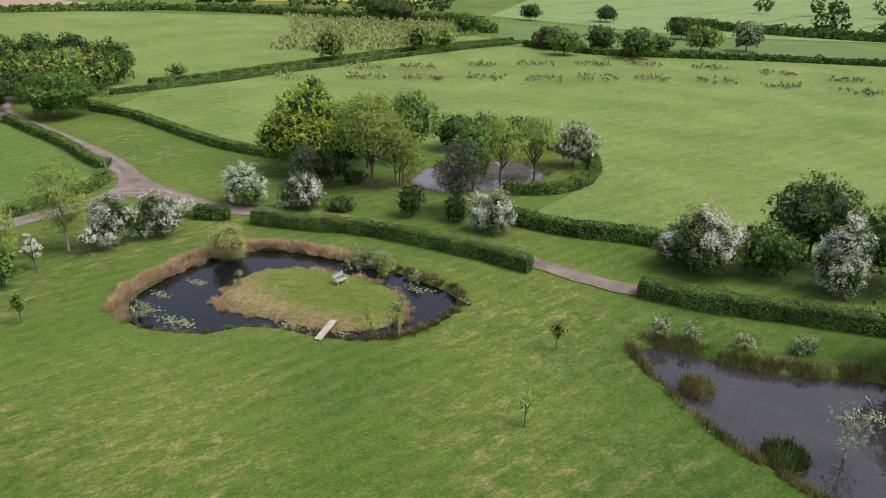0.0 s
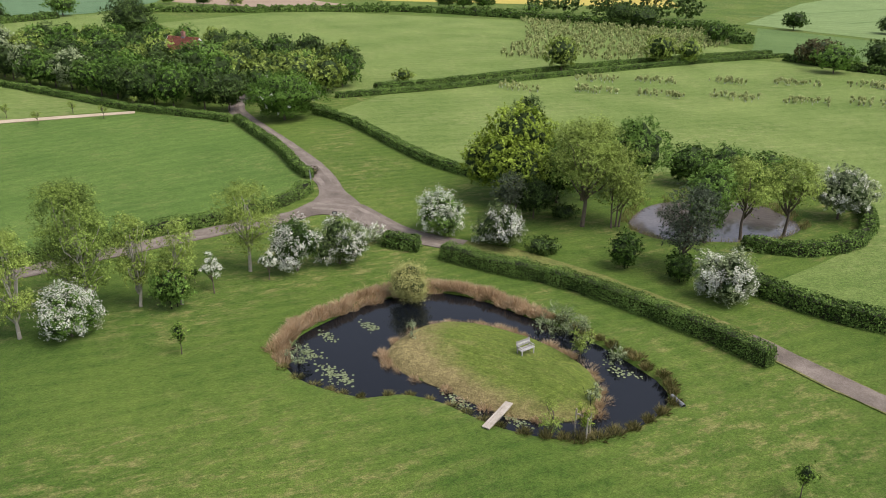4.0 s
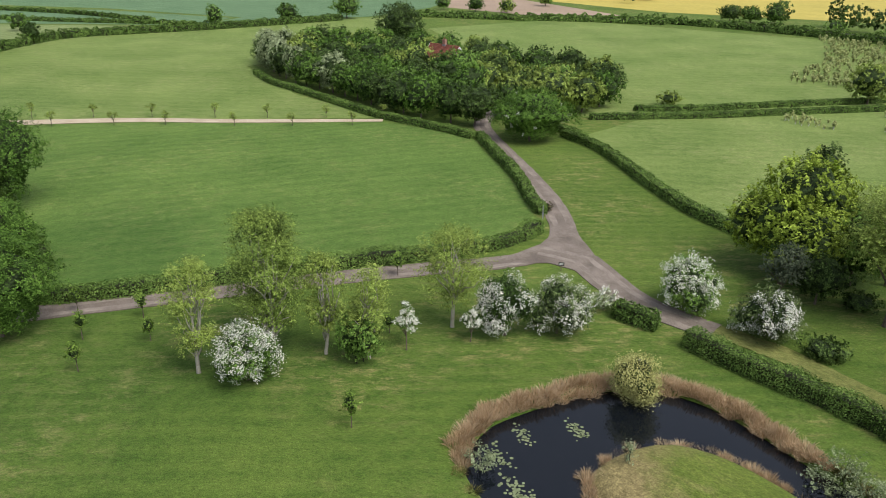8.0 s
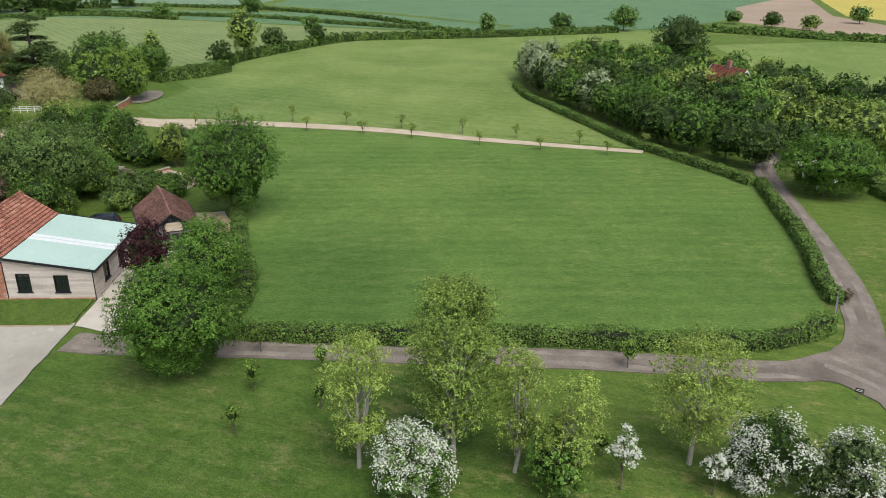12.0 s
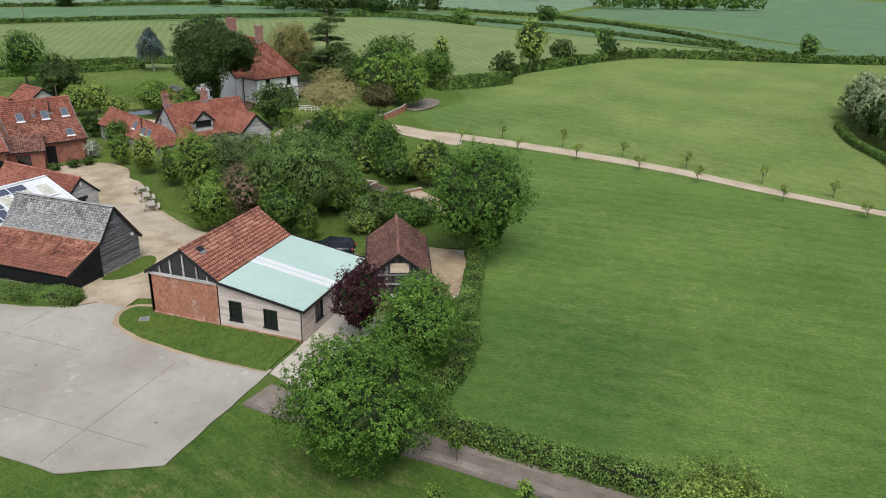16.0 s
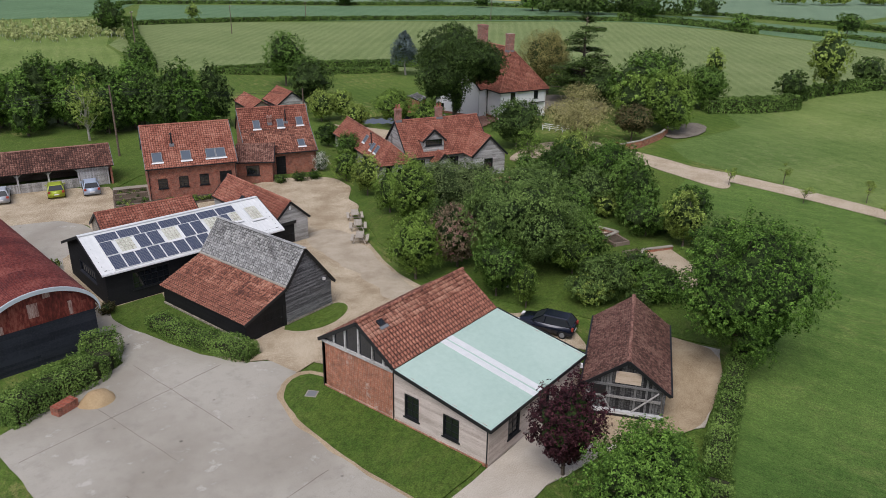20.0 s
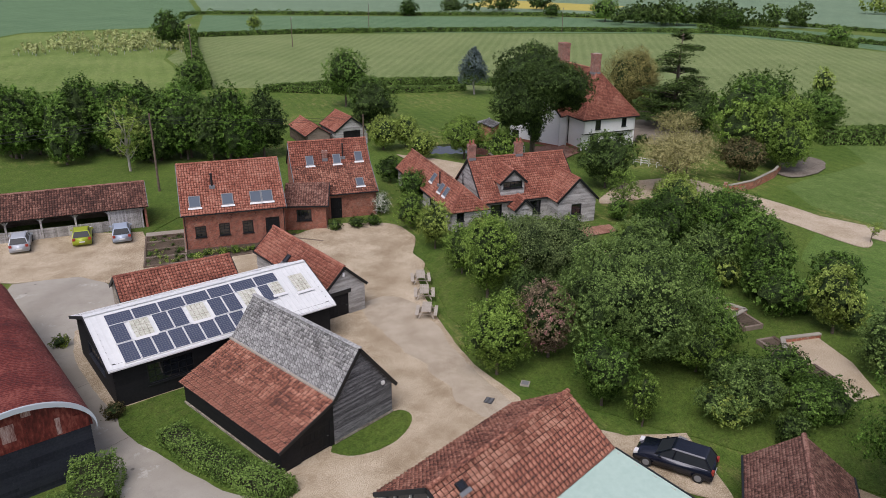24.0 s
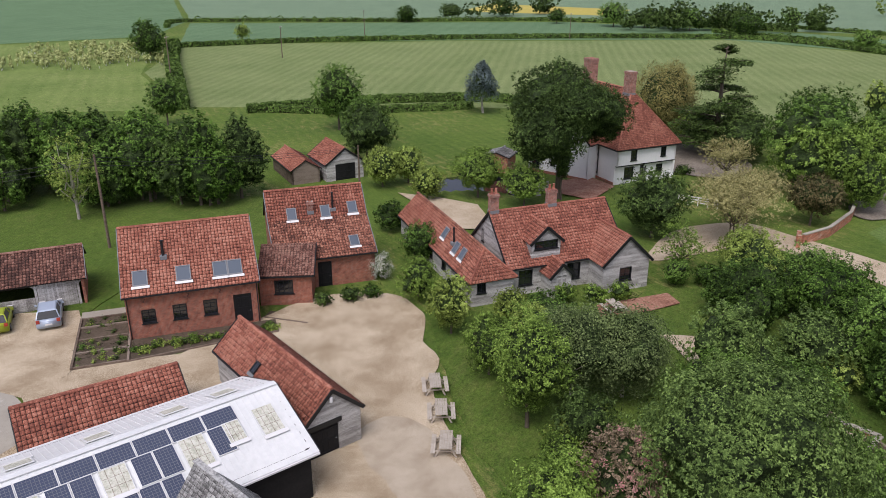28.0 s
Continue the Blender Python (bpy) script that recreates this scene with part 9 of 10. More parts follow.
hedge([(-157.6, -120.7), (-166.7, -108.4), (-178.3, -100.1), (-185.6, -95.3)], 1.2, 1.3, "low clipped green garden hedge", leaf_size=0.34)
hedge([(-90.3, 200.2), (-68.8, 197.3), (-52.1, 203.7), (-30.2, 213.9), (-2.6, 224.0), (40, 238)], 1.4, 2.0, "far hedge below a hillside", leaf_size=0.55, uneven=0.6)
hedge([(-72.1, 288.7), (-53.1, 282.0), (-36.7, 281.4), (-4.0, 284.4), (40, 300)], 2.6, 3.4, "far dark hedge on a hillside", leaf_size=0.7, uneven=0.8)
hedge([(-230.5, 214.0), (-200, 224), (-170, 232), (-137, 243.8), (-112, 222)], 2.0, 5.0, "far band of thorn bushes", leaf_size=0.7, uneven=1.2)
hedge([(-272.0, 160.4), (-256.7, 196.4), (-232, 212)], 1.8, 4.0, "far band of thorn bushes", leaf_size=0.7, uneven=1.0)
hedge([(-303, 120), (-275.7, 155.4), (-260, 182), (-244, 200)], 1.6, 5.0, "far band of young trees", leaf_size=0.7, uneven=1.0)


def woodland(name, x0, y0, x1, y1, count, leaf, wide=16.0):
    """A far belt of trees: crowns of many leaves in one stand."""
    at, nr = [], []
    for k in range(count):
        f, r = rng.uniform(0, 1), rng.uniform(3.0, 5.5)
        h = rng.uniform(5.5, 10.5)
        a, d, _, _ = crown_shell(h, r, 0.3, "dome", 600, 22, 6, 0.5)
        at.append(a + (x0 + (x1 - x0) * f + rng.normal() * wide * 0.3, y0 + (y1 - y0) * f + rng.normal() * wide * 0.3, 0))
        nr.append(d)
    at = np.concatenate(at)
    setting(name, leaf_mesh(name, np.maximum(at, (-9e9, -9e9, 0.1)), np.concatenate(nr), 0.7, leaf), leaf, "far belt of broadleaf woodland", "woodland", kind="stuff")


for x0, y0, x1, y1, c, lf in ((-348, -150, -382, -100, 26, LEAF_DARK), (-450, -35, -490, 45, 26, LEAF), (-470, -105, -525, -55, 16, LEAF_OLIVE), (-352, -238, -398, -204, 9, LEAF_DARK), (-620, -260, -720, -60, 20, LEAF_DARK), (-600, -330, -470, -430, 18, LEAF_DARK), (-560, -60, -600, 60, 16, LEAF_DARK), (-330, 250, -420, 330, 12, LEAF_DARK), (-240, 243, -150, 262, 14, LEAF_DARK), (-60, 360, 120, 430, 14, LEAF_DARK), (-36, 283, 60, 312, 10, LEAF_DARK)):
    woodland("woodland_belt", x0, y0, x1, y1, c, lf)


sheet("field_far_yellow", [(-372, -262), (-398, -196), (-440, -206), (-430, -290)], 0.06, RAPE, "far yellow flowering field", "field", 0.5, 12)


def planting(name, spots, h, leaf, label, tubes=True):
    """A block of young planted trees, some in pale tubes."""
    at, nr, tb = [], [], Build()
    for x, y in spots:
        k = h * rng.uniform(0.6, 1.25)
        n = 48
        d = unit(rng.normal(size=(n, 3)))
        at.append(np.array([x, y, k * 0.62]) + d * (k * 0.26, k * 0.26, k * 0.38) * rng.uniform(0.3, 1.1, (n, 1)))
        nr.append(d * 0.8 + (0, 0, 0.6))
        tb.tube([(x, y, 0), (x, y, k * 0.5)], [0.05, 0.04], 4)
    ob = setting(name, leaf_mesh(name, np.concatenate(at), np.concatenate(nr), h * 0.2, leaf), leaf, label, "young trees", kind="stuff")
    setting(name + "_stems", tb, TRIM_WHITE if tubes else BARK, "pale tubes round young stems", "tree guards", kind="stuff")


def block(x, y, w, d, n, turn=0.45):
    u, v = rng.uniform(-w / 2, w / 2, n), rng.uniform(-d / 2, d / 2, n)
    return list(zip(x + u * math.cos(turn) - v * math.sin(turn), y + u * math.sin(turn) + v * math.cos(turn)))


spots = []
for x, y in ((-106.6, 121.8), (-95.6, 131.9), (-85.5, 137.9), (-75.1, 145.9), (-64.8, 152.1), (-56.0, 160.5), (-45.6, 166.8), (-33.7, 172.4), (-20.5, 175.0), (-5.3, 176.4), (-103.5, 141.9), (-94.2, 149.8), (-85.0, 160.5), (-74.2, 170.1), (-63.1, 178.9), (-53.0, 186.0), (-39.0, 191.3), (-23.9, 192.7), (-9.6, 192.1), (8, 196), (24, 205)):
    spots += block(x, y, 8.5, 5.5, 30)
planting("young_planting_meadow", spots, 1.15, LEAF_YOUNG, "blocks of young planted trees on a meadow")
spots = []
for k in range(2400):
    x, y = rng.uniform(-200, -112), rng.uniform(146, 244)
    hit, _ = inside(np.array([x]), np.array([y]), [(-138, 148), (-158, 182), (-180, 206), (-196, 220), (-168, 226), (-137, 242), (-114, 218), (-108, 190), (-112, 168), (-124, 158)])
    if hit[0]:
        spots.append((x, y))
planting("young_planting_hill", spots, 1.5, LEAF_YOUNG, "young thorn trees planted on a hillside", False)
spots = []
for x, y in ((-158, -225), (-165, -222), (-169, -212), (-178, -214), (-171, -240), (-183, -236), (-190, -226), (-160, -205), (-175, -200), (-150, -215)):
    spots += block(x, y, 18, 16, 30, -0.5)
planting("young_planting_south", spots, 2.2, LEAF_YOUNG, "young planted trees in pale tubes")


def sapling(x, y, h, label, leaf=None, r=0.45):
    return tree(x, y, h, r, leaf or LEAF_BRIGHT, label, 0.4, 1.0, 0.17, "round", 7, name="sapling", category="sapling", group="young planted saplings")


for x, y, h in ((-67.6, 14.8, 2.2), (-72.2, 15.0, 2.2), (-70.2, 19.5, 1.8), (-77.2, 14.6, 2.0), (-74.2, 19.2, 2.2), (-74.4, 39.8, 2.2), (-54.8, 29.9, 2.3), (-19.5, 47.6, 2.2), (-65.0, 35.8, 1.5)):
    sapling(x, y, h, "young sapling with light green leaves")
tree(-17.6, 37.8, 2.6, 0.7, LEAF_OLIVE, "thin sapling with few leaves", 0.3, 0.25, 0.15, "round", 8, name="sapling", category="sapling")
dl = np.array(drive)
for side in (-1, 1):
    acc = 3.0 if side > 0 else 7.0
    for (x0, y0), (x1, y1) in zip(dl, dl[1:]):
        seg = math.hypot(x1 - x0, y1 - y0)
        acc += seg
        if acc > 8.2 and y0 > -8:
            acc = 0
            nx, ny = -(y1 - y0) / seg, (x1 - x0) / seg
            q = 3.2 if side > 0 else 2.6
            tree(x0 + nx * side * q, y0 + ny * side * q, rng.uniform(2.0, 2.6), 0.8, LEAF_OLIVE, "young avenue tree beside the drive", 0.45, 0.5, 0.16, "round", 8, name="avenue_tree", group="avenue of young trees")
# willows on the moat bank, plants in the water
for x, y, h, r in ((-40.4, 52.6, 2.6, 1.7), (-38.2, 53.0, 2.2, 1.3), (-34.4, 52.4, 1.7, 0.8), (-32.2, 46.6, 1.4, 0.5), (-45.6, 43.0, 1.4, 0.4)):
    tree(x, y, h, r, LEAF_SILVER, "pale grey-green willow shrub at the moat", 0.05, 0.35, 0.15, "round", 12, TWIG_SHADE, 0.6, name="willow_shrub", category="shrub", stems=3)
tree(-36.0, 50.2, 2.8, 0.9, LEAF_OLIVE, "young yellow-green tree on the island", 0.4, 0.5, 0.15, "round", 10)
tree(-32.0, 42.4, 2.6, 1.0, LEAF_OLIVE, "thin willow sapling by the moat", 0.3, 0.3, 0.14, "round", 10, name="sapling", category="sapling")
tree(-49.0, 35.6, 2.2, 0.9, LEAF_SILVER, "thin willow sapling by the moat", 0.2, 0.3, 0.14, "round", 10, name="sapling", category="sapling")
for n, (x, y, r, c) in enumerate(((-9.7, 48.3, 1.15, 900), (-3.6, 43.6, 1.35, 1100))):
    a, q = rng.uniform(0, 2 * math.pi, c), r * np.sqrt(rng.uniform(0, 1, c))
    setting(("islet_tan", "islet_green")[n], Build().tube([(x, y, -1.2), (x, y, -0.5), (x, y, -0.32)], [r * 1.1, r, r * 0.6], 14), EARTH, "small earth islet in a dark pond", "islet")
    blades(("rushes_islet_tan", "rushes_islet_green")[n], np.column_stack([x + q * np.cos(a), y + q * np.sin(a), np.full(c, -0.45)]), 0.8, (RUSH, LEAF_DARK)[n], ("brownish rush tussock in a pond", "green sedge tussock in a pond")[n], 0.03, 0.35)
tree(-0.6, 45.5, 4.2, 1.8, LEAF_SILVER, "half-bare willow standing in a pond", 0.2, 0.12, 0.16, "round", 16, PALE_BARK, 0.7, z=-0.6)
for x, y, h, r, leaf in ((4.5, 58.8, 7.5, 3.8, LEAF_DARK), (8.5, 54.0, 8.0, 4.0, LEAF_DARK), (10.0, 47.5, 7.0, 3.6, LEAF_DARK), (13.0, 60.0, 7.0, 4.0, LEAF_DARK)):
    tree(x, y, h, r, leaf, "dark alder overhanging a pond", 0.1, 0.9, 0.28, "dome", 24)
for x, y, h, r in ((-13.6, 53.6, 1.6, 0.8), (-11.6, 54.2, 1.3, 0.7), (-8.0, 54.8, 1.2, 0.7), (-4.0, 56.6, 1.5, 1.0)):
    bush(x, y, h, r, LEAF_SILVER, "low pale willow bush at a pond edge", 0.6)
pads = Build()
for cx, cy, sp, n in ((-51.0, 39.3, 0.5, 40), (-50.2, 42.6, 0.5, 50), (-49.6, 37.0, 0.7, 60), (-46.6, 36.6, 0.7, 70), (-45.3, 36.9, 0.5, 40), (-38.2, 40.7, 0.7, 60), (-34.4, 41.9, 0.5, 40), (-33.6, 51.6, 0.7, 40)):
    for k in range(n):
        x, y, r = cx + rng.normal() * sp, cy + rng.normal() * sp * 0.45, rng.uniform(0.06, 0.12)
        pads.face([(x + r * math.cos(a), y + r * math.sin(a), -0.412 + 0.001 * (k % 5)) for a in np.linspace(0.3, 2 * math.pi, 8)])
setting("lily_pads", pads, PAD, "yellowish green lily pads on dark water", "lily pads", kind="stuff")

# bushes and borders round the houses
bush(-82.5, -33.2, 0.9, 0.75, LEAF_BRONZE, "brownish low bush at a barn corner", leaf_size=0.16)
for x, y, h, r, leaf, label in ((-113.6, -49.6, 1.0, 0.75, LEAF_DARK, "clipped dark bush beside gravel"), (-115.6, -48.6, 1.1, 0.9, LEAF_DARK, "clipped dark bush beside gravel"), (-117.2, -47.8, 1.1, 0.8, LEAF, "green bush beside gravel"), (-131.0, -32.2, 1.5, 1.0, LEAF_BRIGHT, "leafy shrub before a boarded cottage"), (-129.2, -33.6, 1.4, 1.0, LEAF_BRIGHT, "leafy shrub before a boarded cottage"), (-136.8, -30.2, 2.2, 1.3, LEAF, "green shrub beside a cottage"), (-138.6, -28.4, 1.8, 1.2, LEAF, "green shrub beside a cottage"), (-127.4, -35.4, 1.4, 0.9, LEAF_BRIGHT, "leafy shrub before a boarded cottage"), (-121.6, -36.6, 2.6, 1.6, LEAF_OLIVE, "olive green shrub by the yard"), (-119.4, -41.2, 2.8, 1.3, LEAF_BRIGHT, "light green shrub by the yard"), (-83.9, -44.6, 0.9, 0.6, LEAF_OLIVE, "weedy shrub against a black barn"), (-84.4, -34.6, 0.7, 0.6, LEAF_BRONZE, "weedy shrub against a black barn"), (-170.5, -46.0, 1.2, 1.0, LEAF_DARK, "dark shrub by the white house")):
    bush(x, y, h, r, leaf, label, 1.2, 0.2)
tree(-120.3, -49.8, 2.2, 0.8, LEAF_DARK, "climbing white rose on a brick wall", 0.1, 1.0, 0.15, "round", 10, blossom=0.7, name="climbing_rose", category="shrub")
tree(-139.8, -31.4, 4.6, 2.6, LEAF_BRIGHT, "spreading light green fruit tree", 0.25, 0.5, 0.18, "dome", 26, loose=0.5)
for k in range(20):
    u = k / 19
    bush(-99.2 - 9.0 * u + rng.normal() * 0.3, -53.2 + 4.5 * u + rng.normal() * 0.3, rng.uniform(0.35, 0.7), rng.uniform(0.3, 0.5), (LEAF, LEAF_OLIVE, LEAF_BRIGHT)[k % 3], "low plant in a house border", 1.0, 0.14, "plants of the house border", "border_plant", 5)

# ---- small things ----
def sleeper(parent, a, b, z, h=0.22, w=0.16):
    part("sleeper", Build().beam((*a, z + h / 2), (*b, z + h / 2), w, h), BOARD_BROWN, parent)


for x, y, w, d in ((-124.3, -14.6, 2.4, 1.5), (-122.2, -10.4, 2.8, 1.6), (-119.6, -6.6, 2.8, 1.4), (-117.6, -3.2, 2.2, 1.3)):
    t = thing("raised_bed", "sleeper-edged bed with earth on garden gravel", "raised bed", x, y, 0.06, 61, group="beds of the kitchen garden")
    for s in (-1, 1):
        part("sleeper", Build().box((-w / 2, s * d / 2 - 0.1, 0), (w / 2, s * d / 2 + 0.1, 0.36 + 0.02 * s)), BOARD_BROWN, t)
        part("end_sleeper", Build().box((s * w / 2 - 0.2 * (s > 0), -d / 2 + 0.1, 0), (s * w / 2 + 0.2 * (s < 0), d / 2 - 0.1, 0.34)), BOARD_BROWN, t)
    part("soil", Build().box((-w / 2 + 0.2, -d / 2 + 0.1, 0), (w / 2 - 0.2, d / 2 - 0.1, 0.27)), EARTH, t)
t = thing("raised_bed", "terraced beds edged with old sleepers", "raised bed", -98.6, -56.7, 0, 151.8)
part("soil", Build().slab([(-1.75, -4.0), (1.7, -4.0), (1.7, 3.9), (-1.75, 3.9)], 0, 0.14), EARTH, t, "dark planted soil")
for y in (-4.0, -1.9, 0.2, 2.3, 3.9):
    sleeper(t, (-1.75, y), (1.7, y), 0.04)
for x in (-1.85, 1.8):
    sleeper(t, (x, -4.1), (x, 4.0), 0.04)
part("slab_path", Build().box((-1.9, 4.05, 0.0), (1.9, 5.2, 0.2)), CONCRETE, t, "pale paving beside the beds")
for k in range(40):
    x, y = rng.uniform(-1.6, 1.5), rng.uniform(-3.8, 3.7)
    m = pose(-98.6, -56.7, 0, 0, 0, 151.8) @ Vector((x, y, 0))
    bush(m.x, m.y, rng.uniform(0.2, 0.45), rng.uniform(0.15, 0.3), (LEAF, LEAF_DARK, LEAF_OLIVE)[k % 3], "small plant in a sleeper-edged bed", 0.6, 0.12, "plants of the raised beds", "bed_plant", 4)
t = thing("flower_border", "narrow earth border along a brick house", "flower bed", -99.92, -55.22, 0, 151.8)
part("soil", Build().slab([(-0.1, -3.3), (10.6, -2.1), (10.6, -0.06), (-0.1, -0.06)], 0, 0.13), EARTH, t)
sleeper(t, (-0.2, -3.4), (10.6, -2.2), 0.0, 0.2, 0.14)
t = thing("lean_to_border", "planted earth border along a lean-to wall", "flower bed", -109.6, -50.2, 0, 117)
part("soil", Build().slab([(-1.2, -0.2), (2.6, -0.2), (2.6, 0.9), (-1.2, 0.9)], 0, 0.1), EARTH, t)
sleeper(t, (-1.2, -0.28), (2.6, -0.28), 0.0, 0.16, 0.12)


def picnic_table():
    """A picnic table with two benches on A-frames."""
    t = thing("picnic_table", "weathered wooden picnic table with fixed benches", "picnic table", group="picnic tables on the gravel")
    for k in range(5):
        y = -0.3 + 0.15 * k
        part("top_board", Build().box((-0.9, y - 0.068, 0.72), (0.9, y + 0.068, 0.76)), PLANK, t)
    for s in (-1, 1):
        for k in range(2):
            y = s * (0.66 + 0.14 * k)
            part("bench_board", Build().box((-0.9, y - 0.063, 0.42), (0.9, y + 0.063, 0.46)), PLANK, t)
        part("bench_bearer", Build().beam((s * 0.6, -0.82, 0.38), (s * 0.6, 0.82, 0.38), 0.05, 0.09), PLANK, t)
        part("top_bearer", Build().beam((s * 0.6, -0.34, 0.67), (s * 0.6, 0.34, 0.67), 0.05, 0.09), PLANK, t)
        for q in (-1, 1):
            part("leg", Build().beam((s * 0.66, q * 0.28, 0.7), (s * 0.66, q * 0.62, 0.0), 0.05, 0.1), PLANK, t)
    return t


first = picnic_table()
first.matrix_basis = pose(-105.9, -29.0, 0.11, 0, 0, 40)
for x, y, a in ((-108.2, -31.5, 44), (-110.2, -33.9, 47), (-128.6, -31.4, 60)):
    copy_thing(first, pose(x, y, 0.11 if x > -120 else 0.0, 0, 0, a))

t = thing("garden_bench", "grey wooden slatted bench on an island", "bench", -38.4, 47.2, float(ground_height([-38.4], [47.2])[0]) + 0.05, 84)
for k in range(4):
    part("seat_slat", Build().box((-0.62, -0.24 + 0.125 * k, 0.42), (0.62, -0.14 + 0.125 * k, 0.45)), BOARD_GREY, t)
for k in range(3):
    z = 0.56 + 0.13 * k
    part("back_slat", Build().hexa([(-0.62, 0.26 + 0.03 * k, z), (0.62, 0.26 + 0.03 * k, z), (0.62, 0.29 + 0.03 * k, z), (-0.62, 0.29 + 0.03 * k, z), (-0.62, 0.29 + 0.03 * k, z + 0.1), (0.62, 0.29 + 0.03 * k, z + 0.1), (0.62, 0.32 + 0.03 * k, z + 0.1), (-0.62, 0.32 + 0.03 * k, z + 0.1)]), BOARD_GREY, t)
for x in (-0.54, 0.54):
    part("leg", Build().beam((x, -0.2, -0.05), (x, -0.2, 0.42), 0.06), BOARD_GREY, t)
    part("leg", Build().beam((x, 0.24, -0.05), (x, 0.36, 0.96), 0.06), BOARD_GREY, t)
    part("armrest", Build().beam((x, -0.24, 0.62), (x, 0.28, 0.64), 0.07, 0.04), BOARD_GREY, t)
t = thing("plank_bridge", "pale plank footbridge to an island", "footbridge", -35.2, 41.3, 0.1, 106)
for k in range(3):
    part("plank", Build().box((-1.9, -0.26 + 0.175 * k, 0.0), (1.9, -0.1 + 0.175 * k, 0.05)), PLANK, t)
for s in (-1, 1):
    part("bearer", Build().box((-1.85, s * 0.16 - 0.05, -0.14), (1.85, s * 0.16 + 0.05, -0.002)), PLANK, t)
t = thing("drain_pipe", "grey plastic drain pipe on the bank", "pipe", -28.6, 50.6, 0.12, -20)
part("tube", Build().tube([(-0.6, 0, 0), (0.6, 0, -0.05)], [0.15, 0.15], 14, False), TRIM_GREY, t)
# Black disc added as the shade inside the open pipe.
part("mouth_shade", Build().tube([(0.55, 0, -0.045), (0.56, 0, -0.046)], [0.14, 0.14], 14), TRIM_BLACK, t)
t = thing("tree_guard", "post and rail guard round a sapling", "tree guard", -30.6, 43.3, 0, 20)
for x, y in ((-0.45, 0.3), (0.45, 0.3), (0.45, -0.35)):
    part("stake", Build().beam((x, y, -0.1), (x, y, 1.5), 0.08), PLANK, t)
part("rail", Build().beam((-0.5, 0.3, 1.15), (0.5, 0.3, 1.15), 0.04, 0.09), PLANK, t)
part("rail", Build().beam((0.45, -0.4, 1.15), (0.45, 0.35, 1.15), 0.04, 0.09), PLANK, t)
tree(-30.6, 43.3, 2.3, 0.8, LEAF_LIME, "staked sapling with yellowish leaves", 0.35, 0.3, 0.14, "round", 8, name="sapling", category="sapling")
t = thing("sign_post", "small black sign on a post at the junction", "sign", -70.3, 53.6, 0, 60)
part("post", Build().beam((0, 0, 0), (0, 0, 0.75), 0.07), BOARD_BROWN, t)
part("board", Build().box((-0.25, -0.06, 0.5), (0.25, -0.036, 0.8)), TRIM_BLACK, t)
for z in (0.6, 0.7):
    part("text_bar", Build().box((-0.18, -0.066, z - 0.02), (0.18, -0.061, z + 0.02)), TRIM_WHITE, t)
t = thing("wire_fence", "grey mesh fence with thin posts by the lane", "fence", -82.8, 58.9, 0, 150)
for k in range(4):
    part("post", Build().beam((-1.8 + 1.2 * k, 0, 0), (-1.8 + 1.2 * k, 0, 1.2), 0.07), TRIM_GREY, t)
for k in range(7):
    part("wire", Build().beam((-1.8, 0.04, 0.15 + 0.16 * k), (1.8, 0.04, 0.15 + 0.16 * k), 0.012), TRIM_GREY, t)
bush(-84.4, 60.2, 1.0, 0.8, LEAF_BRONZE, "small reddish bush at the lane corner")
for x, y, w, label in ((-84.9, -12.8, 0.75, "pale square manhole cover in grass"), (-87.6, -25.5, 0.9, "earthy patch with a cover in grass"), (-106.6, -12.6, 0.6, "pale slab set in grass"), (-104.6, -6.6, 0.6, "pale slab set in grass"), (-103.2, -17.2, 0.6, "pale slab set in grass")):
    t = thing("manhole_cover", label, "manhole cover", x, y, 0.07, rng.uniform(0, 40))
    part("collar", Build().box((-w / 2, -w / 2, -0.06), (w / 2, w / 2, 0.06)), CONCRETE, t)
    part("lid", Build().box((-w * 0.38, -w * 0.38, 0.061), (w * 0.38, w * 0.38, 0.08)), TRIM_GREY, t)
t = thing("drain_grate", "dark iron drain grate in gravel", "drain", -99.9, -17.6, 0.1, 20)
part("iron_frame", Build().box((-0.35, -0.28, 0), (0.35, 0.28, 0.03)), TRIM_BLACK, t)
for k in range(5):
    part("bar", Build().box((-0.3 + 0.13 * k, -0.24, 0.031), (-0.24 + 0.13 * k, 0.24, 0.04)), TRIM_GREY, t)
heap = Build()
rings = [(0.98, 0.1), (0.8, 0.34), (0.55, 0.6), (0.27, 0.76), (0.04, 0.8)]
heap.v = [((r * (1 + 0.08 * math.sin(3 * a + r * 9))) * math.cos(a) * 1.15 - 75.9, r * math.sin(a) - 22.5, z) for r, z in rings for a in np.linspace(0, 2 * math.pi, 25)[:-1]]
heap.f = [(k * 24 + j, k * 24 + (j + 1) % 24, (k + 1) * 24 + (j + 1) % 24, (k + 1) * 24 + j) for k in range(4) for j in range(24)]
hp = new("sand_heap", heap.mesh("sand_heap", SAND, True))
tagged(hp, "low heap of yellow sand on concrete", "sand heap")
t = thing("brick_stack", "stack of red bricks on concrete", "brick stack", -74.1, -23.0, 0.1, 12)
for i in range(6):
    for j in range(3):
        for k in range(4):
            part("brick", Build().box((-0.72 + 0.24 * i, -0.36 + 0.24 * j, 0.14 * k), (-0.5 + 0.24 * i, -0.14 + 0.24 * j, 0.14 * k + 0.13)), BRICK, t)


CAR_GLASS = plain("tinted car glass", (0.03, 0.035, 0.04), 0.3, spec=0.25)


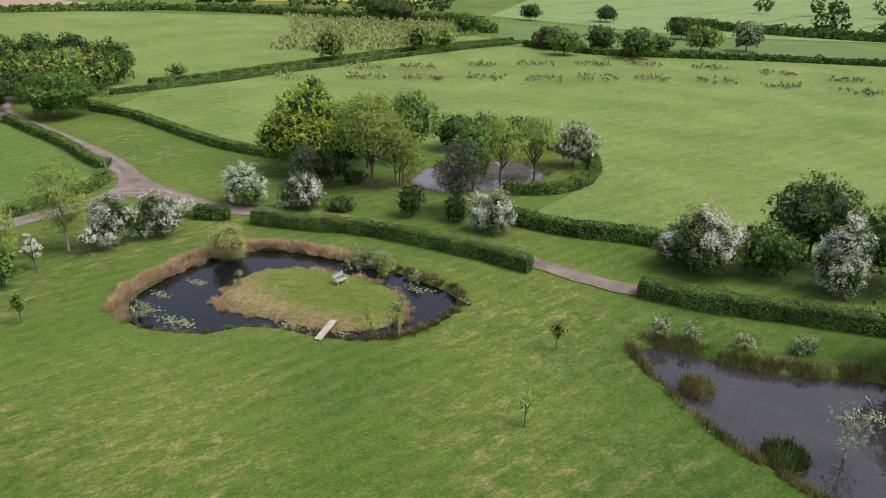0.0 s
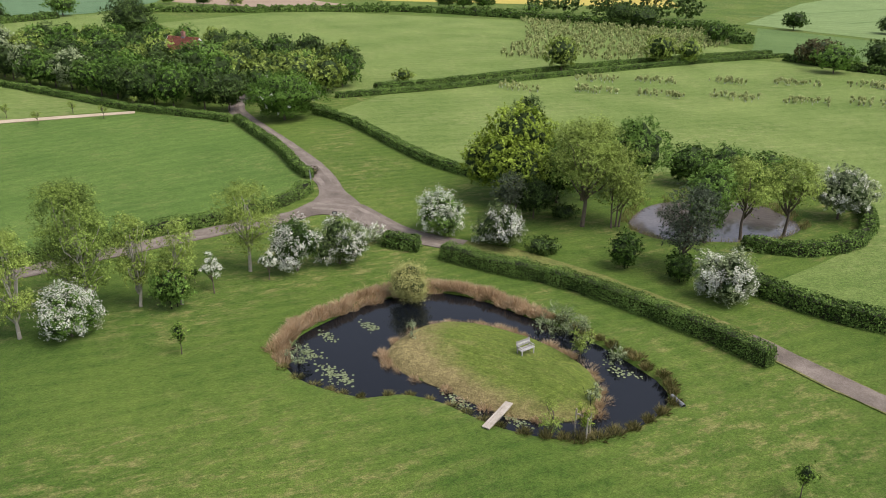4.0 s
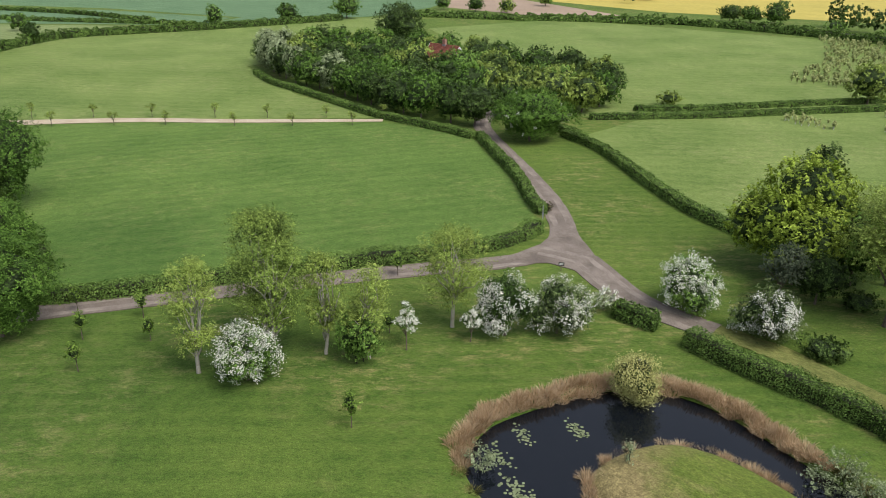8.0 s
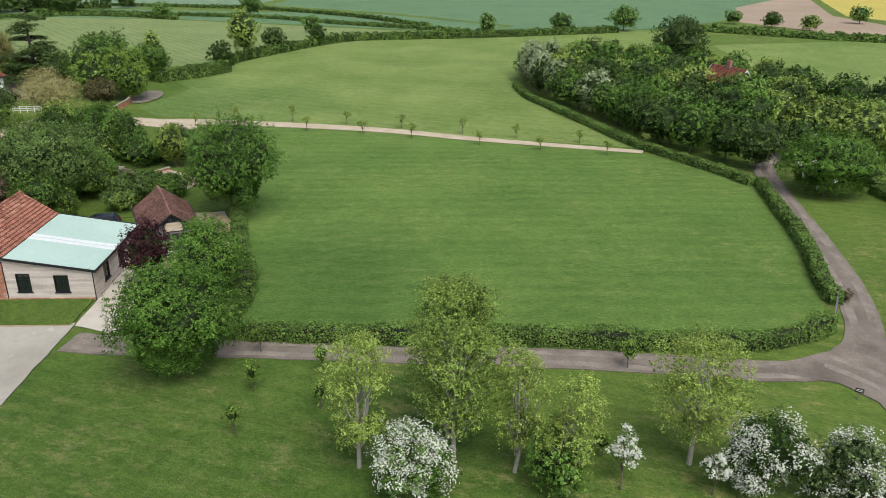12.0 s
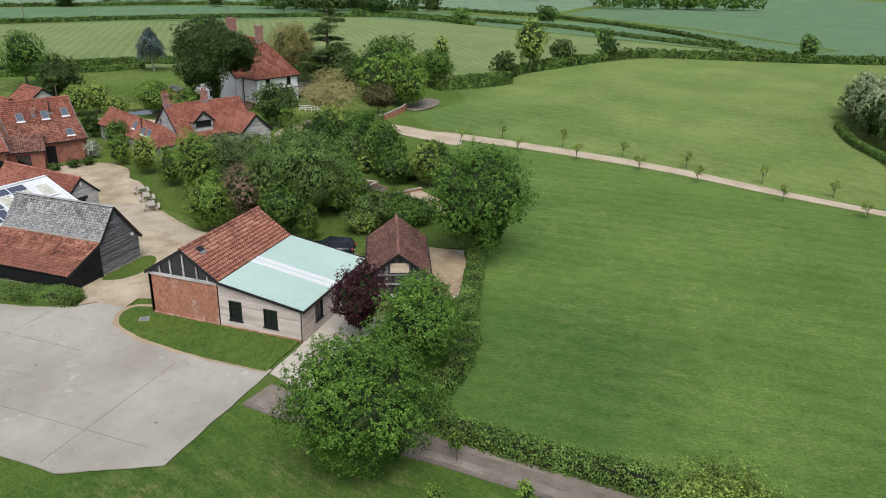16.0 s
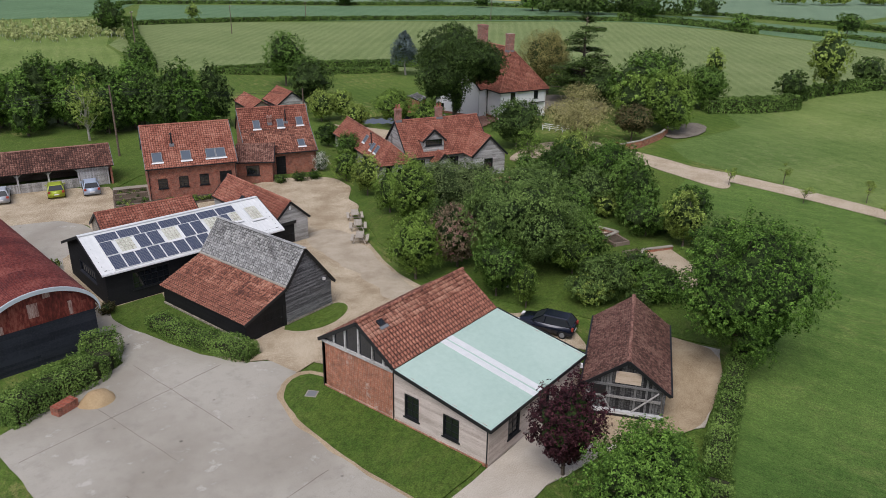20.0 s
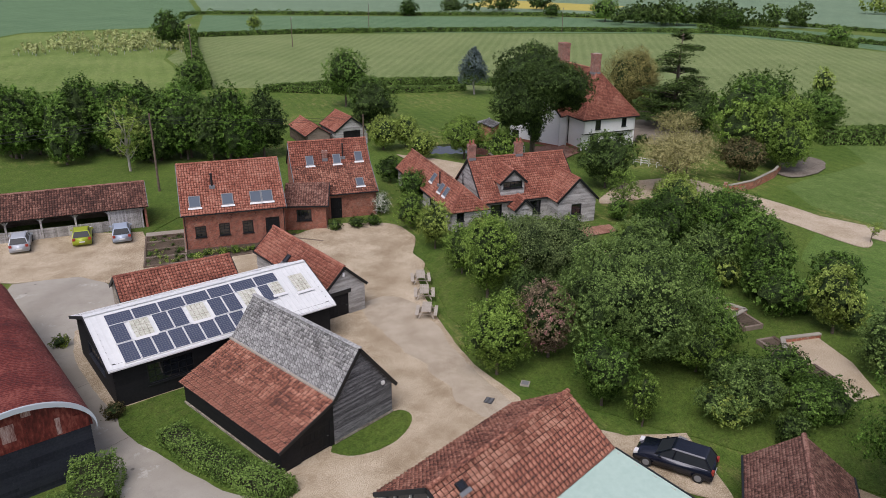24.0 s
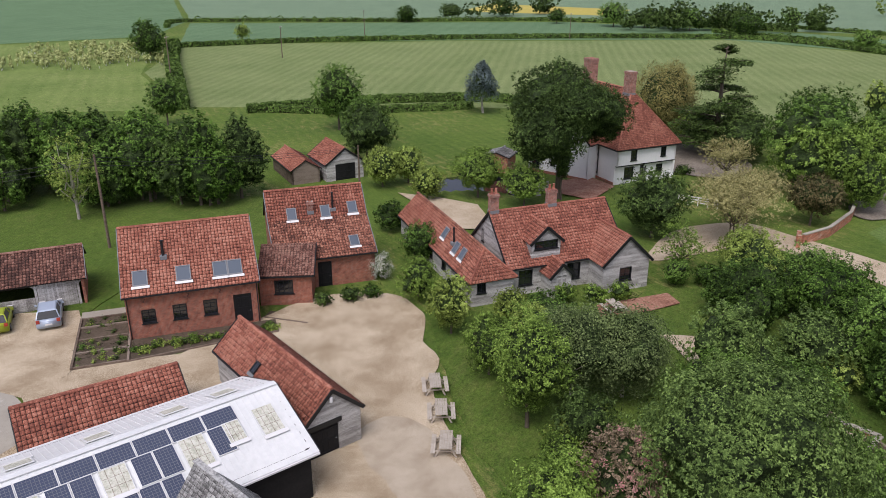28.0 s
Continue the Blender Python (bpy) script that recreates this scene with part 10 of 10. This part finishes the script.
def car(x, y, turn, paint, label, length=4.2, width=1.76, height=1.48):
    """A parked hatchback, nose along +x."""
    t = thing("car", label, "car", x, y, 0.1, turn, "parked cars")
    l, w = length / 2, width / 2
    side = [(-l, 0.35), (-l, 0.75), (-l + 0.12, 0.98), (-l + 0.5, 1.0), (l - 1.25, 0.98), (l - 0.35, 0.82), (l - 0.04, 0.62), (l, 0.35), (l - 0.1, 0.22), (-l + 0.1, 0.22)]
    b = Build()
    n = len(side)
    b.v = [(px, s * w * (0.92 if pz < 0.3 or pz > 0.9 else 1.0), pz) for s in (-1, 1) for px, pz in side]
    b.f = [tuple(range(n)), tuple(reversed(range(n, 2 * n)))] + [((j + 1) % n, j, n + j, n + (j + 1) % n) for j in range(n)]
    me = b.mesh("body", paint)
    bm = bmesh.new()
    bm.from_mesh(me)
    bmesh.ops.recalc_face_normals(bm, faces=bm.faces)
    bmesh.ops.bevel(bm, geom=bm.edges[:], offset=0.05, segments=2, affect="EDGES", clamp_overlap=True)
    bm.to_mesh(me)
    bm.free()
    me.shade_smooth()
    body = part("body", me, paint, t)
    cab = [(-l + 0.15, 0.98, 0.9), (-l + 0.55, height, 0.72), (l - 2.05, height, 0.72), (l - 1.2, 0.96, 0.88)]
    g = Build()
    g.v = [(px, s * w * k, pz) for s in (-1, 1) for px, pz, k in cab]
    g.f = [(0, 1, 2, 3), (7, 6, 5, 4), (0, 4, 5, 1), (2, 6, 7, 3)]
    part("glasshouse", g, CAR_GLASS, t, "dark car glass")
    rf = Build().hexa([(-l + 0.5, -w * 0.72, height - 0.02), (l - 2.0, -w * 0.72, height - 0.02), (l - 2.0, w * 0.72, height - 0.02), (-l + 0.5, w * 0.72, height - 0.02), (-l + 0.6, -w * 0.62, height + 0.05), (l - 2.15, -w * 0.62, height + 0.05), (l - 2.15, w * 0.62, height + 0.05), (-l + 0.6, w * 0.62, height + 0.05)])
    part("roof", rf, paint, t)
    for s in (-1, 1):
        for (x0, z0, k0), (x1, z1, k1) in ((cab[0], cab[1]), (cab[3], cab[2])):
            part("pillar", Build().beam((x0, s * w * k0, z0), (x1, s * w * k1, z1), 0.07), paint, t)
        part("pillar", Build().beam((0.0, s * w * 0.9, 0.97), (-0.1, s * w * 0.73, height), 0.06), paint, t)
        part("mirror", Build().box((l - 1.55, s * (w + 0.08) - 0.08, 0.98), (l - 1.42, s * (w + 0.08) + 0.08, 1.1)), paint, t)
        part("headlight", Build().box((l - 0.3, s * w * 0.72 - 0.2, 0.62), (l - 0.03, s * w * 0.72 + 0.2, 0.76)), TRIM_WHITE, t)
        part("tail_light", Build().box((-l - 0.015, s * w * 0.8 - 0.12, 0.72), (-l + 0.12, s * w * 0.8 + 0.12, 0.95)), RED_PLASTIC, t)
        for wx in (-l + 0.75, l - 0.8):
            wheel = part("wheel", Build().tube([(wx, s * (w - 0.2), 0.31), (wx, s * (w + 0.01), 0.31)], [0.31, 0.31], 18), RUBBER, t)
            part("rim", Build().tube([(wx, s * (w + 0.011), 0.31), (wx, s * (w + 0.02), 0.31)], [0.2, 0.18], 14), TRIM_GREY, wheel)
    part("number_plate", Build().box((-l - 0.02, -0.25, 0.5), (-l - 0.001, 0.25, 0.61)), TRIM_WHITE, t)
    return t


PAINT_BLACK = plain("dark blue black car paint", (0.012, 0.016, 0.03), 0.2, 0.2, 0.6)
PAINT_GREEN = plain("lime green car paint", (0.38, 0.46, 0.04), 0.3, 0.1, 0.5)
PAINT_BLUE = plain("silver blue car paint", (0.44, 0.52, 0.63), 0.3, 0.15, 0.5)
PAINT_GREY = plain("silver grey car paint", (0.52, 0.56, 0.61), 0.3, 0.15, 0.5)
car(-102.0, -5.8, 283, PAINT_BLACK, "dark blue-black hatchback parked on gravel", 4.4)
car(-94.2, -64.8, 246, PAINT_GREEN, "lime green hatchback before a cart lodge", 3.95)
car(-97.3, -63.0, 246, PAINT_BLUE, "silver-blue hatchback before a cart lodge", 4.3)
car(-89.4, -67.3, 246, PAINT_GREY, "silver-grey car before a cart lodge", 4.3)


def pole(x, y, h, label, arm=0.0, turn=0.0):
    t = thing("utility_pole", label, "utility pole", x, y, 0, turn)
    part("post", Build().tube([(0, 0, -0.2), (0, 0, h * 0.6), (0.02, 0, h)], [0.14, 0.12, 0.09], 8), BOARD_BROWN, t)
    if arm:
        part("crossarm", Build().beam((-arm, 0.12, h - 0.35), (arm, 0.12, h - 0.35), 0.1, 0.1), BOARD_BROWN, t)
        for s in (-0.9, 0, 0.9):
            part("insulator", Build().tube([(s * arm, 0.12, h - 0.3), (s * arm, 0.12, h - 0.12)], [0.05, 0.03], 6), TRIM_WHITE, t)
    return t


pole(-107.5, -74.8, 9.4, "slightly leaning wooden utility pole on grass")
pole(-161.7, -161.0, 10.3, "wooden power pole with crossarm in a hedge", 1.1, 40)
pole(-137.4, -72.0, 5.4, "wooden pole behind a cottage")
for x, y in ((-205, -180), (-262, -210), (-300, -150)):
    pole(x, y, 8.5, "thin far power pole in a field", 0.8, 30)
for k, z in enumerate((9.1, 8.7, 8.3)):
    a, c, e = Vector((-107.5, -74.8, z)), Vector((-137.4, -72.0, 5.2 - 0.15 * k)), Vector((-60, -90, z))
    w = thing("overhead_wire", "thin dark wire between wooden poles", "wire", 0, 0, 0)
    for p, q, sag in ((a, c, 0.5), (a, e, 0.9)):
        pts = [p + (q - p) * f - Vector((0, 0, sag * 4 * f * (1 - f))) for f in np.linspace(0, 1, 9)]
        part("span", Build().tube(pts, [0.018] * 9, 4), TRIM_BLACK, w)

# garden walls, gate, paving, fence
def brick_wall(line, h, label, name="garden_wall"):
    t = thing(name, label, "garden wall", *line[0], 0)
    ox, oy = line[0]
    for (x0, y0), (x1, y1) in zip(line, line[1:]):
        a, c = (x0 - ox, y0 - oy), (x1 - ox, y1 - oy)
        part("wall", Build().beam((*a, h / 2), (*c, h / 2), 0.24, h), BRICK_PALE, t)
        part("coping", Build().beam((*a, h + 0.05), (*c, h + 0.05), 0.34, 0.1), CONCRETE, t)
    return t


brick_wall([(-154.6, -25.6), (-158.7, -24.4), (-165.5, -24.3), (-169.5, -25.0)], 1.0, "curved low brick wall beside the drive")
t = thing("farm_gate", "dark boarded gate between brick piers", "gate", -153.9, -25.8, 0, 20)
for x in (-0.7, 0.7):
    part("pier", Build().box((x - 0.2, -0.2, 0), (x + 0.2, 0.2, 1.35)), BRICK_PALE, t)
for k in range(6):
    part("board", Build().box((-0.48 + 0.16 * k, -0.03, 0.1), (-0.34 + 0.16 * k, 0.03, 1.1)), BOARD_BLACK, t)
sheet("ground_rubble", smooth_ring([(-167, -22.6), (-171, -20.8), (-177, -21.5), (-179, -24.6), (-173, -26), (-168, -25)], 0.6), 0.19, STONY, "bare stony ground beside a hedge", "bare ground", 0.3, 0.8)
sheet("ground_building_site", smooth_ring([(-171, -42), (-172, -52), (-184, -55), (-186, -46), (-178, -40)], 0.8), 0.195, STONY, "bare muddy ground beside the white house", "bare ground", 0.3, 0.8)
sheet("pavement_terrace", [(-120.6, -11.4), (-120.9, -13.8), (-123.6, -14.4), (-123.7, -11.0)], 0.2, SANDY, "pale paved garden terrace", "terrace", 0.03, 2)
sheet("pavement_terrace_low", [(-115.5, -0.6), (-118.8, -5.6), (-120.8, -6.6), (-123.4, -5.0), (-121.2, -2.0), (-118, 0.6)], 0.205, SANDY, "pale paved garden terrace", "terrace", 0.03, 2)
brick_wall([(-120.4, -11.2), (-123.9, -10.8), (-123.9, -14.6)], 0.4, "low brick terrace wall", "terrace_wall")
brick_wall([(-118.9, -5.8), (-120.9, -6.8), (-123.6, -5.0)], 0.45, "low brick terrace wall", "terrace_wall")
sheet("pavement_brick_path", [(-126.9, -31.7), (-128.4, -32.9), (-134.5, -29.8), (-133.4, -28.1), (-130, -29.4)], 0.21, BRICK_FLOOR, "worn brick garden path", "path", 0.04, 1)
sheet("pavement_garden_path", [(-124.2, -22.4), (-126.4, -25.2), (-127.2, -26.6), (-129.4, -23.8), (-127.6, -21.8)], 0.215, SANDY, "pale gravel garden path", "path", 0.1, 1)
sheet("pavement_moat_path", [(-136.0, -51.5), (-138.2, -51.8), (-142, -57), (-141, -62), (-139, -67), (-137, -60), (-134, -54)], 0.22, SANDY, "sandy path beside a moat", "path", 0.15, 1)
sheet("pavement_house_terrace", [(-152.5, -48.5), (-159, -49.4), (-160.5, -53.8), (-156, -56), (-152, -52.5)], 0.225, BRICK_FLOOR, "brick terrace before the white house", "terrace", 0.08, 1)
t = thing("white_fence", "white painted post and rail fence", "fence", -158.8, -40.0, 0, 100)
for k in range(5):
    part("post", Build().beam((-0.8 + 1.1 * k, 0, 0), (-0.8 + 1.1 * k, 0, 1.1), 0.1), TRIM_WHITE, t)
for z in (0.4, 0.7, 1.0):
    part("rail", Build().beam((-0.8, 0.06, z), (3.6, 0.06, z), 0.04, 0.12), TRIM_WHITE, t)
t = thing("white_footbridge", "white railed footbridge over the moat", "footbridge", -150.6, -56.4, 0.1, 150)
part("deck", Build().box((-2.5, -0.7, 0), (2.5, 0.7, 0.12)), PLANK, t)
for y in (-0.68, 0.68):
    for k in range(5):
        part("post", Build().beam((-2.4 + 1.2 * k, y, 0.12), (-2.4 + 1.2 * k, y, 1.1), 0.08), TRIM_WHITE, t)
    for z in (0.6, 1.05):
        part("rail", Build().beam((-2.4, y, z), (2.4, y, z), 0.05, 0.08), TRIM_WHITE, t)
# joints of the concrete yard
for a, c in (((-80.4, -6.5), (-68.9, -6.6)), ((-83.4, -20.2), (-70.0, -20.0)), ((-75.6, -13.6), (-75.4, -22.0)), ((-79.4, -13.6), (-79.6, -24.6)), ((-72.1, -2.0), (-72.3, -13.0)), ((-80.0, -30.4), (-82.6, -30.6)), ((-80.0, -38.0), (-83.2, -38.2))):
    n = 14
    q = [(a[0] + (c[0] - a[0]) * k / n + rng.normal() * 0.015, a[1] + (c[1] - a[1]) * k / n + rng.normal() * 0.015) for k in range(n + 1)]
    jb = Build()
    zj = 0.112
    for (x0, y0), (x1, y1) in zip(q, q[1:]):
        jb.beam((x0, y0, zj), (x1, y1, zj), rng.uniform(0.008, 0.03), 0.01)
    setting("trim_concrete_joint", jb, TRACK, "dark weedy joint between concrete bays", "joint")

# ---- single roof tiles, where they show best ----
def tile_pieces(parent, name, a, b, c, d, material, share, wide=0.28, course=0.32, wave=0.06, lift=0.04):
    """Loose tiles as parts over the lower share of a slope, joined ones over the rest."""
    a, b, c, d = (np.array(p, float) for p in (a, b, c, d))
    cols, rows = int(round(np.linalg.norm(b - a) / wide)), int(round(np.linalg.norm(d - a) / course))
    low = int(round(rows * share))
    x, y = unit(b - a), unit(d - a)
    n = np.cross(x, y)
    w, l = np.linalg.norm(b - a) / cols, np.linalg.norm(d - a) / rows
    # Narrowed tiles, with the dark deck as painted shadow between them.
    prof = [(0.05, 0.0), (0.3, 0.15), (0.55, 1.0), (0.8, 0.7), (0.95, 0.0)] if wave else [(0.03, 0.0), (0.95, 0.0)]
    shapes = []
    for k in range(4):
        q, tilt = Build(), lift * rng.uniform(0.7, 1.6)
        m = len(prof)
        q.v = [(u * w, 0, tilt + h * wave) for u, h in prof] + [(u * w, l * 0.92, 0.006 + h * wave) for u, h in prof] + [(u * w, 0, h * wave) for u, h in prof]
        q.f = [(j, j + 1, m + j + 1, m + j) for j in range(m - 1)] + [(2 * m + j, 2 * m + j + 1, j + 1, j) for j in range(m - 1)]
        shapes.append(q.mesh(name, material))
    turn = Matrix(((x[0], y[0], n[0]), (x[1], y[1], n[1]), (x[2], y[2], n[2]))).to_4x4()
    for r in range(low):
        for k in range(cols):
            o = a + x * w * k + y * (l * r + rng.uniform(-0.012, 0.012))
            ob = new(name, shapes[(k * 7 + r * 3 + int(rng.integers(4))) % 4])
            ob.parent = parent
            ob.matrix_basis = Matrix.Translation(Vector(o)) @ turn @ pose(0, 0, 0, 0, 0, rng.normal() * 0.6)
    f = low / rows
    tiles(name + "_covering", a + (d - a) * f, b + (c - b) * f, c, d, material, parent, wide, course, wave, lift)


tile_pieces(brick_barn, "roof_tile", *barn_slope, PANTILE, 0.6)
tile_pieces(tarred_barn, "roof_tile", *lean_slope, PANTILE, 0.5)
tile_pieces(tarred_barn, "slate", *sl_b, SLATE, 0.5, 0.28, 0.22, 0.0, 0.02)
